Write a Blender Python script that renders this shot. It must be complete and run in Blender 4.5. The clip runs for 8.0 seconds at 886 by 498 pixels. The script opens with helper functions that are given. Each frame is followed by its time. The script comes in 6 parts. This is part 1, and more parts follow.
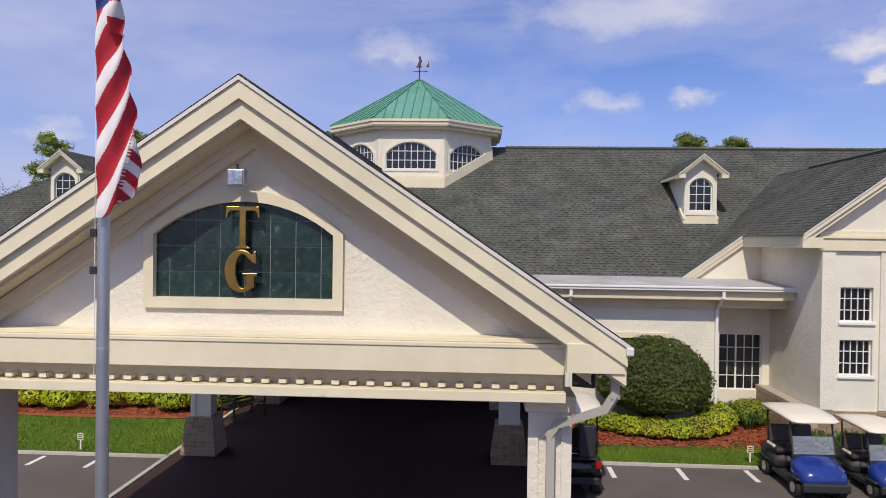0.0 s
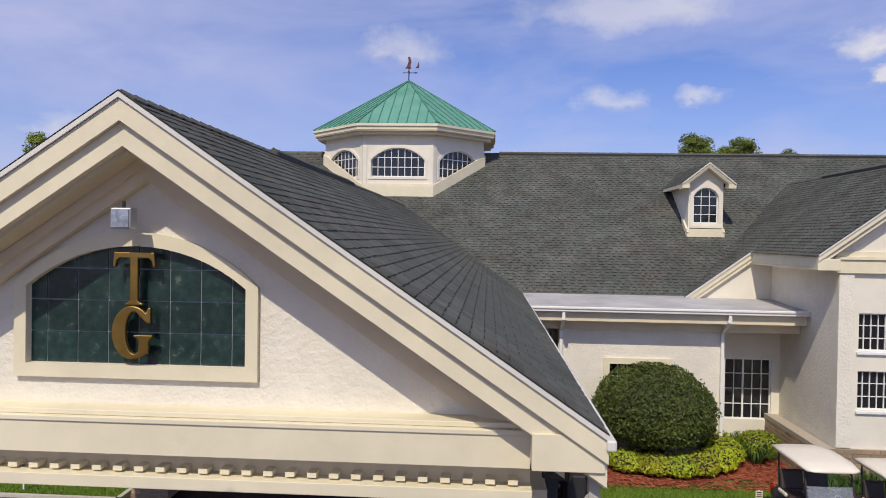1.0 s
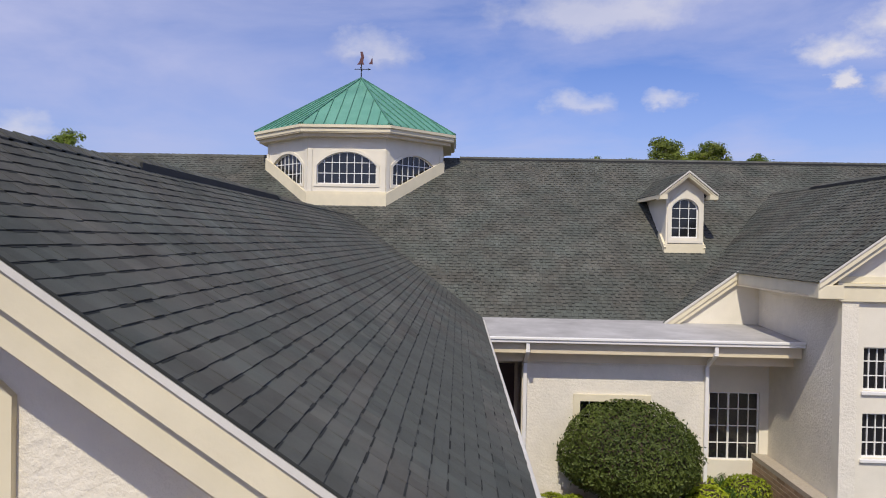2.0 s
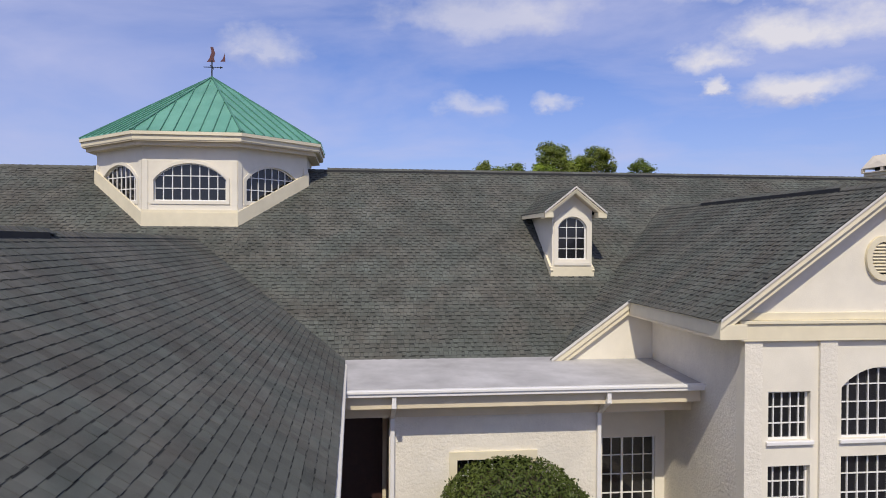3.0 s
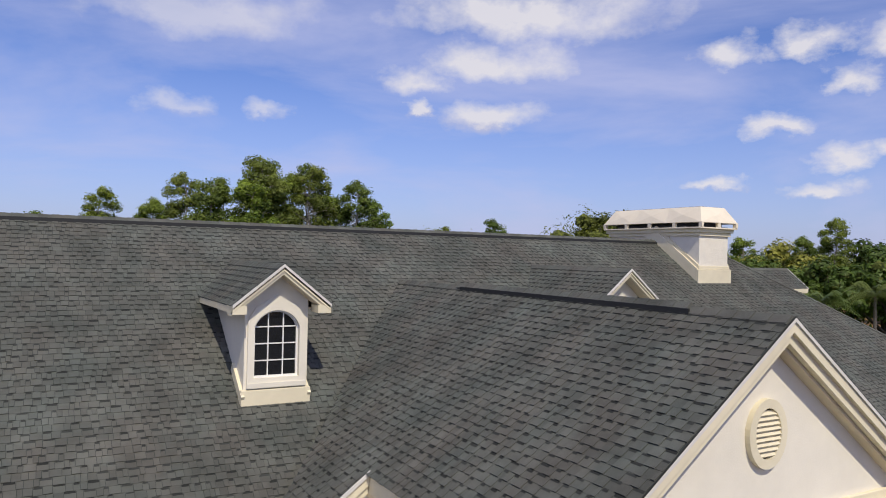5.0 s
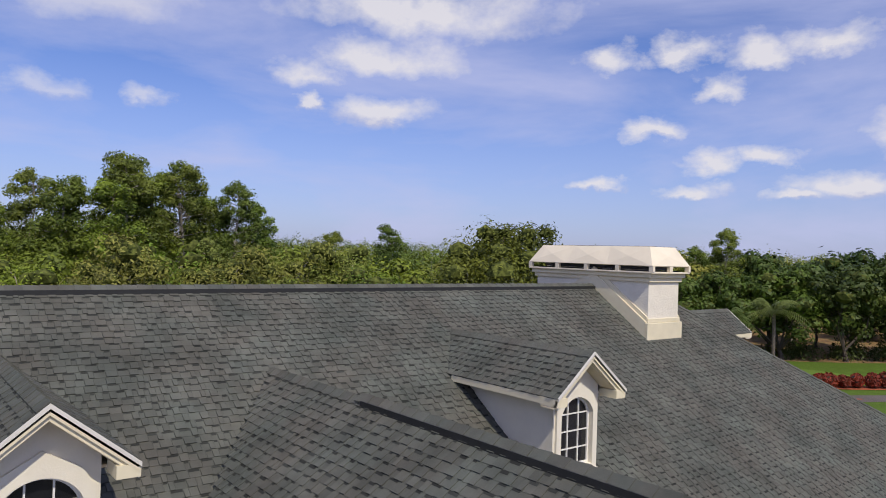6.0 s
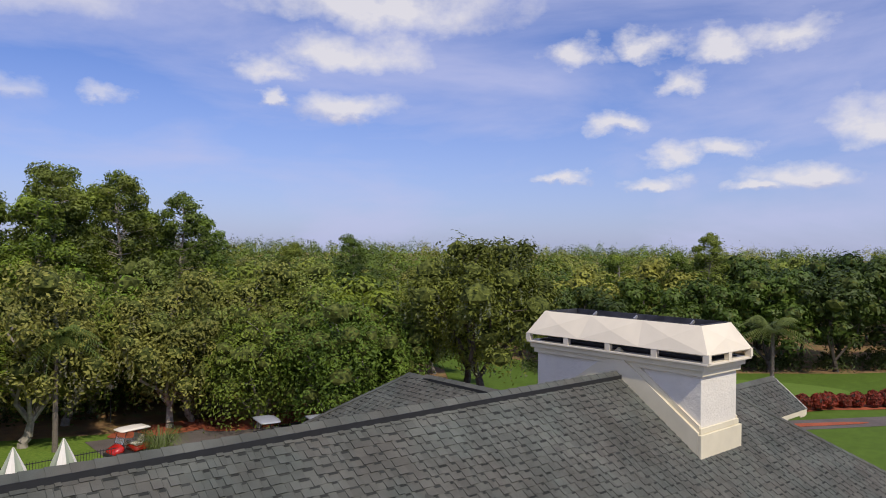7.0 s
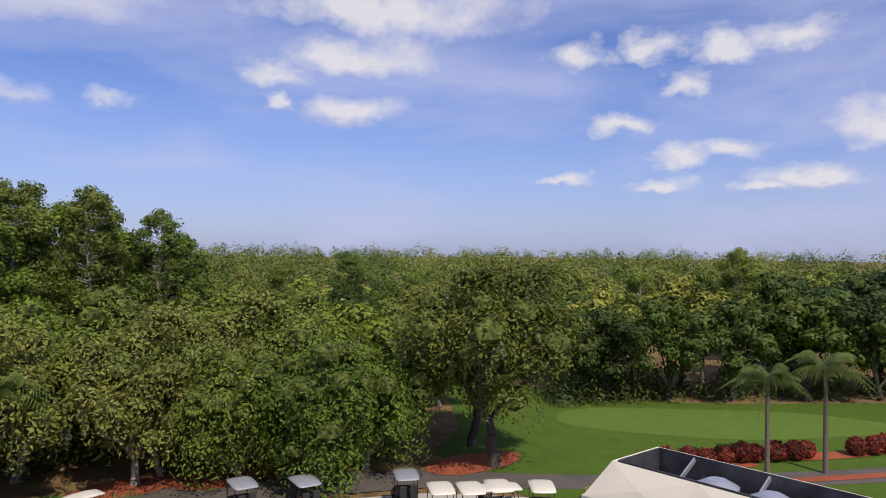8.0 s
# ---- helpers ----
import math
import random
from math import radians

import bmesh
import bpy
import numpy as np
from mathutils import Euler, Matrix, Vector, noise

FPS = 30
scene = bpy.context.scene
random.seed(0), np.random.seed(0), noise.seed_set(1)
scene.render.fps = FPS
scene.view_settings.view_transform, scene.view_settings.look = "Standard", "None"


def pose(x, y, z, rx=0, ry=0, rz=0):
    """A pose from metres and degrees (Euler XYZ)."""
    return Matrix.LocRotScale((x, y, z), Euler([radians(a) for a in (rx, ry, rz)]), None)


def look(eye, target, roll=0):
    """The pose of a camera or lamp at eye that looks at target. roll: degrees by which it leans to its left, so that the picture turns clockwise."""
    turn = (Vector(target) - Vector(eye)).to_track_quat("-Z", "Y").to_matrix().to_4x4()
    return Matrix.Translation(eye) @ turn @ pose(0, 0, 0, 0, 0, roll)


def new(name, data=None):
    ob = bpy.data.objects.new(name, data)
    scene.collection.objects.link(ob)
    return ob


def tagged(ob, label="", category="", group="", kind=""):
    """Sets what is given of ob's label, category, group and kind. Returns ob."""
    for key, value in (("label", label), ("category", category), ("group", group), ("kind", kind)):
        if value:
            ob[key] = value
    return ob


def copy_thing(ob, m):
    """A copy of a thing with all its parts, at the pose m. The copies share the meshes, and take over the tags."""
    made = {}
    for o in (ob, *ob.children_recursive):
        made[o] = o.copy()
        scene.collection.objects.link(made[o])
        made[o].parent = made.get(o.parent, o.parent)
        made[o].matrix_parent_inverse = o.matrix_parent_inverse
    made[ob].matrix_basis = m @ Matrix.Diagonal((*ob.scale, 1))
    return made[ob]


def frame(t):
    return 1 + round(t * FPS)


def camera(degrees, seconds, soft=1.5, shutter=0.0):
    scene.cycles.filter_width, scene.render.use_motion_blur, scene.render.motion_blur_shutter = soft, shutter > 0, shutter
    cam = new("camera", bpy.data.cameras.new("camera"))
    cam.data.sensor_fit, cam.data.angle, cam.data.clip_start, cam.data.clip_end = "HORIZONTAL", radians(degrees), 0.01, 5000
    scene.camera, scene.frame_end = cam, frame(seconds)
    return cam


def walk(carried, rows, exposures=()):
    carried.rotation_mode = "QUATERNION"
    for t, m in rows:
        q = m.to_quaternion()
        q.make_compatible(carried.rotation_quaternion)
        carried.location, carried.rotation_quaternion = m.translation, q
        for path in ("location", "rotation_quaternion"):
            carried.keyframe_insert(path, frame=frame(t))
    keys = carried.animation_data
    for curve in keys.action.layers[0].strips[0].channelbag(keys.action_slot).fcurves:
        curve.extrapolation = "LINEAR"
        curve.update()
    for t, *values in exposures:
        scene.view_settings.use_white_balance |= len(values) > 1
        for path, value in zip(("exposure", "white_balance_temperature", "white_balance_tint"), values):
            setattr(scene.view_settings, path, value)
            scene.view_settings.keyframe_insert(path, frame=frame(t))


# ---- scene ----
cam = camera(63.27, 8.0, soft=1.0)
PATH = [
    (0, 0.432, -0.360, 5.205, 3.26, -0.69, -0.75),
    (0.25, 0.552, 0.064, 5.332, 3.31, -0.72, -0.68),
    (0.5, 0.684, 0.454, 5.468, 3.46, -0.77, -0.70),
    (0.75, 0.816, 0.848, 5.606, 3.61, -0.83, -0.79),
    (1, 0.938, 1.283, 5.741, 3.67, -0.88, -0.90),
    (1.25, 1.038, 1.797, 5.865, 3.52, -0.91, -1.00),
    (1.5, 1.110, 2.419, 5.972, 3.07, -0.89, -1.08),
    (1.75, 1.182, 3.115, 6.071, 2.31, -0.83, -1.09),
    (2, 1.293, 3.824, 6.173, 1.25, -0.74, -1.03),
    (2.25, 1.483, 4.486, 6.291, -0.11, -0.63, -0.86),
    (2.5, 1.730, 5.109, 6.435, -1.85, -0.53, -0.62),
    (2.75, 1.965, 5.751, 6.613, -4.13, -0.50, -0.39),
    (3, 2.131, 6.466, 6.828, -7.08, -0.57, -0.24),
    (3.25, 2.259, 7.257, 7.050, -10.47, -0.65, -0.20),
    (3.5, 2.416, 8.106, 7.236, -13.93, -0.57, -0.31),
    (3.75, 2.654, 8.992, 7.360, -17.12, -0.22, -0.55),
    (4, 2.956, 9.881, 7.475, -20.02, 0.22, -0.83),
    (4.25, 3.286, 10.736, 7.652, -22.64, 0.53, -1.02),
    (4.5, 3.620, 11.545, 7.926, -25.05, 0.58, -1.08),
    (4.75, 3.952, 12.344, 8.247, -27.40, 0.50, -1.13),
    (5, 4.280, 13.178, 8.556, -29.84, 0.47, -1.30),
    (5.25, 4.641, 14.084, 8.837, -32.38, 0.52, -1.62),
    (5.5, 5.119, 15.089, 9.131, -34.81, 0.56, -1.88),
    (5.75, 5.797, 16.216, 9.482, -36.90, 0.51, -1.92),
    (6, 6.644, 17.423, 9.888, -38.56, 0.35, -1.73),
    (6.25, 7.549, 18.616, 10.318, -39.77, 0.18, -1.43),
    (6.5, 8.409, 19.713, 10.739, -40.56, 0.07, -1.15),
    (6.75, 9.220, 20.724, 11.144, -40.99, 0.02, -0.93),
    (7, 10.024, 21.696, 11.535, -41.13, 0.02, -0.75),
    (7.25, 10.861, 22.681, 11.915, -41.09, 0.06, -0.62),
    (7.5, 11.772, 23.728, 12.286, -40.94, 0.12, -0.52),
    (7.75, 12.799, 24.886, 12.650, -40.78, 0.18, -0.47),
    (8, 13.982, 26.204, 13.010, -40.70, 0.23, -0.44),
]
walk(cam, [(t, pose(x, y, z, 90 + pitch, roll, yaw)) for t, x, y, z, yaw, pitch, roll in PATH])

# ---- world, sun, exposure ----
SUN = Vector((0.24, 1.0, -1.22)).normalized()   # the way the sunlight goes
ELEV = math.asin(-SUN.z)
sun = new("sun", bpy.data.lights.new("sun", "SUN"))
sun.data.energy, sun.data.angle, sun.data.color = 4.1, radians(0.55), (1.0, 0.90, 0.74)
sun.matrix_world = look((0, 0, 60), Vector((0, 0, 60)) + SUN)
scene.view_settings.exposure = -0.25


def nd(tree, kind, **kw):
    n = tree.nodes.new(kind)
    for k, v in kw.items():
        if k == "ins":
            for key, val in v.items():
                if isinstance(val, bpy.types.NodeSocket):
                    tree.links.new(val, n.inputs[key])
                else:
                    n.inputs[key].default_value = val
        elif k == "op":
            n.operation = v
        elif k == "blend":
            n.blend_type = v
    return n


def math_n(tree, op, a, b=0.0, clamp=False):
    n = nd(tree, "ShaderNodeMath", op=op, ins={0: a, 1: b})
    n.use_clamp = clamp
    return n.outputs[0]


def ramp_n(tree, fac, stops):
    n = nd(tree, "ShaderNodeValToRGB", ins={0: fac})
    el = n.color_ramp.elements
    while len(el) < len(stops):
        el.new(0.5)
    for e, (p, c) in zip(el, stops):
        e.position = p
        e.color = (*c, 1) if len(c) == 3 else c
    return n.outputs[0]


def mixc(tree, fac, a, b, blend="MIX"):
    n = tree.nodes.new("ShaderNodeMix")
    n.data_type, n.blend_type = "RGBA", blend
    for sock, val in ((n.inputs[0], fac), (n.inputs[6], a), (n.inputs[7], b)):
        if isinstance(val, bpy.types.NodeSocket):
            tree.links.new(val, sock)
        else:
            sock.default_value = val if not isinstance(val, tuple) or len(val) == 4 else (*val, 1)
    return n.outputs[2]


def build_world():
    world = bpy.data.worlds.new("sky")
    scene.world = world
    world.use_nodes = True
    t = world.node_tree
    t.nodes.clear()
    sky = t.nodes.new("ShaderNodeTexSky")
    sky.sky_type, sky.sun_disc = "NISHITA", False
    sky.sun_elevation = ELEV
    sky.sun_rotation = math.atan2(-SUN.x, -SUN.y)
    sky.altitude, sky.air_density, sky.dust_density, sky.ozone_density = 10, 1.0, 0.8, 1.6
    tc = t.nodes.new("ShaderNodeTexCoord").outputs["Generated"]
    sep = nd(t, "ShaderNodeSeparateXYZ", ins={0: tc})
    x, y, z = sep.outputs
    az = math_n(t, "ARCTAN2", x, y)                      # radians to the right of +y
    el = math_n(t, "ARCSINE", z)
    flat = nd(t, "ShaderNodeCombineXYZ", ins={0: az, 1: math_n(t, "MULTIPLY", el, 1.45), 2: 0.0}).outputs[0]
    billow = nd(t, "ShaderNodeTexNoise", ins={"Vector": flat, "Scale": 13.0, "Detail": 7.0, "Roughness": 0.60})
    fine = nd(t, "ShaderNodeSeparateColor", ins={0: billow.outputs[1]}).outputs
    waz = math_n(t, "ADD", az, math_n(t, "MULTIPLY", math_n(t, "SUBTRACT", fine[0], 0.5), 0.125))
    wel = math_n(t, "ADD", el, math_n(t, "MULTIPLY", math_n(t, "SUBTRACT", fine[1], 0.5), 0.060))
    mask, under = None, None
    # cumulus clouds: azimuth, elevation (degrees), half width, half height; flatter below than above
    for a, e, w, h in CLOUDS:
        da = math_n(t, "DIVIDE", math_n(t, "SUBTRACT", waz, radians(a)), radians(w * 1.05))
        de = math_n(t, "DIVIDE", math_n(t, "SUBTRACT", wel, radians(e - h * 0.2)), radians(h * 1.22))
        low = math_n(t, "MULTIPLY", de, -1.7)
        dv = math_n(t, "MAXIMUM", de, low)
        d = math_n(t, "SQRT", math_n(t, "ADD", math_n(t, "MULTIPLY", da, da), math_n(t, "MULTIPLY", dv, dv)))
        m = math_n(t, "SUBTRACT", 1.0, d)
        lit = math_n(t, "ADD", m, math_n(t, "MULTIPLY", de, 0.9))
        mask = m if mask is None else math_n(t, "MAXIMUM", mask, m)
        under = lit if under is None else math_n(t, "MAXIMUM", under, lit)
    body = math_n(t, "ADD", mask, math_n(t, "MULTIPLY", math_n(t, "SUBTRACT", fine[2], 0.5), 1.7))
    cum = nd(t, "ShaderNodeMapRange", ins={0: body, 1: -0.06, 2: 0.72, 3: 0.0, 4: 0.90}).outputs[0]
    # the clouds thin out towards the west
    cum = math_n(t, "MULTIPLY", cum, nd(t, "ShaderNodeMapRange", ins={0: az, 1: 0.20, 2: 0.52, 3: 0.55, 4: 1.0}).outputs[0])
    # thin high cloud in long streaks
    streak = nd(t, "ShaderNodeMapping", ins={0: flat})
    streak.inputs["Scale"].default_value = (1.25, 2.9, 1.0)
    streak.inputs["Rotation"].default_value = (0, 0, radians(-14))
    st = nd(t, "ShaderNodeTexNoise", ins={"Vector": streak.outputs[0], "Scale": 2.0, "Detail": 7.0, "Roughness": 0.56, "Distortion": 0.35})
    thin = nd(t, "ShaderNodeMapRange", ins={0: st.outputs[0], 1: 0.35, 2: 0.68, 3: 0.04, 4: 0.76}).outputs[0]
    haze = nd(t, "ShaderNodeMapRange", ins={0: el, 1: 0.0, 2: 0.26, 3: 0.50, 4: 0.0}).outputs[0]
    thin = math_n(t, "MAXIMUM", thin, haze)
    # a broad white veil to the west
    veil = nd(t, "ShaderNodeMapRange", ins={0: az, 1: -0.42, 2: 0.14, 3: 0.62, 4: 0.0}).outputs[0]
    veil = math_n(t, "MULTIPLY", veil, nd(t, "ShaderNodeMapRange", ins={0: st.outputs[0], 1: 0.3, 2: 0.66, 3: 0.45, 4: 1.4}).outputs[0])
    thin = math_n(t, "MAXIMUM", thin, veil)
    puff = math_n(t, "ADD", under, math_n(t, "MULTIPLY", math_n(t, "SUBTRACT", fine[0], 0.5), 1.3))
    ccol = ramp_n(t, nd(t, "ShaderNodeMapRange", ins={0: puff, 1: -0.35, 2: 0.75}).outputs[0], [(0.1, (6.3, 6.4, 8.3)), (0.8, (9.2, 8.9, 9.4))])
    blue = mixc(t, 1.0, sky.outputs[0], (0.78, 0.93, 1.52, 1), "MULTIPLY")
    c = mixc(t, thin, blue, (6.2, 6.5, 9.5, 1))
    c = mixc(t, cum, c, ccol)
    bg = nd(t, "ShaderNodeBackground", ins={0: c, 1: 0.1})
    out = t.nodes.new("ShaderNodeOutputWorld")
    t.links.new(bg.outputs[0], out.inputs[0])


CLOUDS = [
    (36.5, 18.6, 11, 2.4), (33.7, 15.3, 5.8, 1.8), (33.5, 10.9, 5.0, 1.4), (27.3, 11.2, 1.3, .7), (51.5, 15.0, 2.6, 1.3), (56.0, 15.6, 2.9, 1.3),
    (59.2, 12.8, 2.1, 1.3), (63.0, 15.0, 3.2, 1.2), (66.5, 15.6, 3.0, 1.3), (54.8, 9.8, 2.7, 1.0), (50.7, 5.9, 2.5, .6), (59.0, 7.1, 2.4, 1.1),
    (63.0, 7.5, 2.2, 1.0), (58.0, 5.3, 2.6, .7), (67.9, 5.6, 4.2, 1.1), (64.6, 4.6, 2.0, .6), (72, 8.9, 3.4, 1.9), (9.2, 10.9, 3.0, 1.0),
    (15.5, 10.6, 1.9, .9), (-6.8, 14.9, 3.4, 1.8), (-32.1, 7.2, 2.6, 1.1), (27.5, 13.4, 3.0, 1.4), (10, 17.6, 9, 2.2), (82, 12, 6, 2),
]
build_world()


# ---- materials ----
def mat(name, stops, scale=6.0, rough=0.8, bump=0.0, bscale=None, metal=0.0, dirt=0.0, island=0.0, spec=0.5, detail=6.0, coat=0.0, obj_random=0.0):
    """A procedural surface: a ramp of colours over noise, large stains, variation from piece to piece, and relief."""
    m = bpy.data.materials.new(name)
    m.use_nodes = True
    t = m.node_tree
    b = t.nodes["Principled BSDF"]
    co = t.nodes.new("ShaderNodeTexCoord").outputs["Object"]
    n1 = nd(t, "ShaderNodeTexNoise", ins={"Vector": co, "Scale": scale, "Detail": detail, "Roughness": 0.6})
    fac = n1.outputs[0]
    col = ramp_n(t, fac, stops)
    if dirt:
        n2 = nd(t, "ShaderNodeTexNoise", ins={"Vector": co, "Scale": 0.45, "Detail": 5.0, "Roughness": 0.65})
        f2 = nd(t, "ShaderNodeMapRange", ins={0: n2.outputs[0], 1: 0.42, 2: 0.75, 3: 1.0, 4: 1.0 - dirt}).outputs[0]
        col = mixc(t, 1.0, col, nd(t, "ShaderNodeCombineColor", ins={0: f2, 1: f2, 2: f2}).outputs[0], "MULTIPLY")
    if island:
        r = t.nodes.new("ShaderNodeNewGeometry").outputs["Random Per Island"]
        f3 = nd(t, "ShaderNodeMapRange", ins={0: r, 3: 1.0 - island, 4: 1.0 + island}).outputs[0]
        col = mixc(t, 1.0, col, nd(t, "ShaderNodeCombineColor", ins={0: f3, 1: f3, 2: f3}).outputs[0], "MULTIPLY")
    if obj_random:
        r = t.nodes.new("ShaderNodeObjectInfo").outputs["Random"]
        f3 = nd(t, "ShaderNodeMapRange", ins={0: r, 3: 1.0 - obj_random, 4: 1.0 + obj_random}).outputs[0]
        col = mixc(t, 1.0, col, nd(t, "ShaderNodeCombineColor", ins={0: f3, 1: f3, 2: f3}).outputs[0], "MULTIPLY")
    t.links.new(col, b.inputs["Base Color"])
    rr = nd(t, "ShaderNodeMapRange", ins={0: fac, 3: max(rough - 0.08, 0.02), 4: min(rough + 0.08, 1)}).outputs[0]
    t.links.new(rr, b.inputs["Roughness"])
    b.inputs["Metallic"].default_value = metal
    b.inputs["Specular IOR Level"].default_value = spec
    b.inputs["Coat Weight"].default_value = coat
    if bump:
        nb = nd(t, "ShaderNodeTexNoise", ins={"Vector": co, "Scale": bscale or scale * 3, "Detail": 5.0, "Roughness": 0.6})
        bp = nd(t, "ShaderNodeBump", ins={"Strength": bump, "Distance": 0.02, "Height": nb.outputs[0]})
        t.links.new(bp.outputs[0], b.inputs["Normal"])
    return m


def weathered(m, tint_a, tint_b, scale):
    """Slow drift of a surface's hue between two tints, as of faded and lichened stretches."""
    t = m.node_tree
    b = t.nodes["Principled BSDF"]
    src = b.inputs["Base Color"].links[0].from_socket
    co = t.nodes.new("ShaderNodeTexCoord").outputs["Object"]
    n = nd(t, "ShaderNodeTexNoise", ins={"Vector": co, "Scale": scale, "Detail": 4.0, "Roughness": 0.6})
    tint = ramp_n(t, n.outputs[0], [(0.36, tint_a), (0.64, tint_b)])
    t.links.new(mixc(t, 1.0, src, tint, "MULTIPLY"), b.inputs["Base Color"])
    return m


def two(c, v=0.12):
    return [(0.3, tuple(k * (1 - v) for k in c)), (0.7, tuple(k * (1 + v) for k in c))]


def leaf_mat(name, dark, light, trans=0.25):
    """Leaves: colour from clump to clump, with light coming through."""
    m = bpy.data.materials.new(name)
    m.use_nodes = True
    t = m.node_tree
    b = t.nodes["Principled BSDF"]
    geo = t.nodes.new("ShaderNodeNewGeometry")
    co = t.nodes.new("ShaderNodeTexCoord").outputs["Object"]
    n1 = nd(t, "ShaderNodeTexNoise", ins={"Vector": co, "Scale": 0.7, "Detail": 2.0})
    n2 = nd(t, "ShaderNodeTexNoise", ins={"Vector": co, "Scale": 0.10, "Detail": 2.0})
    mixf = math_n(t, "ADD", math_n(t, "MULTIPLY", geo.outputs["Random Per Island"], 0.14), math_n(t, "MULTIPLY", n1.outputs[0], 0.55))
    mixf = math_n(t, "ADD", mixf, math_n(t, "MULTIPLY", n2.outputs[0], 0.75))
    col = ramp_n(t, mixf, [(0.46, dark), (0.95, light)])
    oi = t.nodes.new("ShaderNodeObjectInfo").outputs["Random"]
    drift = ramp_n(t, oi, [(0.0, (0.62, 0.74, 0.66)), (0.3, (1.0, 0.94, 0.92)), (0.55, (0.84, 1.0, 0.80)), (0.8, (1.22, 1.16, 0.95)), (1.0, (1.12, 1.26, 0.80))])
    col = mixc(t, 1.0, col, drift, "MULTIPLY")
    t.links.new(col, b.inputs["Base Color"])
    b.inputs["Roughness"].default_value = 0.55
    b.inputs["Specular IOR Level"].default_value = 0.3
    tr = nd(t, "ShaderNodeBsdfTranslucent", ins={0: col})
    mx = nd(t, "ShaderNodeMixShader", ins={0: trans})
    t.links.new(b.outputs[0], mx.inputs[1])
    t.links.new(tr.outputs[0], mx.inputs[2])
    t.links.new(mx.outputs[0], t.nodes["Material Output"].inputs[0])
    return m


def glass_mat(name, tint, rough=0.03):
    m = bpy.data.materials.new(name)
    m.use_nodes = True
    b = m.node_tree.nodes["Principled BSDF"]
    b.inputs["Base Color"].default_value = (*tint, 1)
    b.inputs["Roughness"].default_value = rough
    b.inputs["Transmission Weight"].default_value = 0.85
    b.inputs["IOR"].default_value = 1.45
    return m


STUCCO = mat("stucco", two((0.78, 0.735, 0.63), 0.05), 3.0, 0.9, bump=0.9, bscale=16, dirt=0.10)
STUCCO_SM = mat("smooth_stucco", two((0.78, 0.735, 0.62), 0.04), 2.0, 0.85, bump=0.15, bscale=40, dirt=0.10)
CREAM = mat("cream_paint", two((0.765, 0.695, 0.505), 0.05), 2.5, 0.6, bump=0.06, bscale=30, dirt=0.14)
# shaded copy of the cream paint, for parts under eaves and in recesses
CREAM_SHADED = mat("shaded_cream", two((0.70, 0.61, 0.44), 0.05), 2.5, 0.7, bump=0.08, bscale=30, dirt=0.12)
WHITE = mat("white_paint", two((0.80, 0.79, 0.76), 0.03), 3.0, 0.45, bump=0.03, bscale=30)
SHINGLE = mat("shingle", [(0.25, (0.074, 0.077, 0.068)), (0.5, (0.106, 0.109, 0.097)), (0.75, (0.142, 0.146, 0.130))], 1.3, 0.93, bump=0.5, bscale=160, island=0.13, dirt=0.25, spec=0.25)
weathered(SHINGLE, (0.96, 1.03, 1.02), (1.06, 1.0, 0.97), 1.1)
ROOF_BASE = mat("roof_felt", two((0.045, 0.052, 0.05), 0.2), 9.0, 0.95, bump=0.3, bscale=80, spec=0.2)
VENT_BLACK = mat("black_ridge_vent", two((0.016, 0.017, 0.017), 0.2), 9.0, 0.6)
DRIP = mat("white_drip_edge", two((0.70, 0.68, 0.62), 0.05), 5.0, 0.5, dirt=0.15)
FLASHING = mat("aluminium_flashing", two((0.62, 0.62, 0.62), 0.08), 5.0, 0.38, metal=0.7)
FLATROOF = mat("flat_roof_membrane", [(0.25, (0.33, 0.32, 0.31)), (0.7, (0.52, 0.51, 0.50))], 1.1, 0.85, bump=0.15, bscale=30, dirt=0.22)
COPPER = mat("green_metal_roof", [(0.3, (0.105, 0.300, 0.215)), (0.7, (0.150, 0.375, 0.275))], 1.3, 0.42, metal=0.0, bump=0.03, bscale=9, dirt=0.2)
SEAM = mat("green_metal_seam", two((0.075, 0.215, 0.155), 0.12), 3.0, 0.45)
GLASS_DARK = mat("dark_window_glass", two((0.012, 0.013, 0.016), 0.4), 1.2, 0.07, spec=0.7)
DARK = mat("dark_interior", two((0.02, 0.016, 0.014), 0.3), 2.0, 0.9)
# near-black brown that carries the shade of the entrance in its colour
SHADE_BROWN = mat("shade_dark_brown", two((0.040, 0.016, 0.012), 0.25), 7.0, 0.55, bump=0.1)
BRICK = mat("tan_brick", two((0.33, 0.235, 0.15), 0.18), 9.0, 0.9, bump=0.5, bscale=60, obj_random=0.2)
MORTAR = mat("mortar", two((0.42, 0.37, 0.30), 0.1), 20.0, 0.95, bump=0.3)
TILE_GREEN = mat("green_glazed_tile", [(0.40, (0.012, 0.030, 0.028)), (0.62, (0.022, 0.050, 0.045)), (0.72, (0.10, 0.13, 0.10))], 11.0, 0.22, bump=0.12, bscale=25, obj_random=0.25)
GROUT = mat("grey_grout", two((0.27, 0.30, 0.31), 0.1), 20.0, 0.8)
BRASS = mat("brass", [(0.3, (0.42, 0.25, 0.06)), (0.7, (0.62, 0.40, 0.12))], 3.0, 0.3, metal=1.0, bump=0.05, bscale=8, dirt=0.3)
STEEL = mat("brushed_aluminium", two((0.50, 0.52, 0.56), 0.06), 4.0, 0.42, metal=0.85)
BLACK_METAL = mat("black_iron", two((0.02, 0.02, 0.021), 0.2), 8.0, 0.5)
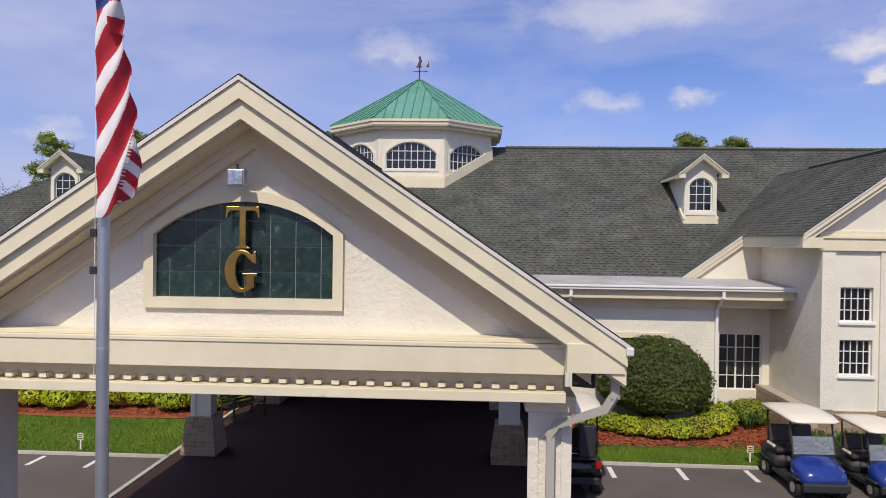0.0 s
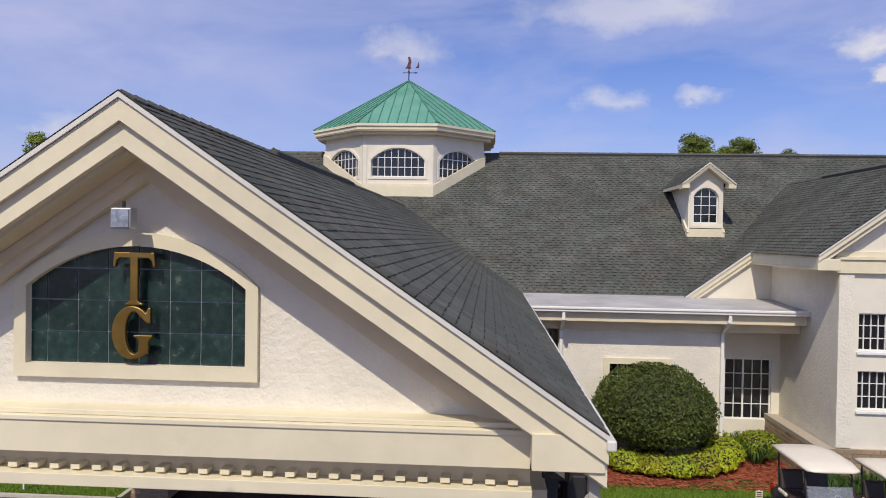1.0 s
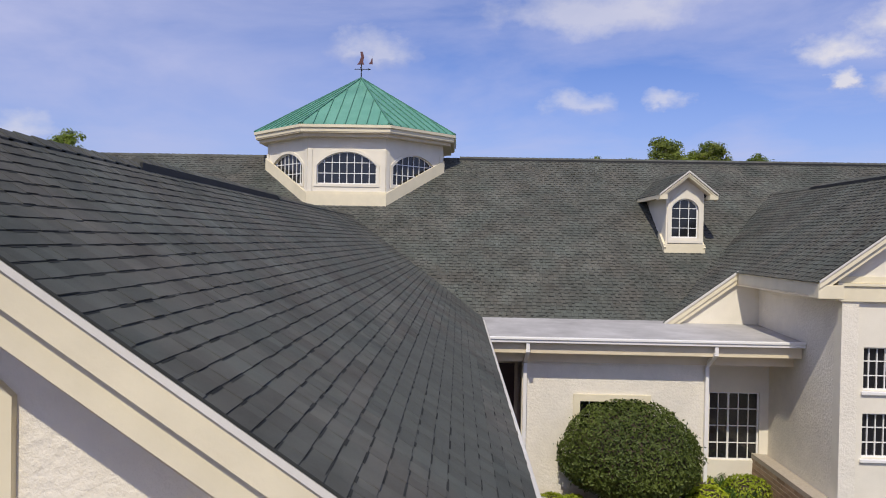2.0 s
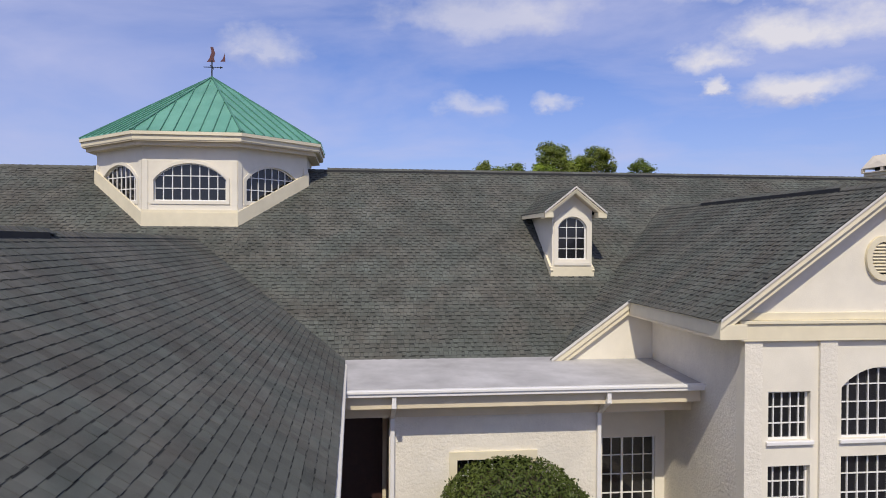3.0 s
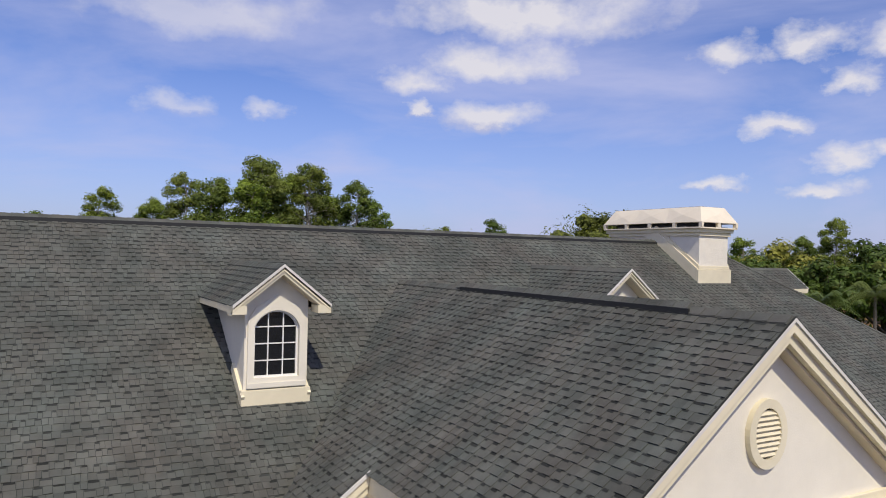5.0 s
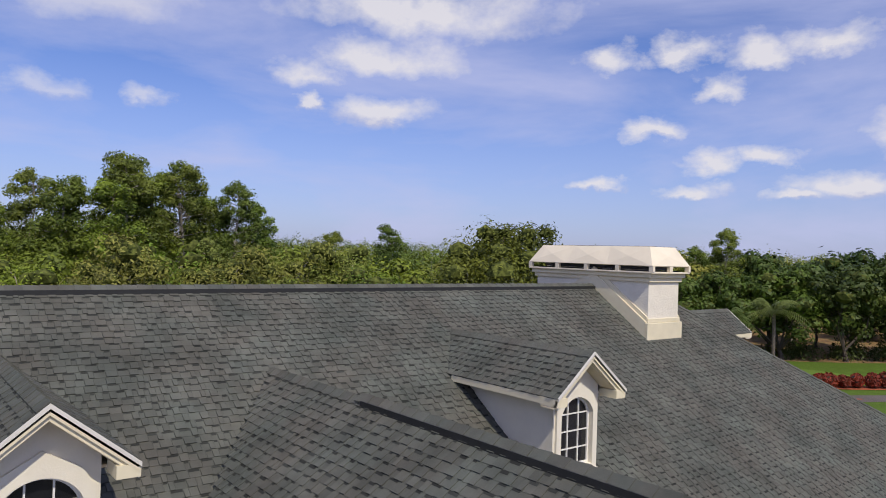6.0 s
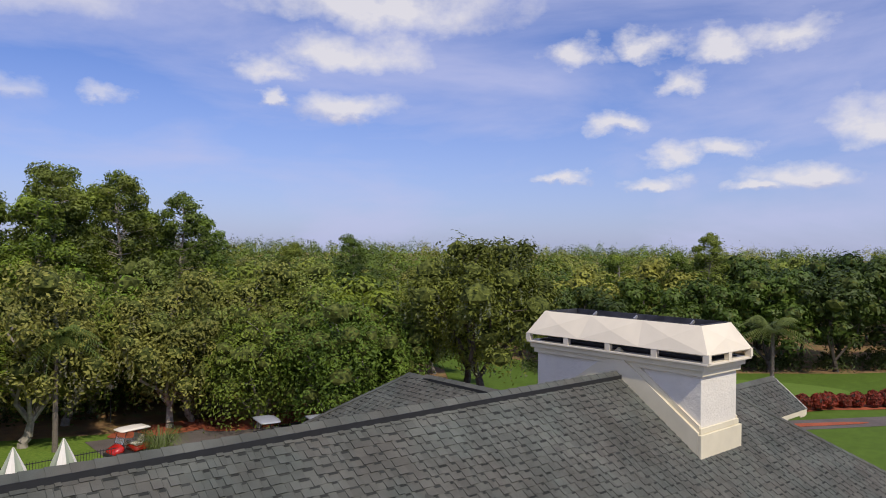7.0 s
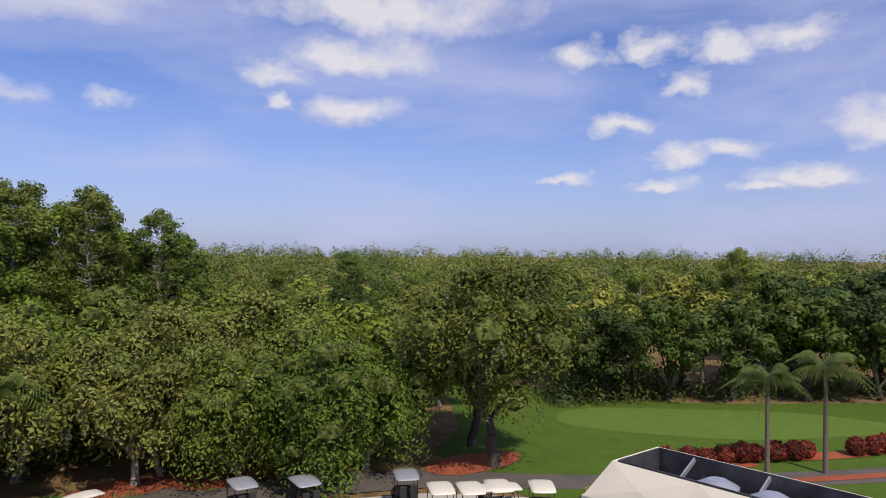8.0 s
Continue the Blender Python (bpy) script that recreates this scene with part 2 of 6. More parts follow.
ASPHALT = mat("asphalt", [(0.3, (0.100, 0.083, 0.074)), (0.7, (0.148, 0.125, 0.110))], 60.0, 0.92, bump=0.4, bscale=220, dirt=0.3)
# brown paving, its colour lowered towards black for the canopy's shade
DRIVE = mat("brown_shaded_concrete", two((0.042, 0.015, 0.013), 0.15), 30.0, 0.9, bump=0.2, bscale=90, dirt=0.2)
CONCRETE = mat("concrete", two((0.50, 0.46, 0.40), 0.1), 12.0, 0.9, bump=0.2, bscale=70, dirt=0.2)
LINE_PAINT = mat("white_line_paint", two((0.75, 0.73, 0.70), 0.06), 30.0, 0.8, dirt=0.2)
MULCH = mat("red_mulch", [(0.3, (0.24, 0.048, 0.020)), (0.7, (0.50, 0.130, 0.050))], 40.0, 0.95, bump=0.9, bscale=90, dirt=0.3)
GRASS = mat("lawn", [(0.25, (0.085, 0.15, 0.018)), (0.5, (0.13, 0.21, 0.03)), (0.78, (0.19, 0.25, 0.045))], 5.0, 0.95, bump=0.6, bscale=90, dirt=0.25, spec=0.15)
GREEN = mat("golf_green_turf", two((0.118, 0.188, 0.030), 0.08), 1.0, 0.9, bump=0.15, bscale=60, dirt=0.12, spec=0.15)
FAIRWAY = mat("fairway_turf", two((0.084, 0.140, 0.018), 0.14), 1.6, 0.92, bump=0.3, bscale=60, dirt=0.2, spec=0.15)
FOREST_FLOOR = mat("forest_floor", [(0.3, (0.12, 0.075, 0.032)), (0.5, (0.25, 0.145, 0.058)), (0.72, (0.15, 0.165, 0.045))], 0.7, 0.95, bump=0.5, bscale=40, dirt=0.4)
BARK = mat("grey_bark", two((0.30, 0.265, 0.22), 0.3), 5.0, 0.95, bump=0.9, bscale=14)
PALM_BARK = mat("ringed_palm_bark", two((0.15, 0.125, 0.10), 0.3), 7.0, 0.95, bump=0.8, bscale=20)
BARK_DARK = mat("dark_bark", two((0.075, 0.06, 0.048), 0.3), 5.0, 0.95, bump=0.9, bscale=14)


# ---- helpers for meshes ----
def part(name, bm, material, parent=None, label=""):
    me = bpy.data.meshes.new(name)
    bmesh.ops.recalc_face_normals(bm, faces=bm.faces)
    bm.to_mesh(me)
    bm.free()
    me.materials.append(material)
    ob = new(name, me)
    if parent is not None:
        ob.parent = parent
    if label:
        tagged(ob, label)
    return ob


def raw(name, verts, faces, material, parent=None, label="", smooth=False):
    me = bpy.data.meshes.new(name)
    me.from_pydata([tuple(v) for v in verts], [], faces)
    me.materials.append(material)
    if smooth:
        me.polygons.foreach_set("use_smooth", [True] * len(me.polygons))
    ob = new(name, me)
    if parent is not None:
        ob.parent = parent
    if label:
        tagged(ob, label)
    return ob


def thing(name, label, category, at=(0, 0, 0), group="", kind=""):
    ob = new(name)
    ob.empty_display_size = 0.2
    ob.location = at
    return tagged(ob, label, category, group, kind)


def box(bm, x0, x1, y0, y1, z0, z1, bevel=0.0, m=None):
    v = [bm.verts.new((x, y, z)) for x in (x0, x1) for y in (y0, y1) for z in (z0, z1)]
    fs = [bm.faces.new([v[i] for i in f]) for f in ((0, 1, 3, 2), (4, 6, 7, 5), (0, 4, 5, 1), (2, 3, 7, 6), (0, 2, 6, 4), (1, 5, 7, 3))]
    if bevel:
        es = list({e for f in fs for e in f.edges})
        r = bmesh.ops.bevel(bm, geom=es, offset=bevel, segments=2, affect="EDGES", profile=0.5)
        v = list({w for w in v if w.is_valid} | set(r["verts"]))
    if m is not None:
        bmesh.ops.transform(bm, matrix=m, verts=[w for w in v if w.is_valid])
    return bm


def boxes(*args, bevel=0.0):
    bm = bmesh.new()
    for a in args:
        box(bm, *a, bevel=bevel)
    return bm


def plate(outline, holes=(), depth=0.1, m=None, bm=None):
    """A flat plate with openings: an outline and holes as (u, v) points, pushed back by depth along local +w; local (u, v, w) = (x, z, y)."""
    bm = bm or bmesh.new()
    fresh, edges = [], []
    for loop in (outline, *holes):
        vs = [bm.verts.new((u, 0, v)) for u, v in loop]
        fresh += vs
        edges += [bm.edges.new((vs[i], vs[(i + 1) % len(vs)])) for i in range(len(vs))]
    r = bmesh.ops.triangle_fill(bm, use_beauty=True, use_dissolve=False, edges=edges)
    faces = [g for g in r["geom"] if isinstance(g, bmesh.types.BMFace)]
    ex = bmesh.ops.extrude_face_region(bm, geom=faces)
    moved = [g for g in ex["geom"] if isinstance(g, bmesh.types.BMVert)]
    bmesh.ops.translate(bm, verts=moved, vec=(0, depth, 0))
    if m is not None:
        bmesh.ops.transform(bm, matrix=m, verts=fresh + moved)
    return bm


def rect(u0, u1, v0, v1):
    return [(u0, v0), (u1, v0), (u1, v1), (u0, v1)]


def arch(u0, u1, v0, spring, top, n=16):
    """A segment-headed opening."""
    w, h = (u1 - u0) / 2, top - spring
    r = (w * w + h * h) / (2 * h)
    c, cv = (u0 + u1) / 2, top - r
    a = math.asin(min(1, w / r))
    if h > w:
        a = math.pi - a
    return [(u0, v0), (u1, v0)] + [(c + r * math.sin(a - 2 * a * i / n), cv + r * math.cos(a - 2 * a * i / n)) for i in range(n + 1)]


def tube(bm, p, q, r0, r1=None, n=10):
    p, q = Vector(p), Vector(q)
    r1 = r0 if r1 is None else r1
    m = Matrix.Translation((p + q) / 2) @ (q - p).to_track_quat("Z", "Y").to_matrix().to_4x4()
    bmesh.ops.create_cone(bm, cap_ends=True, segments=n, radius1=r0, radius2=r1, depth=(q - p).length, matrix=m)
    return bm


def sweep(bm, pts, half_w, half_h):
    """A rectangular bar along points."""
    for p, q in zip(pts, pts[1:]):
        p, q = Vector(p), Vector(q)
        d = (q - p)
        m = Matrix.Translation((p + q) / 2) @ d.to_track_quat("X", "Z").to_matrix().to_4x4()
        L = d.length / 2 + half_w * 0.6
        box(bm, -L, L, -half_w, half_w, -half_h, half_h, m=m)
    return bm


# ---- ground ----
def sheet(name, pts, z, material, label, category, rows=0):
    bm = bmesh.new()
    vs = [bm.verts.new((x, y, z)) for x, y in pts]
    f = bm.faces.new(vs)
    if f.normal.z < 0:
        f.normal_flip()
    ob = part(name, bm, material)
    return tagged(ob, label, category, kind="structure")


def blob(cx, cy, rx, ry, n=40, wob=0.12, seed=1, turn=0.0):
    rnd = random.Random(seed)
    ph = [rnd.uniform(0, 6.28) for _ in range(4)]
    out = []
    for i in range(n):
        a = 2 * math.pi * i / n
        k = 1 + wob * (math.sin(2 * a + ph[0]) + 0.6 * math.sin(3 * a + ph[1]) + 0.4 * math.sin(5 * a + ph[2])) / 2
        x, y = rx * k * math.cos(a), ry * k * math.sin(a)
        out.append((cx + x * math.cos(turn) - y * math.sin(turn), cy + x * math.sin(turn) + y * math.cos(turn)))
    return out


sheet("ground", [(-1500, -1500), (1500, -1500), (1500, 1500), (-1500, 1500)], -0.06, FOREST_FLOOR, "brown and green leaf-strewn ground under the trees", "ground")
sheet("lawn", [(-60, 16.2), (-60, 44), (60, 44), (60, 16.2)], -0.03, GRASS, "mown green lawn in front of the clubhouse", "lawn")
sheet("parking_lot", [(-60, -60), (60, -60), (60, 16.66), (2.6, 16.66), (2.6, 16.2), (-60, 16.1)], -0.02, ASPHALT, "grey asphalt parking lot with worn surface", "parking lot")
sheet("driveway", [(-6.75, 3), (2.6, 3), (2.6, 23.0), (-6.9, 23.0)], -0.01, DRIVE, "brown paved driveway darkened for the shade of the entrance canopy", "driveway")
sheet("fairway", [(44, 62), (42, 49), (48, 38), (70, 22), (190, -30), (190, 20), (110, 36), (86, 48), (73, 58), (66, 66), (66, 95), (58, 92), (56, 74), (50, 66)], -0.02, FAIRWAY, "mown green fairway turf behind the clubhouse", "fairway")
sheet("putting_green", blob(66.5, 54.5, 12, 5.2, seed=4, wob=0.16, turn=radians(-46)), -0.012, GREEN, "pale green closely mown putting green", "putting green")
sheet("cart_path", [(22, 62.5), (30, 61.5), (40, 56.5), (46, 51), (52.5, 45.6), (60, 41), (75, 33), (110, 16), (110, 18.5), (75, 35.5), (61, 43.3), (53.5, 48), (47, 53.5), (41, 59.5), (31, 66), (22, 67)], -0.005, ASPHALT, "grey cart path winding behind the clubhouse", "path")
sheet("rear_drive", [(20, 43.5), (46, 43.5), (44, 50.5), (39, 56), (29, 61.2), (22, 60.5)], 0.0, CONCRETE, "pale concrete cart yard behind the clubhouse", "pavement")
sheet("rear_lawn", [(-10, 58), (21, 60.6), (24, 68), (14, 72), (-14, 74)], -0.028, GRASS, "patchy grass below the trees", "lawn")
for i, (cx, cy, rx, ry) in enumerate([(27.5, 67.2, 4, 1.6), (33, 65.2, 4.2, 1.6), (44.5, 58.6, 3.4, 1.8), (62.6, 45.7, 4.5, 0.8), (55, 49.2, 3.6, 0.9), (71, 41, 6, 0.9), (59, 42.9, 6.5, 0.45)]):
    sheet("mulch_bed", blob(cx, cy, rx, ry, seed=i + 7, turn=radians(-30) if i > 2 else 0), 0.012 + i * 0.001, MULCH, "bed of red wood mulch", "mulch bed")
sheet("mulch_bed", [(-20, 19.7), (-15, 19.9), (-11.4, 19.6), (-8, 19.8), (-7.0, 20.6), (-7.0, 22.85), (-20, 22.85)], -0.004, MULCH, "bed of red wood mulch below a hedge", "mulch bed")
sheet("mulch_bed", [(2.7, 18.6), (3.7, 18.5), (5.15, 18.45), (6.2, 18.75), (7.2, 19.2), (8.8, 18.4), (15.6, 17.8), (15.6, 18.9), (9.2, 18.9), (9.2, 22.6), (2.7, 22.6)], -0.003, MULCH, "bed of red wood mulch round clipped shrubs", "mulch bed")


def kerb(pts, label):
    bm = bmesh.new()
    sweep(bm, [(x, y, -0.005) for x, y in pts], 0.05, 0.045)
    tagged(part("kerb", bm, CONCRETE), label, "kerb", kind="structure")


kerb([(2.7, 16.7), (6.9, 16.7), (20, 16.7), (60, 16.7)], "pale concrete kerb between parking lot and lawn")
kerb([(-60, 16.1), (-7.0, 16.2)], "pale concrete kerb between parking lot and lawn")
kerb([(-6.8, 3), (-6.95, 16.2), (-7.0, 23)], "pale concrete kerb along the driveway")
for x, y0, y1 in [(3.40, 15.75, 16.5), (4.98, 15.75, 16.55), (6.53, 15.75, 16.55), (-9.86, 15.35, 16.02), (-8.48, 15.3, 15.95), (-11.3, 15.3, 15.98)]:
    bm = boxes((x - 0.055, x + 0.055, y0, y1, -0.019, -0.012))
    tagged(part("parking_line", bm, LINE_PAINT), "short white painted parking line on asphalt", "parking line", "parking lines", "structure")


# ---- roofs ----
EXPO = 0.14


def slope(parent, p0, u, v, poly, seed=1, thick=0.07, near=None, name="roof_slope"):
    """One roof slope: a slab and its shingles. p0: origin; u, v: unit vectors along the eave and up the slope; poly: (u, v) outline.
    near: (u0, u1, v0, v1), the stretch whose shingles are pieces of their own."""
    p0, u, v = Vector(p0), Vector(u).normalized(), Vector(v).normalized()
    n = u.cross(v).normalized()
    if n.z < 0:
        n = -n
    M = Matrix((u, n * -1, v)).transposed().to_4x4()
    M.translation = p0
    slab = part(name, plate(poly, depth=thick, m=M), ROOF_BASE, parent, "dark grey-green asphalt shingle roof slope")
    rnd = random.Random(seed)
    vs, fs, singles, dark = [], [], [], []
    vmin, vmax = min(q[1] for q in poly), max(q[1] for q in poly)
    rows = int((vmax - vmin) / EXPO) + 1
    kinds = [0.10, 0.13, 0.17, 0.22] if near else [0.07, 0.09, 0.12, 0.16]
    for r in range(rows):
        v0 = vmin + r * EXPO
        vm = min(v0 + EXPO * 0.5, vmax - 0.004)
        xs = []
        for (a, b), (c, d) in zip(poly, poly[1:] + poly[:1]):
            if (b - vm) * (d - vm) < 0:
                xs.append(a + (c - a) * (vm - b) / (d - b))
        xs.sort()
        for lo, hi in zip(xs[::2], xs[1::2]):
            x = lo - rnd.uniform(0, 0.15)
            flip = rnd.random() < 0.5
            while x < hi:
                w = rnd.choice(kinds)
                a, b = max(x, lo), min(x + w, hi)
                x += w
                flip = not flip
                if b - a < 0.02:
                    continue
                h = (0.012 if near else 0.020) if flip else 0.008
                h += rnd.uniform(-0.002, 0.003)
                drop = rnd.uniform(-0.004, 0.006)
                top = min(v0 + EXPO + 0.012, vmax)
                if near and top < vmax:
                    # shade line below the butt of the next course, painted as a thin dark strip
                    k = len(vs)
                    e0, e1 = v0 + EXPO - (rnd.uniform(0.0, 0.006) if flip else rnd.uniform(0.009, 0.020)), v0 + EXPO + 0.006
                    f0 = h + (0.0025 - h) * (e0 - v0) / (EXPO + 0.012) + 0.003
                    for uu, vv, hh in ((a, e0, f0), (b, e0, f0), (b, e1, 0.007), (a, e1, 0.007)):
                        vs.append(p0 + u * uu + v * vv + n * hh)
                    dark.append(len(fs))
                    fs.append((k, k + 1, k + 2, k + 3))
                if near and near[0] < a and b < near[1] and near[2] < v0 < near[3] and abs(b - a - w) < 1e-6 and len(singles) < 300:
                    singles.append((a, v0, w, h))
                    continue
                g = 0.0012 if near else 0.0035
                k = len(vs)
                for uu, vv, hh in ((a + g, v0 - drop, -0.003), (b - g, v0 - drop, -0.003), (b - g, v0 - drop, h), (a + g, v0 - drop, h), (b - g, top, 0.0025), (a + g, top, 0.0025)):
                    vs.append(p0 + u * uu + v * vv + n * hh)
                fs += [(k, k + 1, k + 2, k + 3), (k + 3, k + 2, k + 4, k + 5), (k + 1, k + 4, k + 2), (k, k + 3, k + 5)]
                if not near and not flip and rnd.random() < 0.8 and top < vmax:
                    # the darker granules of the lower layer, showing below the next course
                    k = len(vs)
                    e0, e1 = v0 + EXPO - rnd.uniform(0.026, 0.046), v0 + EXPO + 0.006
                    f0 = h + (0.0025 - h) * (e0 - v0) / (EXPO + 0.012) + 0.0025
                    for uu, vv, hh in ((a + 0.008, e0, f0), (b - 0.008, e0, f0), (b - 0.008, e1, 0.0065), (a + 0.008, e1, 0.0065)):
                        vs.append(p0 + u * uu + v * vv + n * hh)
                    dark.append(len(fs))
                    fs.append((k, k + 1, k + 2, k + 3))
    if (u.cross(v)).z < 0:
        fs = [tuple(reversed(f)) for f in fs]
    ob = raw("shingles", vs, fs, SHINGLE, slab)
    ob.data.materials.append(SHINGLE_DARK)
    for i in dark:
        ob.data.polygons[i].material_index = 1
    tagged(ob, "weathered grey-green asphalt shingles in staggered courses", kind="stuff")
    if singles:
        me = {}
        for a, v0, w, h in singles:
            key = (w, h > 0.010)
            if key not in me:
                hh = 0.012 if key[1] else 0.008
                q = [(0.0012, 0, -0.003), (w - 0.0012, 0, -0.003), (w - 0.0012, 0, hh), (0.0012, 0, hh), (w - 0.0012, EXPO + 0.012, 0.0025), (0.0012, EXPO + 0.012, 0.0025)]
                f = [(0, 1, 2, 3), (3, 2, 4, 5), (1, 4, 2), (0, 3, 5)]
                mm = bpy.data.meshes.new("shingle")
                flipf = u.cross(v).z < 0
                mm.from_pydata([tuple(u * i + v * j + n * k) for i, j, k in q], [], [tuple(reversed(g)) for g in f] if flipf else f)
                mm.materials.append(SHINGLE_ONE)
                me[key] = mm
            o = new("shingle", me[key])
            o.parent = slab
            o.location = p0 + u * a + v * v0
    return slab


# darker lower shingle layer; also the painted shade lines of the near slope
SHINGLE_DARK = mat("dark_shingle_layer_and_shade", [(0.3, (0.024, 0.026, 0.024)), (0.7, (0.048, 0.051, 0.047))], 1.3, 0.95, bump=0.4, bscale=160, island=0.3, spec=0.2)
SHINGLE_ONE = mat("single_shingle", [(0.25, (0.074, 0.077, 0.068)), (0.5, (0.106, 0.109, 0.097)), (0.75, (0.142, 0.146, 0.130))], 1.3, 0.93, bump=0.5, bscale=160, obj_random=0.10, dirt=0.1, spec=0.25)
weathered(SHINGLE_ONE, (0.96, 1.03, 1.02), (1.06, 1.0, 0.97), 1.1)
SM = 0.7035                                        # rise of the main roof per metre
RY, RZ = 30.04, 9.13                              # its ridge
def main_z(y): return RZ - SM * abs(RY - y)
EY = 22.90                                       # its front eave
EZ = main_z(EY)
VL = math.hypot(1, SM)                           # slope length per metre of plan


def plan_slope(parent, plan, axis, sign, ref, zref, rise, **kw):
    """A slope given by its plan outline (x, y). axis: the way it falls ("x" or "y"); sign: +1 where it rises along +axis; ref: coordinate at which its height is zref."""
    k = math.hypot(1, rise)
    if axis == "y":
        u = (1, 0, 0)
        v = (0, sign / k, rise / k)
        poly = [(x, sign * (y - ref) * k) for x, y in plan]
        p0 = (0, ref, zref)
    else:
        u = (0, 1, 0)
        v = (sign / k, 0, rise / k)
        poly = [(y, sign * (x - ref) * k) for x, y in plan]
        p0 = (ref, 0, zref)
    return slope(parent, p0, u, v, poly, **kw)


clubhouse = thing("clubhouse", "large cream stucco clubhouse with dark shingle roofs", "building", (3, 32, 0))
clubhouse.location = (0, 0, 0)
HXL, HXR = -14.8, 24.0                           # ends of the main ridge
plan_slope(clubhouse, [(-21.9, EY), (31.1, EY), (HXR, RY), (HXL, RY)], "y", 1, EY, EZ, SM, seed=3)
plan_slope(clubhouse, [(-21.9, 2 * RY - EY), (31.1, 2 * RY - EY), (HXR, RY), (HXL, RY)], "y", -1, 2 * RY - EY, EZ, SM, seed=4)
ER = (RZ - EZ) / (31.1 - HXR)
plan_slope(clubhouse, [(31.1, EY), (31.1, 2 * RY - EY), (HXR, RY)], "x", -1, 31.1, EZ, ER, seed=5)
EL = (RZ - EZ) / (21.9 + HXL)
plan_slope(clubhouse, [(-21.9, EY), (-21.9, 2 * RY - EY), (HXL, RY)], "x", 1, -21.9, EZ, EL, seed=6)
# rear wing with a hipped end
BX, BY, BZ = 22.24, 37.0, 8.15
by0 = RY + (RZ - BZ) / SM
half = (BZ - EZ) / SM
plan_slope(clubhouse, [(BX, by0), (BX, BY), (BX - half, BY + half), (BX - half, 2 * RY - EY)], "x", 1, BX - half, EZ, SM, seed=7)
plan_slope(clubhouse, [(BX, by0), (BX, BY), (BX + half, BY + half), (BX + half, 2 * RY - EY)], "x", -1, BX + half, EZ, SM, seed=8)
plan_slope(clubhouse, [(BX, BY), (BX - half, BY + half), (BX + half, BY + half)], "y", -1, BY + half, EZ, SM, seed=9)
# gabled front wing
WX, WZ, WS = 11.82, 7.93, 0.73                   # ridge, its height, rise
WY0, WY1 = 18.28, RY - (RZ - WZ) / SM
WEL, WER = 8.48, 15.16
plan_slope(clubhouse, [(WX, WY0), (WEL, WY0), (WEL, 22.46), (6.62, 22.46), (WX, WY1)], "x", 1, 6.62, WZ - WS * (WX - 6.62), WS, seed=10)
plan_slope(clubhouse, [(WX, WY0), (WER, WY0), (WER, 22.46), (17.02, 22.46), (WX, WY1)], "x", -1, 17.02, WZ - WS * (17.02 - WX), WS, seed=11)


def ridge_cap(parent, p, q, slope_l, vent=None, name="ridge_cap"):
    """Overlapping cap shingles along a ridge; vent: (from, to) along it, a raised black ridge vent."""
    p, q = Vector(p), Vector(q)
    d = (q - p)
    L = d.length
    d.normalize()
    side = d.cross(Vector((0, 0, 1))).normalized()
    w = 0.115
    vs, fs = [], []
    s = 0.0
    while s < L:
        e = min(s + 0.30, L)
        k = len(vs)
        lift = 0.05 if vent and vent[0] < s < vent[1] else 0.0
        for ss, h in ((s, 0.034 + lift), (e, 0.02 + lift)):
            c = p + d * ss
            vs += [c - side * w + Vector((0, 0, h - w * slope_l)), c + Vector((0, 0, h)), c + side * w + Vector((0, 0, h - w * slope_l)),
                   c - side * w + Vector((0, 0, (h - 0.016 if lift else -0.02) - w * slope_l)), c + side * w + Vector((0, 0, (h - 0.016 if lift else -0.02) - w * slope_l))]
        fs += [(k, k + 1, k + 6, k + 5), (k + 1, k + 2, k + 7, k + 6), (k, k + 5, k + 8, k + 3), (k + 2, k + 4, k + 9, k + 7), (k, k + 3, k + 1), (k + 1, k + 4, k + 2), (k + 3, k + 4, k + 1)]
        s += 0.24
    ob = tagged(raw(name, vs, fs, SHINGLE, parent), kind="stuff")
    if vent:
        bm = bmesh.new()
        a, b = p + d * vent[0], p + d * vent[1]
        for sg in (-1, 1):
            off = side * (sg * w * 0.9) + Vector((0, 0, 0.028 - w * 0.9 * slope_l))
            sweep(bm, [a + off, b + off], 0.016, 0.05)
        part("ridge_vent", bm, VENT_BLACK, parent, "black plastic ridge vent")
    return ob


ridge_cap(clubhouse, (HXL, RY, RZ), (HXR, RY, RZ), SM, (16, 37))
ridge_cap(clubhouse, (WX, WY0 + 0.02, WZ), (WX, WY1, WZ), WS, (1.4, 7.1))
ridge_cap(clubhouse, (BX, by0, BZ), (BX, BY, BZ), SM, (1.0, 4.6))
ridge_cap(clubhouse, (HXR, RY, RZ), (31.1, EY, EZ), 0.35)
ridge_cap(clubhouse, (HXL, RY, RZ), (-21.9, EY, EZ), 0.35)
ridge_cap(clubhouse, (BX, BY, BZ), (BX - half, BY + half, EZ), 0.35)
ridge_cap(clubhouse, (BX, BY, BZ), (BX + half, BY + half, EZ), 0.35)


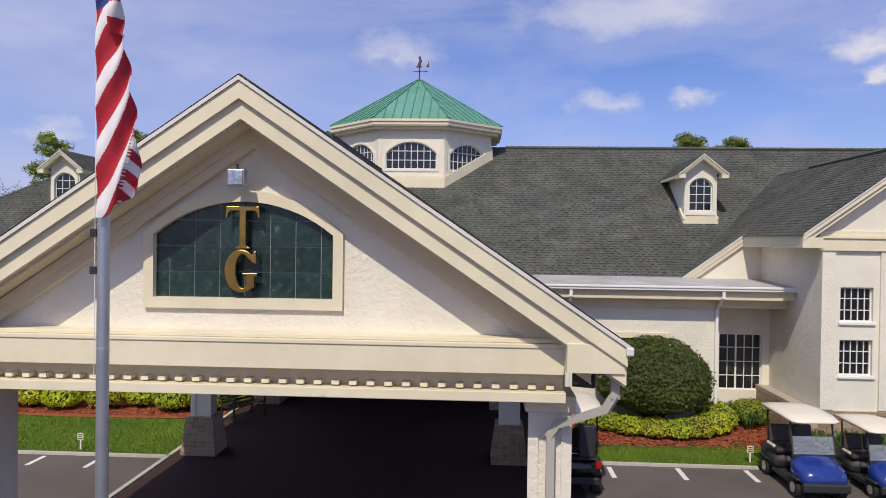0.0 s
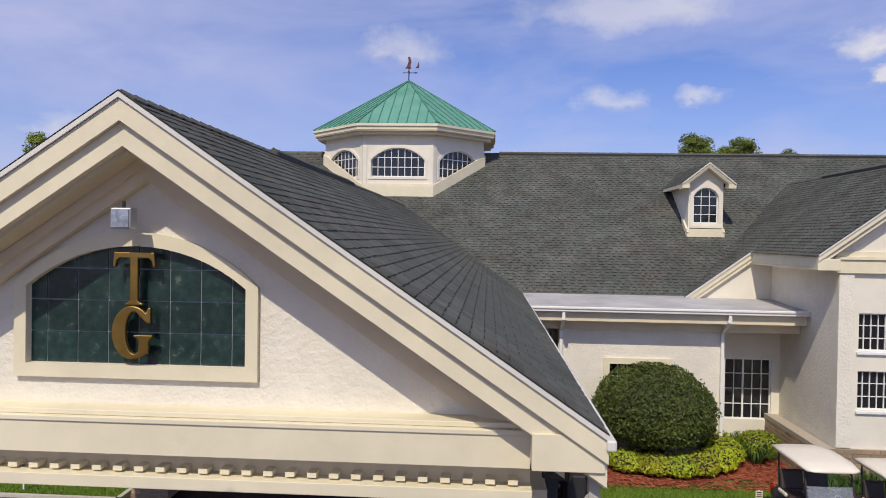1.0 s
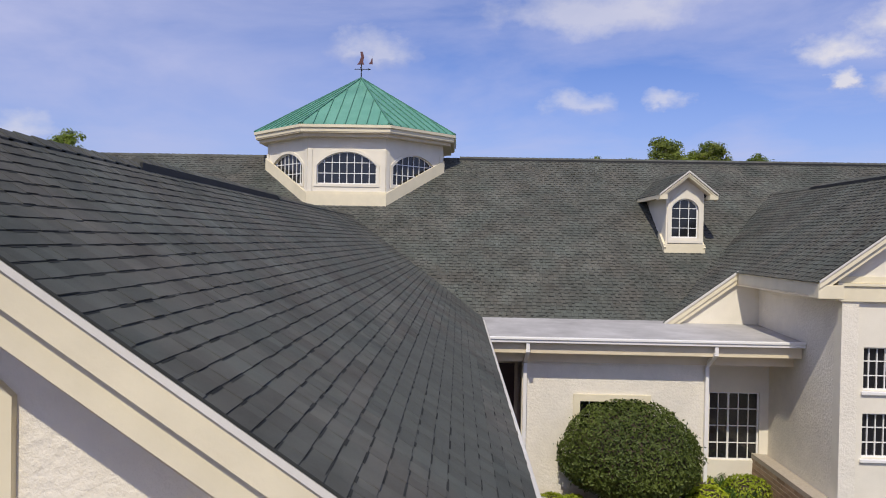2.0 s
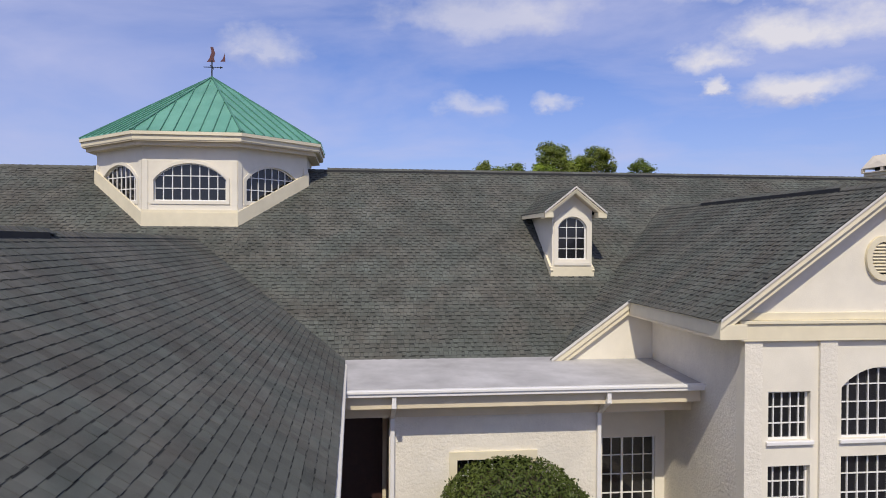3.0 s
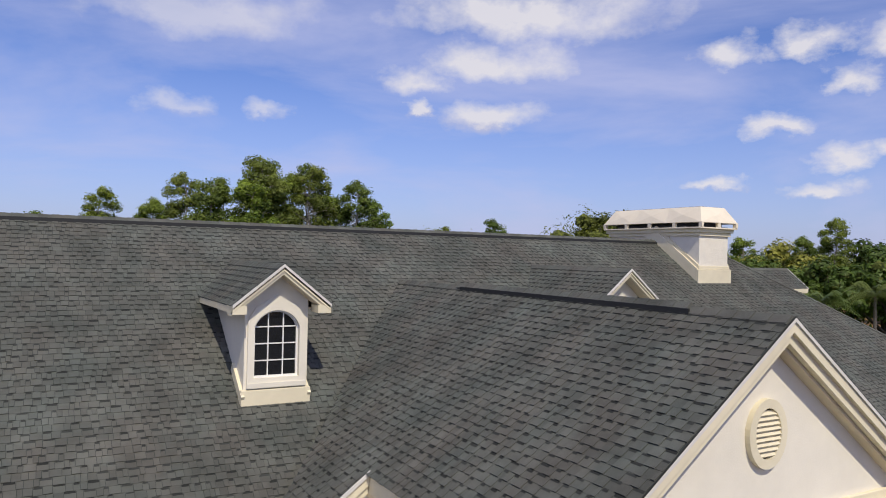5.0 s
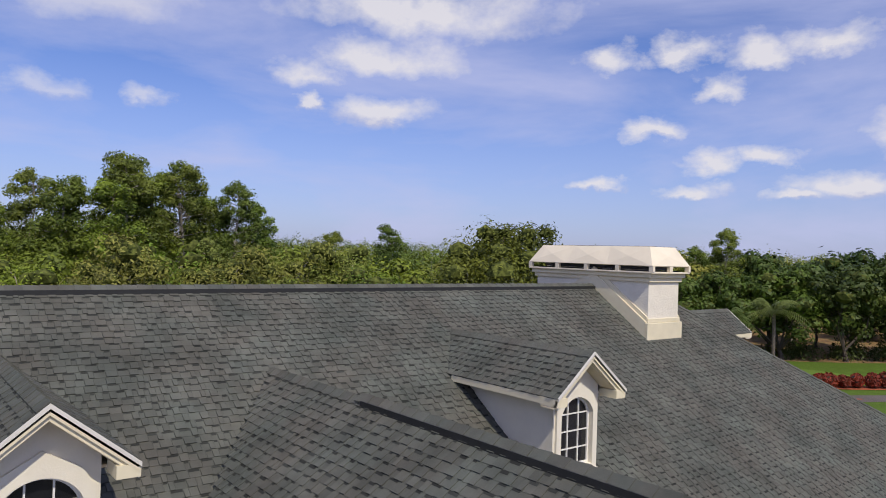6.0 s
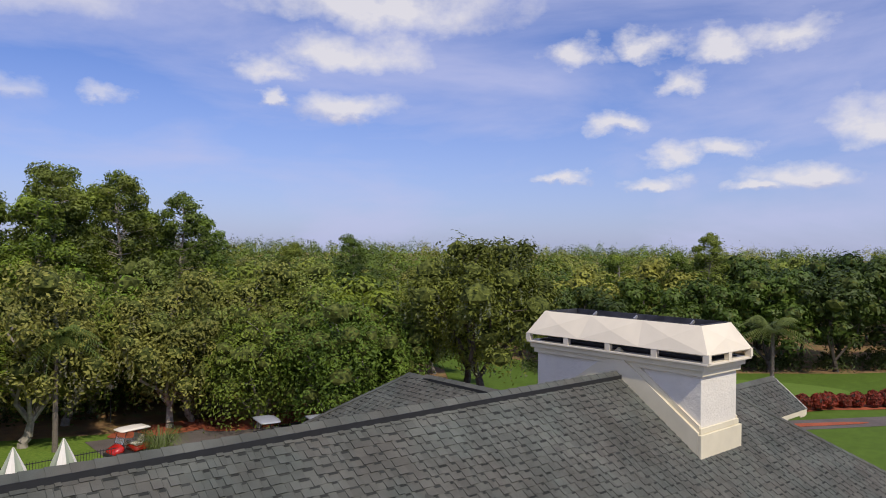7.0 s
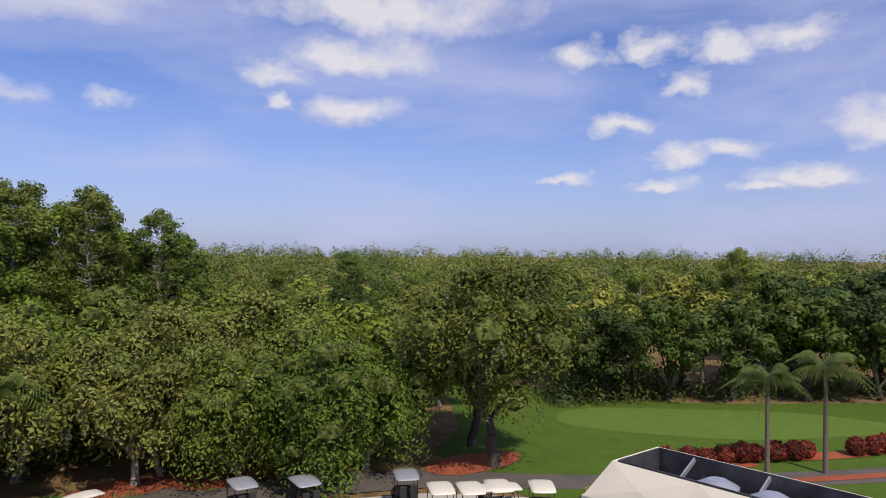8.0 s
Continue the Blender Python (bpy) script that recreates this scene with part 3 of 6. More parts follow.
# ---- clubhouse walls ----
def window(parent, u0, u1, v0, v1, y, cols, rows_, spring=None, bar=0.022, mullion=(), sill=True, fmat=None, m=None, blinds=False, name="window", depth=0.06):
    """A window in the plane y: frame, glazing bars, pane and sill. spring: height at which an arched head begins (v1 is its top)."""
    fm = fmat or WHITE
    I = m or Matrix()
    w = 0.035
    out = arch(u0, u1, v0, spring, v1) if spring else rect(u0, u1, v0, v1)
    cu, cv = (u0 + u1) / 2, (v0 + v1) / 2
    inn = [(cu + (a - cu) * (1 - 2 * w / (u1 - u0)), cv + (b - cv) * (1 - 2 * w / (v1 - v0))) for a, b in out]
    T = I @ Matrix.Translation((0, y, 0))
    win = part(name, plate(out, [inn], depth, T), fm, parent, "white framed window with glazing bars and dark panes")
    def head(u):
        if not spring:
            return v1
        hw, h = (u1 - u0) / 2, v1 - spring
        r = (hw * hw + h * h) / (2 * h)
        return v1 - r + math.sqrt(max(r * r - (u - cu) ** 2, 0))
    bm = bmesh.new()
    for i in range(1, cols):
        u = u0 + (u1 - u0) * i / cols
        b = bar * (2.2 if i in mullion else 1)
        box(bm, u - b / 2, u + b / 2, y + 0.004, y + depth * 0.6, v0 + 0.01, head(u) - 0.01, m=I)
    for j in range(1, rows_):
        z = v0 + (v1 - v0) * j / rows_
        lo, hi = u0, u1
        if spring and z > spring:
            hw, h = (u1 - u0) / 2, v1 - spring
            r = (hw * hw + h * h) / (2 * h)
            k = math.sqrt(max(r * r - (z - (v1 - r)) ** 2, 0))
            lo, hi = cu - k, cu + k
        box(bm, lo + 0.01, hi - 0.01, y + 0.008, y + depth * 0.55, z - bar / 2, z + bar / 2, m=I)
    part("glazing_bar", bm, fm, win)
    part("pane", plate(out, (), 0.012, I @ Matrix.Translation((0, y + depth * 0.62, 0))), GLASS_DARK, win, "dark reflecting window glass")
    if blinds:
        bm = bmesh.new()
        z = v0 + 0.05
        while z < v1 - 0.05:
            box(bm, u0 + 0.04, u1 - 0.04, y + depth + 0.004, y + depth + 0.02, z, z + 0.012, m=I)
            z += 0.05
        part("blind", bm, CREAM, win, "pale slatted blind")
    if sill:
        part("sill", box(bmesh.new(), u0 - 0.05, u1 + 0.05, y - 0.16, y + 0.03, v0 - 0.075, v0 - 0.002, bevel=0.012, m=I), WHITE, win)
    return win


GY = 18.60
WIN = [(9.57, 10.39, 3.25, 4.14, None), (9.57, 10.39, 1.87, 2.79, None), (11.0, 12.64, 3.25, 4.56, 4.19), (11.0, 12.64, 1.87, 2.93, None), (13.25, 14.07, 3.25, 4.14, None), (13.25, 14.07, 1.87, 2.79, None)]
wing_holes = [arch(a, b, c, e, d) if e else rect(a, b, c, d) for a, b, c, d, e in WIN]
gable = [(9.08, 0), (14.56, 0), (14.56, WZ - WS * (14.56 - WX) - 0.1), (WX, WZ - 0.1), (9.08, WZ - WS * (WX - 9.08) - 0.1)]
part("wall", plate(gable, wing_holes, 0.22, Matrix.Translation((0, GY, 0))), STUCCO_SM, clubhouse, "cream stucco gable wall with white windows")
for k, (u0, u1, v0, v1, sp) in enumerate(WIN):
    window(clubhouse, u0, u1, v0, v1, GY + 0.1, 8 if u1 - u0 > 1 else 5, 4 if sp else 3, sp, bar=0.02, blinds=k in (1, 3, 5))
for x0, x1 in ((9.08, 9.42), (10.54, 10.88), (12.76, 13.10), (14.22, 14.56)):
    part("pilaster", boxes((x0, x1, GY - 0.06, GY - 0.002, 1.0, 5.07)), STUCCO, clubhouse, "rough white stucco pilaster")
for q in ((8.98, 14.66, GY - 0.10, GY - 0.002, 5.07, 5.38), (8.94, 14.7, GY - 0.14, GY - 0.002, 5.382, 5.44), (9.0, 14.64, GY - 0.06, GY - 0.002, 5.442, 5.58)):
    part("frieze", boxes(q, bevel=0.008), CREAM, clubhouse, "cream moulded band across the gable")
# vent in the gable
vent = part("gable_vent", plate([(WX - 0.05 + 0.34 * math.cos(a), 6.56 + 0.41 * math.sin(a)) for a in [i * math.pi / 16 for i in range(32)]],
            [[(WX - 0.05 + 0.23 * math.cos(a), 6.56 + 0.30 * math.sin(a)) for a in [i * math.pi / 16 for i in range(32)]]], 0.07, Matrix.Translation((0, GY - 0.071, 0))), CREAM, clubhouse, "round cream louvred gable vent")
part("backing", plate([(WX - 0.05 + 0.24 * math.cos(a), 6.56 + 0.31 * math.sin(a)) for a in [i * math.pi / 12 for i in range(24)]], (), 0.01, Matrix.Translation((0, GY - 0.014, 0))), DARK, vent)
for i in range(9):
    z = 6.32 + i * 0.06
    w = 0.235 * math.sqrt(max(0.05, 1 - ((z - 6.56) / 0.30) ** 2))
    bm = box(bmesh.new(), -w, w, -0.034, 0.034, -0.009, 0.009, m=pose(WX - 0.05, GY - 0.04, z, 40))
    part("slat", bm, CREAM, vent)
# side walls of the wing
part("wall", plate(rect(GY + 0.22, 23.4, 0, 5.32), (), 0.22, Matrix(((0, 1, 0, 9.08), (1, 0, 0, 0), (0, 0, 1, 0), (0, 0, 0, 1)))), STUCCO, clubhouse, "white rough stucco side wall")
part("wall", plate(rect(GY + 0.22, 23.4, 0, 5.32), (), 0.22, Matrix(((0, 1, 0, 14.34), (1, 0, 0, 0), (0, 0, 1, 0), (0, 0, 0, 1)))), STUCCO, clubhouse, "white rough stucco side wall")
# fascias
def rake(parent, pts, y0, y1, drop, material=CREAM, name="fascia", label=""):
    """A board that follows roof points (x, z) with an upright depth, between y0 and y1."""
    bm = bmesh.new()
    for (xa, za), (xb, zb) in zip(pts, pts[1:]):
        vs = [bm.verts.new(p) for p in [(xa, y0, za), (xb, y0, zb), (xb, y0, zb - drop), (xa, y0, za - drop), (xa, y1, za), (xb, y1, zb), (xb, y1, zb - drop), (xa, y1, za - drop)]]
        for f in ((0, 1, 2, 3), (4, 7, 6, 5), (0, 4, 5, 1), (1, 5, 6, 2), (2, 6, 7, 3), (3, 7, 4, 0)):
            bm.faces.new([vs[i] for i in f])
    return part(name, bm, material, parent, label)


def rakes(parent, cx, zr, rise, x0, x1, y, s=1.0, tail=0.45):
    """Stepped rake boards of a gable: drip edge, upper board, lower board, and square returns at the eaves."""
    L = [(x0, zr - rise * (cx - x0)), (cx, zr), (x1, zr - rise * (x1 - cx))]
    rake(parent, [(x, z + 0.022) for x, z in L], y - 0.03, y - 0.016, 0.016, SHINGLE_DARK, "shingle_edge", "dark edge of the shingles")
    rake(parent, [(x, z + 0.004) for x, z in L], y - 0.035, y - 0.002, 0.045, DRIP, "drip_edge", "white metal drip edge")
    rake(parent, [(x, z - 0.045) for x, z in L], y - 0.012, y + 0.10, 0.19 * s, CREAM, "fascia")
    rake(parent, [(x, z - 0.045 - 0.19 * s) for x, z in L], y + 0.045, y + 0.14, 0.21 * s, CREAM, "fascia")
    return L


rakes(clubhouse, WX, WZ, WS, WEL, WER, WY0, 0.62)
rake(clubhouse, [(WEL, WZ - WS * (WX - WEL) - 0.30), (WX, WZ - 0.30), (WER, WZ - WS * (WER - WX) - 0.30)], WY0 + 0.14, GY, 0.04, CREAM_SHADED, "soffit")
for x0, x1 in ((WEL, WEL + 0.5), (WER - 0.5, WER)):
    part("eave_return", boxes((x0 - 0.004, x1 + 0.004, WY0 + 0.012, GY + 0.1, 5.13, 5.40), bevel=0.01), CREAM, clubhouse)
for x0, x1, z in ((WEL, WEL + 0.10, WZ - WS * (WX - WEL)), (WER - 0.10, WER, WZ - WS * (WX - WEL))):
    part("fascia", boxes((x0, x1, WY0 + 0.10, 22.46, z - 0.31, z - 0.03), bevel=0.008), CREAM, clubhouse)
    part("soffit", boxes((min(x0, x1) if x0 < WX else x1 - 0.6, (x0 + 0.6) if x0 < WX else x1, WY0 + 0.2, 22.9, z - 0.36, z - 0.312)), CREAM_SHADED, clubhouse)
lo = WZ - WS * (WX - 6.62)
for sgn in (1, -1):
    pts = [(WX - sgn * (WX - 6.62), lo), (WX - sgn * (WX - WEL), WZ - WS * (WX - WEL))]
    rake(clubhouse, [(x, z + 0.02) for x, z in pts], 22.40, 22.428, 0.06, DRIP, "drip_edge")
    rake(clubhouse, [(x, z - 0.04) for x, z in pts], 22.43, 22.53, 0.15, CREAM)
    rake(clubhouse, [(x, z - 0.19) for x, z in pts], 22.47, 22.57, 0.13, CREAM)
bm = plate([(6.8, 4.0), (9.08, 4.0), (9.08, 5.14), (8.48, 5.14)], (), 0.15, Matrix.Translation((0, 22.58, 0)))
part("wall", bm, STUCCO_SM, clubhouse, "small cream stucco gablet")

# flat roof over the side entrance
bm = bmesh.new()
vs = [bm.verts.new(p) for p in [(1.72, 20.14, 4.02), (9.06, 20.14, 4.02), (9.06, 23.0, 4.14), (1.72, 23.0, 4.14), (1.72, 20.14, 3.96), (9.06, 20.14, 3.96), (9.06, 23.0, 3.96), (1.72, 23.0, 3.96)]]
for f in ((0, 1, 2, 3), (4, 7, 6, 5), (0, 4, 5, 1), (1, 5, 6, 2), (2, 6, 7, 3), (3, 7, 4, 0)):
    bm.faces.new([vs[i] for i in f])
part("flat_roof", bm, FLATROOF, clubhouse, "stained pale grey flat roof membrane")
bm = boxes((1.72, 9.2, 20.0, 20.136, 3.89, 4.015), (1.72, 9.2, 19.97, 20.0, 3.96, 4.02), bevel=0.012)
part("gutter", bm, WHITE, clubhouse, "white box gutter on the flat roof")
part("fascia", boxes((1.77, 9.07, 20.15, 20.26, 3.64, 3.955)), CREAM_SHADED, clubhouse)
part("soffit", boxes((1.77, 9.07, 20.26, 22.6, 3.62, 3.68)), CREAM_SHADED, clubhouse)
part("beam", boxes((1.8, 9.07, 20.55, 20.85, 3.38, 3.618)), CREAM_SHADED, clubhouse)
part("wall", plate(rect(2.84, 7.09, 0, 3.38), [rect(4.18, 5.70, 1.0, 2.48)], 0.2, Matrix.Translation((0, 20.7, 0))), STUCCO, clubhouse, "white rough stucco wall")
part("window_trim", plate(rect(4.04, 5.84, 0.86, 2.62), [rect(4.20, 5.68, 1.0, 2.46)], 0.05, Matrix.Translation((0, 20.649, 0))), CREAM, clubhouse)
window(clubhouse, 4.18, 5.70, 1.0, 2.48, 20.76, 6, 4, mullion=(3,), sill=False, blinds=True)
part("wall", boxes((7.09, 7.29, 20.9, 21.85, 0, 3.38)), STUCCO, clubhouse)
part("wall", plate(rect(7.29, 9.08, 0, 3.38), [rect(7.36, 8.86, 0.8, 2.50)], 0.2, Matrix.Translation((0, 21.85, 0))), STUCCO_SM, clubhouse)
window(clubhouse, 7.36, 8.86, 0.8, 2.50, 21.91, 6, 4, mullion=(3,), sill=False)
part("wall", plate(rect(-21, 7.09, 0, 4.05), [rect(-4.2, -0.4, 0, 2.6)], 0.2, Matrix.Translation((0, 22.95, 0))), STUCCO_SM, clubhouse, "cream stucco front wall")
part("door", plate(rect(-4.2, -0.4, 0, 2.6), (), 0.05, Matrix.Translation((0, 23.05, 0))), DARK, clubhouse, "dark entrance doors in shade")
part("wall", boxes((14.6, 30.4, 22.95, 23.15, 0, 4.0)), STUCCO_SM, clubhouse)
part("wall", boxes((30.4, 30.6, 22.95, 37.0, 0, 4.0)), STUCCO_SM, clubhouse)
part("wall", boxes((17.0, 27.4, 42.2, 42.4, 0, 4.0)), STUCCO_SM, clubhouse)
part("wall", boxes((17.0, 17.2, 36.8, 42.2, 0, 4.0)), STUCCO_SM, clubhouse)
part("wall", boxes((27.2, 27.4, 37.0, 42.2, 0, 4.0)), STUCCO_SM, clubhouse)
part("wall", boxes((27.4, 30.4, 36.8, 37.0, 0, 4.0)), STUCCO_SM, clubhouse)
part("wall", boxes((-21.2, 17.0, 36.8, 37.0, 0, 4.0)), STUCCO_SM, clubhouse)
part("wall", boxes((-21.2, -21.0, 22.95, 36.8, 0, 4.0)), STUCCO_SM, clubhouse)
part("fascia", boxes((-21.95, 1.2, EY - 0.06, EY - 0.002, EZ - 0.25, EZ - 0.02)), CREAM, clubhouse)
part("fascia", boxes((16.6, 31.1, EY - 0.06, EY - 0.002, EZ - 0.25, EZ - 0.02)), CREAM, clubhouse)
part("wall", plate(rect(1.78, 2.838, 0, 3.38), [rect(1.86, 2.76, 0, 3.1)], 0.15, Matrix.Translation((0, 21.9, 0))), CREAM_SHADED, clubhouse)
# dark panel and sheet added where the entrance lies in deep shade
part("door", plate(rect(1.86, 2.76, 0.01, 3.1), (), 0.05, Matrix.Translation((0, 21.99, 0))), SHADE_BROWN, clubhouse, "dark brown door panel added for the shaded opening")
part("entrance_screen", boxes((-6.2, 1.2, 22.86, 22.94, 0.0, 3.6)), SHADE_BROWN, clubhouse, "dark brown sheet standing in for shaded doors below the canopy")
# downspouts
for x, y, z0, z1 in ((2.90, 20.64, 0.1, 3.3), (7.12, 20.64, 0.1, 3.3)):
    bm = bmesh.new()
    sweep(bm, [(x, 20.07, 3.90), (x, 20.07, 3.70), (x, y, 3.36), (x, y, z0)], 0.045, 0.04)
    part("downspout", bm, WHITE, clubhouse, "white metal downspout")
# brick plinth of the wing
plinth = part("plinth", boxes((8.80, 14.8, GY - 0.07, GY - 0.002, 0, 0.97)), MORTAR, clubhouse, "tan brick plinth")
plinth_side = part("plinth", boxes((8.72, 9.06, GY + 0.0, 22.5, 0, 0.97)), MORTAR, clubhouse, "tan brick plinth")


# ---- porte-cochere ----
PX, PZ, PS = -2.2, 6.93, 0.672
PY = 7.2
PEL, PER = PX - 4.14, PX + 4.14
PYE = RY - (RZ - PZ) / SM
pze = PZ - PS * 4.14
pye = RY - (RZ - pze) / SM
canopy = thing("porte_cochere", "cream gabled entrance canopy with a shingle roof and stucco piers", "entrance canopy")
plan_slope(canopy, [(PX, PY), (PER, PY), (PER, pye), (PX, PYE)], "x", -1, PER, pze, PS, seed=21, near=(8.6, 14.8, 0.3, 1.75))
plan_slope(canopy, [(PX, PY), (PEL, PY), (PEL, pye), (PX, PYE)], "x", 1, PEL, pze, PS, seed=22)
ridge_cap(canopy, (PX, PY + 0.02, PZ), (PX, PYE, PZ), PS, (4.2, 9.9))
rakes(canopy, PX, PZ, PS, PEL, PER, PY, 1.0)
SZ = PZ - 0.445
rake(canopy, [(PEL, SZ - PS * 4.14), (PX, SZ), (PER, SZ - PS * 4.14)], PY + 0.14, 7.80, 0.04, CREAM_SHADED, "soffit", "cream boarded soffit")
rake(canopy, [(PEL + 0.3, SZ - 0.04 - PS * 3.87), (PX, SZ - 0.04), (PER - 0.3, SZ - 0.04 - PS * 3.87)], 7.62, 7.799, 0.10, CREAM_SHADED, "moulding")
rake(canopy, [(PEL + 0.3, SZ - 0.14 - PS * 3.87), (PX, SZ - 0.14), (PER - 0.3, SZ - 0.14 - PS * 3.87)], 7.68, 7.799, 0.12, CREAM_SHADED, "moulding")
AX = -2.335
AR = (AX - 1.05, AX + 1.05)
ga = [(PEL + 0.35, 4.05), (PER - 0.35, 4.05), (PER - 0.35, SZ - PS * 3.82), (PX, SZ), (PEL + 0.35, SZ - PS * 3.82)]
part("gable_wall", plate(ga, [arch(*AR, 4.51, 5.24, 5.62)], 0.2, Matrix.Translation((0, 7.80, 0))), STUCCO, canopy, "rough white stucco gable wall")
part("arch_trim", plate(arch(AX - 1.165, AX + 1.165, 4.385, 5.26, 5.75), [arch(*AR, 4.51, 5.24, 5.62)], 0.05, Matrix.Translation((0, 7.749, 0))), CREAM, canopy, "cream moulded surround of the tiled panel")
panel = part("tile_panel", plate(arch(AR[0] - 0.02, AR[1] + 0.02, 4.49, 5.24, 5.64), (), 0.05, Matrix.Translation((0, 7.85, 0))), GROUT, canopy, "arched panel of dark green marbled tiles")
ts = 0.298
for i in range(-4, 4):
    for j in range(4):
        u0, u1 = AX + i * ts + 0.149 - 0.149, AX + (i + 1) * ts
        v0, v1 = 4.51 + j * ts, 4.51 + (j + 1) * ts
        u0, u1 = max(u0 + 0.006, AR[0]), min(u1 - 0.006, AR[1])
        v0, v1 = v0 + 0.006, v1 - 0.006
        hw, h = 1.05, 0.38
        r = (hw * hw + h * h) / (2 * h)
        top = lambda u: 5.62 - r + math.sqrt(max(r * r - (u - AX) ** 2, 0))
        n = 5
        head = [(u1 + (u0 - u1) * k / n, min(v1, top(u1 + (u0 - u1) * k / n))) for k in range(n + 1)]
        if u1 - u0 < 0.02 or max(p[1] for p in head) < v0 + 0.03:
            continue
        head = [(a, max(b, v0 + 0.004)) for a, b in head]
        part("tile", plate([(u0, v0), (u1, v0)] + head, (), 0.01, Matrix.Translation((0, 7.839, 0))), TILE_GREEN, panel)


def letter(ch, cx, z0, height, y, width, parent):
    cu = bpy.data.curves.new("letter", "FONT")
    cu.body, cu.size, cu.extrude, cu.bevel_depth, cu.bevel_resolution, cu.offset = ch, 1.0, 0.03, 0.012, 2, 0.02
    tmp = new("letter", cu)
    dg = bpy.context.evaluated_depsgraph_get()
    me = bpy.data.meshes.new_from_object(tmp.evaluated_get(dg))
    bpy.data.objects.remove(tmp)
    co = [v.co.copy() for v in me.vertices]
    x0, x1 = min(c.x for c in co), max(c.x for c in co)
    y0, y1 = min(c.y for c in co), max(c.y for c in co)
    for v in me.vertices:
        v.co = (cx + ((v.co.x - x0) / (x1 - x0) - 0.5) * width, y - v.co.z, z0 + (v.co.y - y0) / (y1 - y0) * height)
    me.materials.clear()
    me.materials.append(BRASS)
    ob = new("letter", me)
    return ob


def serif_T(cx, z0, h, w, y):
    """A slab-serif T: stem, bar, drop serifs and foot."""
    prof = [(-.17, 0), (.17, 0), (.17, .035), (.115, .06), (.075, .1), (.075, .89), (.27, .89), (.33, .84), (.355, .72), (.40, .72), (.38, 1.0), (-.38, 1.0), (-.40, .72), (-.355, .72), (-.33, .84), (-.27, .89), (-.075, .89), (-.075, .1), (-.115, .06), (-.17, .035)]
    prof = [(cx + a * w / .8, z0 + b * h) for a, b in prof]
    return prof


def serif_G(cx, z0, h, w):
    pts = []
    c = (cx, z0 + h / 2)
    rx, rz = w / 2, h / 2
    outer = [(c[0] + rx * math.cos(a), c[1] + rz * math.sin(a)) for a in [radians(48 + i * 262 / 30) for i in range(31)]]
    inner = [(c[0] + 0.05 * w + rx * 0.42 * math.cos(a), c[1] + rz * 0.78 * math.sin(a)) for a in [radians(300 - i * 245 / 26) for i in range(27)]]
    spur = [(cx + .40 * w, z0 + .10 * h), (cx + .40 * w, z0 + .36 * h), (cx + .50 * w, z0 + .42 * h), (cx + .50 * w, z0 + .46 * h), (cx + .03 * w, z0 + .46 * h), (cx + .03 * w, z0 + .42 * h), (cx + .16 * w, z0 + .38 * h)]
    horn = [(cx + .33 * w, z0 + .70 * h), (cx + .45 * w, z0 + .66 * h), (cx + .45 * w, z0 + .97 * h), (cx + .38 * w, z0 + .97 * h)]
    return outer + spur + inner + horn


for nm, prof, lab in (("letter", serif_T(-2.32, 5.075, 0.49, 0.40, 0), "large gilt letter T on the tiled panel"), ("letter", serif_G(-2.335, 4.575, 0.495, 0.39), "large gilt letter G on the tiled panel")):
    bm = plate(prof, (), 0.05, Matrix.Translation((0, 7.70, 0)))
    front = [e for e in bm.edges if all(v.co.y < 7.701 for v in e.verts) and len(e.link_faces) == 2 and any(abs(f.normal.y) < 0.5 for f in e.link_faces)]
    ob = tagged(part(nm, bm, BRASS), lab, "letter", "letters on the gable")
    md = ob.modifiers.new("bevel", "BEVEL")
    md.width, md.segments, md.limit_method, md.angle_limit = 0.014, 2, "ANGLE", radians(50)
    bm2 = boxes((-2.36, -2.33, 7.745, 7.84, prof[0][1] + 0.02, prof[0][1] + 0.05))
    part("stud", bm2, BLACK_METAL, ob)

# beam with dentils
BX0, BX1 = PEL + 0.62, PER - 0.62
part("beam", boxes((BX0, BX1, 7.50, 8.15, 3.76, 4.04)), CREAM, canopy, "wide cream beam above the drive")
part("ledge", boxes((BX0 - 0.02, BX1 + 0.02, 7.485, 7.799, 4.042, 4.09), (BX0, BX1, 7.54, 7.799, 4.092, 4.14), bevel=0.008), CREAM, canopy)
part("beam", boxes((BX0 - 0.02, BX1 + 0.02, 7.76, 8.02, 3.53, 3.758)), CREAM_SHADED, canopy)
part("beam", boxes((BX0 - 0.03, BX1 + 0.03, 7.54, 8.1, 3.44, 3.55), bevel=0.006), CREAM, canopy)
x = BX0 + 0.06
while x < BX1 - 0.1:
    part("dentil", boxes((x, x + 0.085, 7.62, 7.758, 3.57, 3.615)), CREAM, canopy)
    x += 0.20
for x0, x1 in ((PEL + 0.02, PEL + 0.62), (PER - 0.62, PER - 0.02)):
    part("eave_return", boxes((x0, x1, PY + 0.02, 7.9, 3.83, 4.14), bevel=0.006), CREAM, canopy)
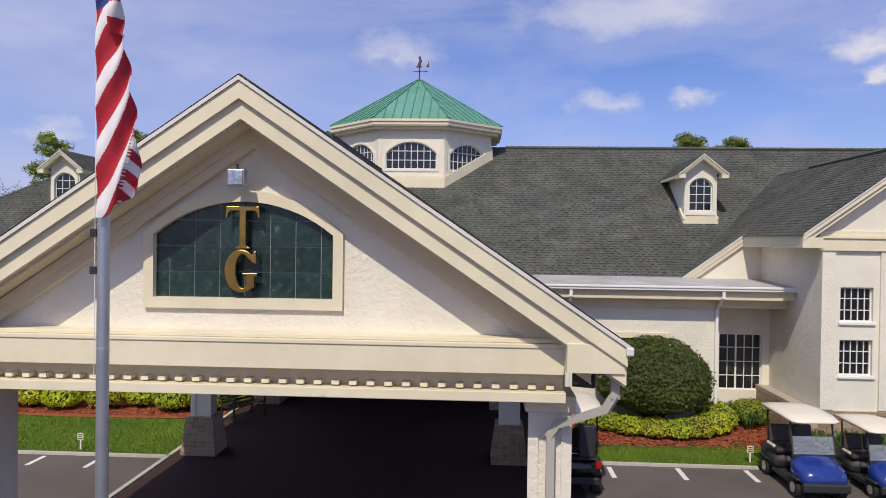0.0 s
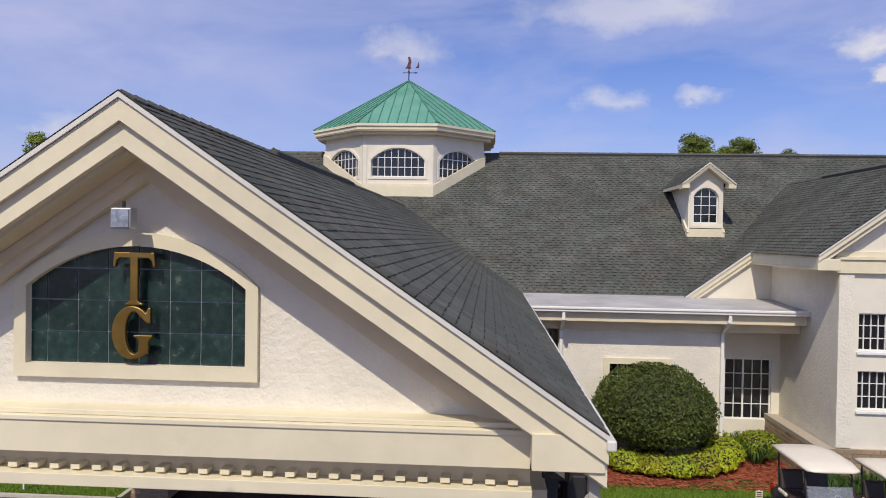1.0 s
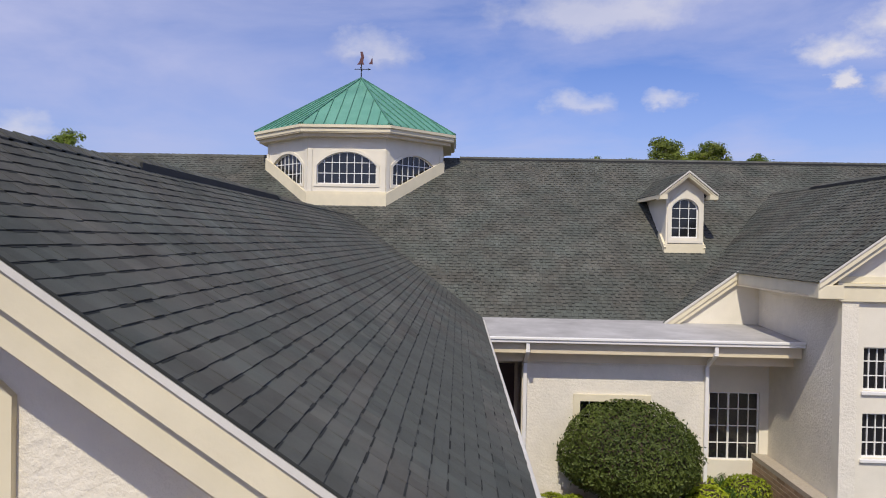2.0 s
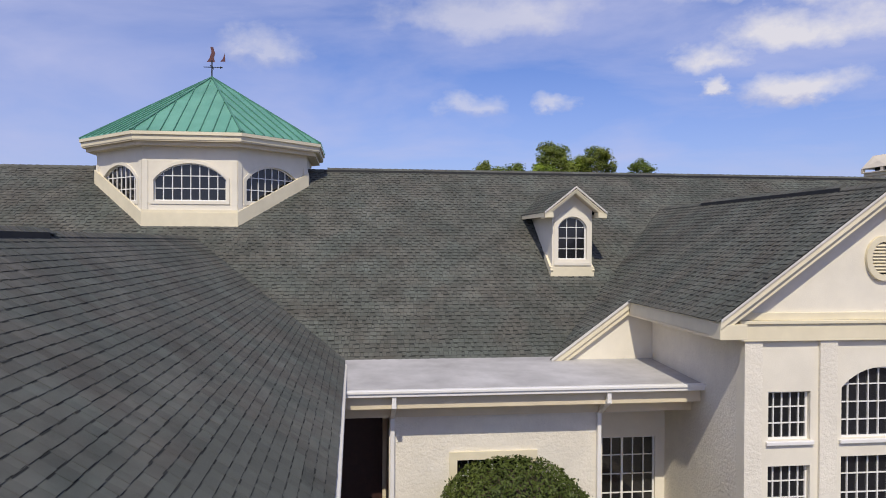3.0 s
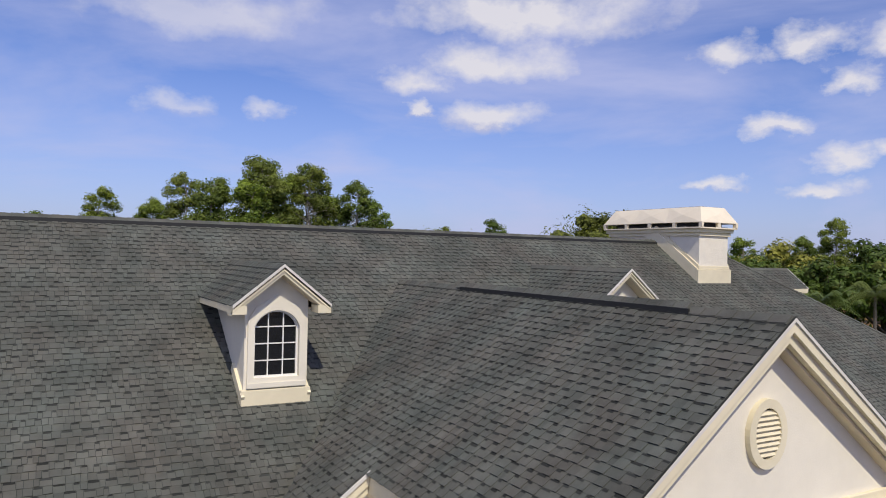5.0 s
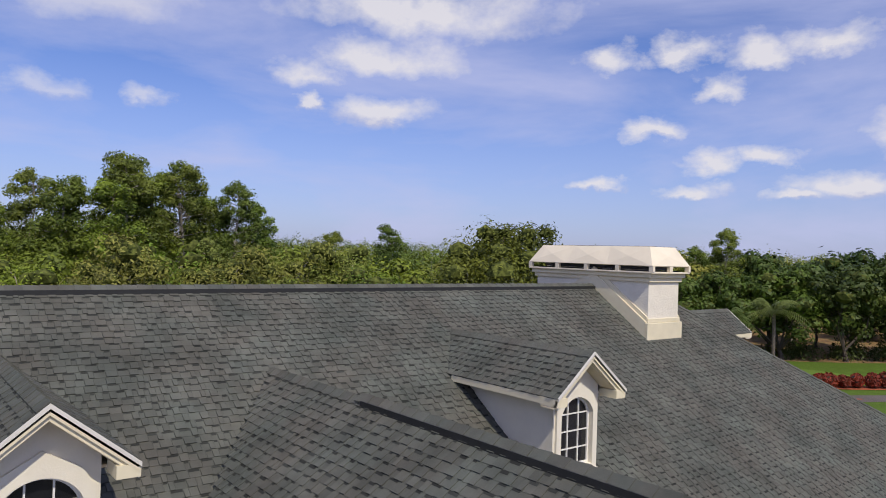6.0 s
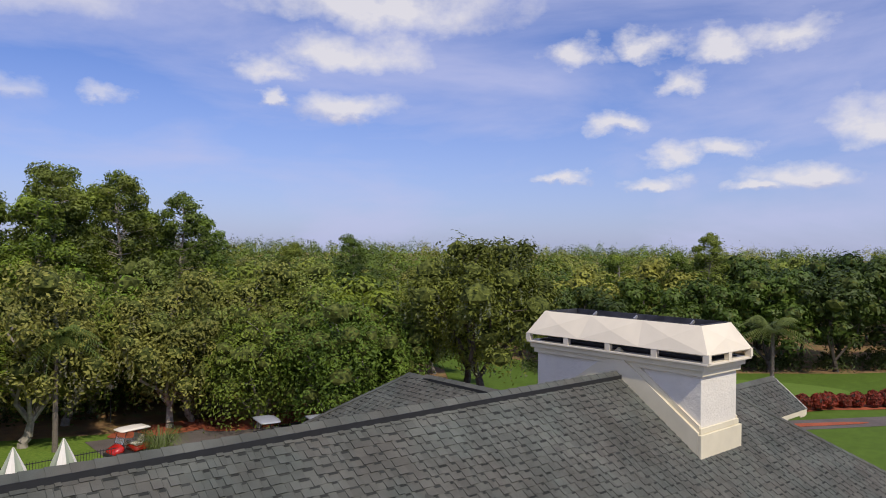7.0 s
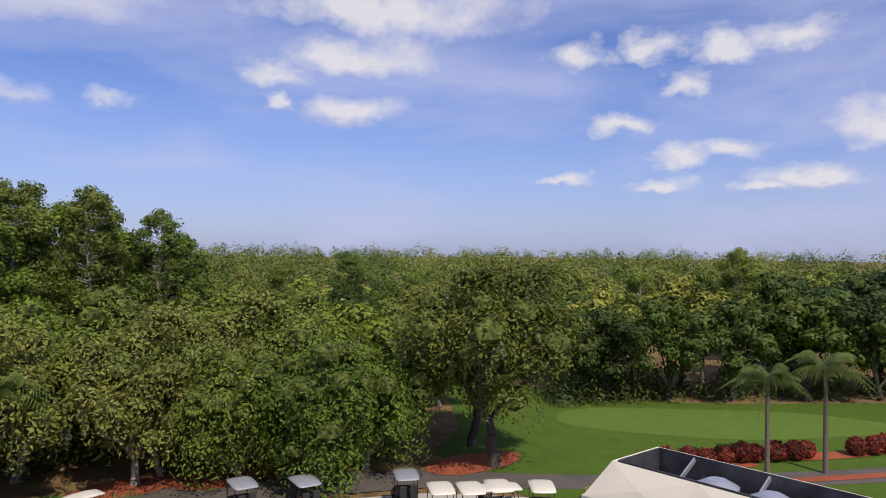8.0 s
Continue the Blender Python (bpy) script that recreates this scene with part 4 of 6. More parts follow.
for sx, xe in ((1, PER), (-1, PEL)):
    part("gutter", boxes((xe - 0.02, xe + 0.06, PY - 0.05, pye, pze - 0.12, pze - 0.03) if sx > 0 else (xe - 0.06, xe + 0.02, PY - 0.05, pye, pze - 0.12, pze - 0.03), bevel=0.015), DRIP, canopy, "white eaves gutter")
    part("fascia", boxes((xe - 0.12, xe - 0.021, PY + 0.16, pye, pze - 0.34, pze - 0.10) if sx > 0 else (xe + 0.021, xe + 0.12, PY + 0.16, pye, pze - 0.34, pze - 0.10)), CREAM, canopy)
    part("beam", boxes((xe - 1.0, xe - 0.65, 8.15, 22.9, 3.45, 4.0) if sx > 0 else (xe + 0.65, xe + 1.0, 8.15, 22.9, 3.45, 4.0)), CREAM_SHADED, canopy)
    part("soffit", boxes((xe - 0.65, xe - 0.12, 7.9, 22.8, 3.80, 3.85) if sx > 0 else (xe + 0.12, xe + 0.65, 7.9, 22.8, 3.80, 3.85)), CREAM_SHADED, canopy)
# unseen strip, added only to keep sun off the driveway's left edge
part("side_roof", boxes((PEL - 1.0, PEL + 0.64, 8.3, 22.8, 3.70, 3.79)), ROOF_BASE, canopy, "unseen flat strip added along the canopy to shade the driveway")
# ceiling colour set dark to deepen the shade under the canopy
part("ceiling", boxes((PEL + 1.0, PER - 1.0, 8.15, 22.9, 3.9, 4.0)), mat("canopy_ceiling", two((0.12, 0.035, 0.03), 0.1), 2.0, 0.8), canopy, "canopy ceiling coloured dark to deepen the shade below")


def pier(x, y, w=0.44, base=0.84):
    """A stucco pier on a battered rusticated base."""
    ob = part("pier", boxes((x - w / 2, x + w / 2, y - w / 2, y + w / 2, 0.9, 3.25)), STUCCO, canopy, "white stucco pier on a brick base")
    for xc in (x - w / 2 + 0.03, x + w / 2 - 0.03):
        part("corner_strip", boxes((xc - 0.06, xc + 0.06, y - w / 2 - 0.03, y - w / 2 - 0.002, 0.9, 3.24)), STUCCO, ob)
    part("capital", boxes((x - w / 2 - 0.07, x + w / 2 + 0.07, y - w / 2 - 0.07, y + w / 2 + 0.07, 3.25, 3.438), bevel=0.01), CREAM, ob)
    bm = bmesh.new()
    b, t = base / 2, base / 2 - 0.10
    vs = [bm.verts.new((x + sx * k, y + sy * k, z)) for k, z in ((b, 0), (t, 0.9)) for sx, sy in ((-1, -1), (1, -1), (1, 1), (-1, 1))]
    for f in ((0, 1, 5, 4), (1, 2, 6, 5), (2, 3, 7, 6), (3, 0, 4, 7), (4, 5, 6, 7)):
        bm.faces.new([vs[i] for i in f])
    core = part("base", bm, MORTAR, ob, "tan brick pier base")
    for c in range(10):
        z = c * 0.09
        k = b - 0.10 * (z + 0.04) / 0.9 + 0.012
        n = 4
        L = 2 * k / n
        for i in range(n):
            o = (i - n / 2) * L + (0.0 if c % 2 else 0.0)
            part("brick", boxes((x + o + 0.006, x + o + L - 0.006, y - k, y - k + 0.05, z + 0.006, z + 0.084)), BRICK, core)
    return ob


for x, y in ((1.22, 8.2), (-5.66, 8.2), (-6.30, 16.75), (1.08, 16.75), (-6.3, 22.2), (1.08, 22.2)):
    pier(x, y)
# downspout from the gutter to the front pier
bm = bmesh.new()
sweep(bm, [(1.86, 7.45, 4.0), (1.86, 7.45, 3.56), (1.78, 7.50, 3.40), (1.30, 7.86, 3.13), (1.22, 7.90, 3.0), (1.22, 7.90, 0.15)], 0.05, 0.045)
part("downspout", bm, mat("grey_downspout", two((0.42, 0.40, 0.36), 0.05), 4.0, 0.5), canopy, "grey metal downspout")



# ---- cupola ----
CX, CY, CA = -3.55, 32.6, 3.4
cupola = thing("cupola", "white octagonal cupola with arched windows and a green metal roof", "cupola")
CK = 0.912                                       # the cupola is drawn a little larger and set to its size here
cupola.scale, cupola.location = (CK, CK, CK), (-2.43 + CK * 3.55, 27.4 - CK * 29.2, 7.22 - CK * 7.26)
T8 = math.tan(math.pi / 8)


def face_m(k, r):
    """Local frame of the octagon's k-th side at distance r: u along the side, y inwards."""
    return Matrix.Translation((CX, CY, 0)) @ Matrix.Rotation(k * math.pi / 4, 4, "Z") @ Matrix.Translation((0, -r, 0))


cside = CA * T8
for k in range(8):
    M = face_m(k, CA)
    op = arch(-1.08, 1.08, 8.06, 8.72, 9.22)
    wall = part("wall", plate(rect(-cside, cside, 6.4, 10.0), [op], 0.14, M), STUCCO_SM, cupola, "white stucco cupola wall with an arched window")
    window(cupola, -1.08, 1.08, 8.06, 9.22, 0.07, 8, 3, spring=8.72, bar=0.028, sill=False, m=M, depth=0.05)
    part("window_trim", plate(arch(-1.18, 1.18, 7.96, 8.77, 9.32), [op], 0.03, M @ Matrix.Translation((0, -0.031, 0))), STUCCO_SM, cupola)
    part("pilaster", box(bmesh.new(), -cside, -cside + 0.16, -0.035, -0.001, 7.6, 9.3, m=M), STUCCO_SM, cupola)
    part("pilaster", box(bmesh.new(), cside - 0.16, cside, -0.035, -0.001, 7.6, 9.3, m=M), STUCCO_SM, cupola)
    # base band that follows the roof below it
    pts = []
    for u in (-cside - 0.03, cside + 0.03):
        p = M @ Vector((u, 0, 0))
        pts.append((u, (main_z(p.y * CK + cupola.location.y) - cupola.location.z) / CK))
    band = [(pts[0][0], pts[0][1] - 0.3), (pts[1][0], pts[1][1] - 0.3), (pts[1][0], pts[1][1] + 0.42), (pts[0][0], pts[0][1] + 0.42)]
    if k == 0:
        band = [(pts[0][0], 7.0), (pts[1][0], 7.0), (pts[1][0], 7.70), (pts[0][0], 7.70)]
        part("base_band", plate([(pts[0][0], 7.70), (pts[1][0], 7.70), (pts[1][0], 7.78), (pts[0][0], 7.78)], (), 0.045, M @ Matrix.Translation((0, -0.046, 0))), CREAM, cupola)
    part("base_band", plate(band, (), 0.075, M @ Matrix.Translation((0, -0.076, 0))), CREAM, cupola, "cream base band along the roof")
part("interior", boxes((CX - 1.2, CX + 1.2, CY - 1.2, CY + 1.2, 6.5, 9.9)), DARK, cupola, "dark cupola interior")


def ring(r0, r1, z0, z1):
    """An octagonal ring with a flat top and bottom."""
    bm = bmesh.new()
    def loop(r, z): return [bm.verts.new((CX + r / math.cos(math.pi / 8) * math.sin(math.pi / 8 + i * math.pi / 4), CY - r / math.cos(math.pi / 8) * math.cos(math.pi / 8 + i * math.pi / 4), z)) for i in range(8)]
    a, b, c, d = loop(r1, z0), loop(r1, z1), loop(r0, z1), loop(r0, z0)
    for P, Q in ((a, b), (b, c), (c, d), (d, a)):
        for i in range(8):
            j = (i + 1) % 8
            bm.faces.new((P[i], P[j], Q[j], Q[i]))
    return bm


CE, CZE, CZA = 3.88, 10.14, 12.62
part("cornice", ring(3.3, 3.70, 9.72, 9.84), CREAM_SHADED, cupola)
part("soffit", ring(3.3, 3.82, 9.84, 9.88), CREAM_SHADED, cupola)
part("fascia", ring(3.7, 3.84, 9.88, 10.02), CREAM, cupola, "cream fascia below the metal roof")
part("fascia", ring(3.7, 3.89, 10.022, 10.12), CREAM, cupola)
for k in range(8):
    M = face_m(k, 0)
    s8 = CE * T8
    bm = bmesh.new()
    tri = [(-s8, -CE, CZE), (s8, -CE, CZE), (0, 0, CZA)]
    a = [bm.verts.new(M @ Vector(p)) for p in tri]
    b = [bm.verts.new(M @ (Vector(p) - Vector((0, 0, 0.03)))) for p in tri]
    bm.faces.new(a)
    bm.faces.new(list(reversed(b)))
    for i in range(3):
        bm.faces.new((a[i], b[i], b[(i + 1) % 3], a[(i + 1) % 3]))
    sl = part("metal_roof_panel", bm, COPPER, cupola, "green standing seam metal roof panel")
    for j in range(-4, 5):
        u = j * 0.38
        f = abs(u) / s8
        if f > 0.96:
            continue
        bm = bmesh.new()
        p = Vector((u, -CE - 0.01, CZE + 0.015))
        q = Vector((u, -CE * f, CZE + (CZA - CZE) * (1 - f) + 0.015))
        sweep(bm, [M @ p, M @ q], 0.012, 0.022)
        part("seam", bm, SEAM, sl)
    bm = bmesh.new()
    sweep(bm, [M @ Vector((s8, -CE, CZE + 0.02)), M @ Vector((0, 0, CZA + 0.02))], 0.03, 0.022)
    part("hip_cap", bm, SEAM, sl)
vane = thing("weathervane", "dark red metal weathervane with a plain upright plate", "weathervane", (CX * CK + cupola.location.x, CY * CK + cupola.location.y, CZA * CK + cupola.location.z))
bm = bmesh.new()
tube(bm, (0, 0, 0), (0, 0, 0.55), 0.022)
part("rod", bm, BLACK_METAL, vane)
VR = mat("oxide_red_metal", two((0.10, 0.03, 0.035), 0.2), 4.0, 0.6)
part("arrow", tube(tube(tube(bmesh.new(), (-0.26, 0, 0.33), (0.26, 0, 0.33), 0.014), (0, -0.26, 0.33), (0, 0.26, 0.33), 0.014), (0.26, 0, 0.33), (0.36, 0, 0.33), 0.04, 0.002), BLACK_METAL, vane)
part("plate", plate([(-0.16, 0.5), (0.10, 0.5), (0.06, 0.62), (0.10, 0.78), (0.04, 0.98), (-0.05, 0.98), (-0.02, 0.8), (-0.08, 0.62)], (), 0.015), VR, vane)
part("plate", plate([(0.26, 0.52), (0.42, 0.52), (0.40, 0.80), (0.34, 0.62)], (), 0.015), VR, vane)


# ---- dormers ----
def dormer(x):
    d = thing("dormer", "small white gabled dormer with an arched window in the shingle roof", "dormer", group="dormers")
    y = 25.50
    M = Matrix.Translation((x, y, 0))
    hw = 0.56
    zt = 7.66
    op = arch(-0.40, 0.40, 6.36, 7.25, 7.53, 12)
    part("front_wall", plate([(-hw, 5.75), (hw, 5.75), (hw, zt + 0.1), (0, zt + 0.5), (-hw, zt + 0.1)], [op], 0.10, M), STUCCO_SM, d)
    w = window(d, -0.40, 0.40, 6.36, 7.53, 0.05, 3, 4, spring=7.25, bar=0.02, sill=False, m=M, depth=0.045)
    part("window_trim", plate([(-0.51, 6.26), (0.51, 6.26), (0.51, 7.36), (0.38, 7.58), (0, 7.80), (-0.38, 7.58), (-0.51, 7.36)], [op], 0.045, M @ Matrix.Translation((0, -0.046, 0))), STUCCO_SM, d)
    part("sill", box(bmesh.new(), -0.52, 0.52, -0.075, -0.047, 6.20, 6.285, m=M), STUCCO_SM, d)
    part("base_band", box(bmesh.new(), -0.61, 0.61, -0.07, 0.06, 5.90, 6.17, bevel=0.01, m=M), CREAM, d)
    for s in (-1, 1):
        yb = RY - (RZ - zt) / SM - y
        P = [(0.10, main_z(y + 0.1) - 0.1), (yb, zt - 0.1), (yb, zt), (0.10, zt)]
        Ms = M @ Matrix(((0, 1, 0, s * hw - (0.05 if s > 0 else -0.05) - 0.05), (1, 0, 0, 0), (0, 0, 1, 0), (0, 0, 0, 1)))
        part("side_wall", plate(P, (), 0.10, Ms), STUCCO_SM, d)
        bm = bmesh.new()
        q0 = Vector((x + s * (hw + 0.025), y - 0.04, main_z(y - 0.04) + 0.10))
        q1 = Vector((x + s * (hw + 0.025), y + 0.62, main_z(y + 0.62) + 0.10))
        sweep(bm, [q0, q1], 0.03, 0.09)
        part("base_band", bm, CREAM, d)
    za, ye = 8.32, y - 0.36
    rise = 0.80
    he = 0.86
    yr = RY - (RZ - za) / SM
    yv = RY - (RZ - (za - rise * he)) / SM
    plan_slope(d, [(x, ye), (x + he, ye), (x + he, yv), (x, yr)], "x", -1, x + he, za - rise * he, rise, seed=31, thick=0.05)
    plan_slope(d, [(x, ye), (x - he, ye), (x - he, yv), (x, yr)], "x", 1, x - he, za - rise * he, rise, seed=32, thick=0.05)
    ridge_cap(d, (x, ye + 0.02, za), (x, yr, za), rise)
    L = [(x - he, za - rise * he), (x, za), (x + he, za - rise * he)]
    rake(d, [(a, b + 0.018) for a, b in L], ye - 0.025, ye - 0.002, 0.05, DRIP, "drip_edge")
    rake(d, [(a, b - 0.03) for a, b in L], ye, ye + 0.05, 0.07, CREAM)
    rake(d, [(a, b - 0.10) for a, b in L], ye + 0.03, ye + 0.08, 0.06, CREAM)
    rake(d, [(a, b - 0.155) for a, b in L], ye + 0.08, y, 0.02, CREAM_SHADED, "soffit")
    for s in (-1, 1):
        x0, x1 = sorted((x + s * he, x + s * (he - 0.24)))
        part("eave_return", boxes((x0, x1, ye + 0.005, y + 0.02, za - rise * he - 0.14, za - rise * he - 0.002)), CREAM, d)
        x0, x1 = sorted((x + s * he, x + s * (he - 0.05)))
        part("fascia", boxes((x0, x1, y + 0.02, yv - 0.12, za - rise * he - 0.12, za - rise * he - 0.01)), CREAM, d)
        x0, x1 = sorted((x + s * (he - 0.05), x + s * hw))
        part("soffit", boxes((x0, x1, y + 0.02, yv - 0.12, za - rise * he - 0.10, za - rise * he - 0.07)), CREAM_SHADED, d)
    return d


for x in (8.04, 16.06, -8.75, -15.1):
    d = dormer(x)
# a twin on the east slope
copy_thing(d, pose(RY + HXR, 30.15 + 15.1, 0, 0, 0, 90))


# ---- chimney ----
chimney = thing("chimney", "wide white stucco chimney with a cream hooded cap", "chimney")
chimney.location.z = 0.08
x0, x1, y0, y1 = 21.96, 23.25, 28.31, 32.16
part("shaft", boxes((x0, x1, y0, y1, 7.0, 9.24), bevel=0.008), STUCCO, chimney, "rough white stucco chimney shaft")
part("base_band", boxes((x0 - 0.10, x1 + 0.10, y0 - 0.07, y0 - 0.002, 7.6, 8.21), (x0 - 0.05, x1 + 0.05, y0 - 0.035, y0 - 0.003, 8.212, 8.32), bevel=0.01), CREAM, chimney)
for s, xx in ((-1, x0), (1, x1)):
    for off, w, up, lo_ in ((0.10, 0.002, 0.33, -0.3), (0.05, 0.003, 0.45, 0.335)):
        pts = [(y0 - 0.001, 0), (RY, 0), (y1, 0)]
        bm = bmesh.new()
        for (a, _), (b, _) in zip(pts, pts[1:]):
            xa, xb = sorted((xx + s * w, xx + s * off))
            vs = [bm.verts.new(p) for p in [(xa, a, main_z(a) + up), (xb, a, main_z(a) + up), (xb, b, main_z(b) + up), (xa, b, main_z(b) + up),
                                            (xa, a, main_z(a) + lo_), (xb, a, main_z(a) + lo_), (xb, b, main_z(b) + lo_), (xa, b, main_z(b) + lo_)]]
            for f in ((0, 1, 2, 3), (7, 6, 5, 4), (0, 4, 5, 1), (1, 5, 6, 2), (2, 6, 7, 3), (3, 7, 4, 0)):
                bm.faces.new([vs[i] for i in f])
        part("base_band", bm, CREAM, chimney, "cream trim that follows the roof slope")
CAPC = mat("cream_cap_paint", two((0.80, 0.72, 0.56), 0.04), 2.0, 0.55, dirt=0.08)
part("cornice", boxes((x0 - 0.06, x1 + 0.06, y0 - 0.06, y1 + 0.06, 9.242, 9.35), bevel=0.008), CREAM, chimney)
part("cornice", boxes((x0 - 0.12, x1 + 0.12, y0 - 0.12, y1 + 0.12, 9.352, 9.46), bevel=0.008), CREAM, chimney)
hx0, hx1, hy0, hy1 = x0 - 0.19, x1 + 0.17, y0 - 0.22, y1 + 0.17
part("cap_rail", boxes((hx0, hx1, hy0, hy1, 9.462, 9.505), bevel=0.008), CAPC, chimney)
for py in [hy0 + 0.04 + (hy1 - hy0 - 0.08) * i / 4 for i in range(5)]:
    for px in (hx0 + 0.05, hx1 - 0.05):
        part("cap_post", boxes((px - 0.045, px + 0.045, py - 0.06, py + 0.06, 9.507, 9.665)), CAPC, chimney)
for px in ((hx0 + hx1) / 2,):
    for py in (hy0 + 0.05, hy1 - 0.05):
        part("cap_post", boxes((px - 0.06, px + 0.06, py - 0.045, py + 0.045, 9.507, 9.665)), CAPC, chimney)
part("flue_deck", boxes((hx0 + 0.2, hx1 - 0.2, hy0 + 0.2, hy1 - 0.2, 9.502, 9.53)), DARK, chimney)
# hood: long sides creased into flat diamonds, open on top
bm = bmesh.new()
ins, zt0, zt1 = 0.28, 9.655, 10.14
def hood_side(p, q, inward, creases):
    n = creases
    lower = [p.lerp(q, i / n) for i in range(n + 1)]
    lowv = [bm.verts.new(w) for w in lower]
    a, b = p + inward + (q - p).normalized() * ins, q + inward - (q - p).normalized() * ins
    upv = [bm.verts.new((a.lerp(b, i / n)) + Vector((0, 0, zt1 - zt0))) for i in range(n + 1)]
    midv = [bm.verts.new((p.lerp(q, (i + .5) / n) * 0.45 + a.lerp(b, (i + .5) / n) * 0.55) + Vector((0, 0, (zt1 - zt0) * 0.5)) - inward * 0.2) for i in range(n)]
    for i in range(n):
        bm.faces.new((lowv[i], lowv[i + 1], midv[i]))
        bm.faces.new((lowv[i + 1], upv[i + 1], midv[i]))
        bm.faces.new((upv[i + 1], upv[i], midv[i]))
        bm.faces.new((upv[i], lowv[i], midv[i]))
c = [Vector(p) for p in ((hx0, hy0, zt0), (hx1, hy0, zt0), (hx1, hy1, zt0), (hx0, hy1, zt0))]
hood_side(c[0], c[1], Vector((0, ins, 0)), 1)
hood_side(c[1], c[2], Vector((-ins, 0, 0)), 3)
hood_side(c[2], c[3], Vector((0, -ins, 0)), 1)
hood_side(c[3], c[0], Vector((ins, 0, 0)), 3)
bmesh.ops.remove_doubles(bm, verts=bm.verts, dist=0.002)
bmesh.ops.solidify(bm, geom=bm.faces[:], thickness=0.03)
part("hood", bm, CAPC, chimney, "cream folded metal hood open at the top")
TAR = mat("black_tarred_metal", [(0.35, (0.02, 0.02, 0.024)), (0.65, (0.07, 0.07, 0.08))], 3.0, 0.5, bump=0.2, bscale=8)
part("hood_lining", boxes((hx0 + 0.33, hx0 + 0.345, hy0 + 0.33, hy1 - 0.33, 9.55, 10.15), (hx1 - 0.345, hx1 - 0.33, hy0 + 0.33, hy1 - 0.33, 9.55, 10.15), (hx0 + 0.35, hx1 - 0.35, hy0 + 0.33, hy0 + 0.345, 9.55, 10.15), (hx0 + 0.35, hx1 - 0.35, hy1 - 0.345, hy1 - 0.33, 9.55, 10.15)), TAR, chimney, "dark inside of the hood")
for py in (hy0 + 1.0, hy0 + 2.3, hy1 - 0.9):
    part("brace", sweep(bmesh.new(), [(hx0 + 0.36, py, 9.6), (hx1 - 0.36, py, 10.1)], 0.012, 0.03), FLASHING, chimney)
for py in (29.5, 30.15, 30.85):
    fl = thing("flue_cap", "round domed aluminium flue cap inside the chimney hood", "flue cap", (22.6, py, 9.61), "flue caps")
    bm = bmesh.new()
    tube(bm, (0, 0, 0), (0, 0, 0.42), 0.13, n=18)
    part("pipe", bm, STEEL, fl)
    bm = bmesh.new()
    tube(bm, (0, 0, 0.42), (0, 0, 0.46), 0.27, 0.27, 24)
    tube(bm, (0, 0, 0.46), (0, 0, 0.54), 0.27, 0.12, 24)
    part("dome", bm, FLASHING, fl)


# ---- flagpole, flag and floodlights ----
FX, FY = -2.1, 4.3
pole = thing("flagpole", "tall brushed aluminium flagpole", "flagpole", (FX, FY, 0))
part("pole", tube(bmesh.new(), (0, 0, 0), (0, 0, 7.3), 0.045, 0.038, 20), STEEL, pole)
part("collar", tube(tube(bmesh.new(), (0, 0, 4.45), (0, 0, 4.47), 0.0425), (0, 0, 3.2), (0, 0, 3.22), 0.044), FLASHING, pole)
part("ball", tube(bmesh.new(), (0, 0, 7.3), (0, 0, 7.38), 0.07, 0.03, 16), BRASS, pole)
bm = bmesh.new()
tube(bm, (-0.055, -0.01, 4.2), (-0.055, -0.01, 7.2), 0.0025, n=6)
part("halyard", bm, WHITE, pole)
for z in (4.95, 5.2):
    part("cleat", boxes((-0.085, -0.04, -0.02, 0.02, z, z + 0.05)), BLACK_METAL, pole)
RED = mat("red_flag_cloth", two((0.42, 0.018, 0.035), 0.12), 8.0, 0.85, bump=0.2, bscale=90)
WHITE_CLOTH = mat("white_flag_cloth", two((0.74, 0.71, 0.72), 0.05), 8.0, 0.85, bump=0.2, bscale=90)
BLUE_CLOTH = mat("blue_flag_cloth", two((0.03, 0.045, 0.19), 0.12), 8.0, 0.85, bump=0.2, bscale=90)
rows_, cols_ = 300, 48
fv, ff, fm = [], [], []
ztop, zlow = 7.22, 5.32


def cloth(h, s):
    """A point of the hanging flag: h across its folded width, s down its length; with its stripe colour."""
    low = zlow + 0.42 * max(0.0, h - 0.1) ** 1.4 * 0.62 - 0.05 * math.sin(9 * h) * max(0.0, h - 0.25)
    z = ztop - (ztop - low) * s
    left = -0.040 + 0.022 * s
    wide = 0.155 + 0.115 * s + 0.012 * math.sin(11 * s)
    x = left + wide * h
    depth = ztop - z
    fall = (depth + 2.3 * wide * h + 0.055 * math.sin(5 * h + 2 * s)) / 0.385
    y = -0.075 - 0.030 * math.sin(2 * math.pi * fall + 0.8) * (0.35 + h) + 0.02 * math.sin(8 * h) * s
    col = 0 if (fall - 0.20) % 1.0 < 0.56 else 1
    if h > 0.62 - 0.05 * s and z > 6.52:
        y -= 0.035
        col = int((z - 6.52) / 0.10) % 2
    elif z < 5.74 - 1.1 * (0.85 - h) and h > 0.40:
        y += 0.045
        col = 0 if ((depth - 1.6 * wide * h) / 0.19 + 0.35) % 1.0 < 0.5 else 1
    elif z > 6.68 + 0.1 * h and h < 0.5:
        col = 2
    return (x, y, z), col


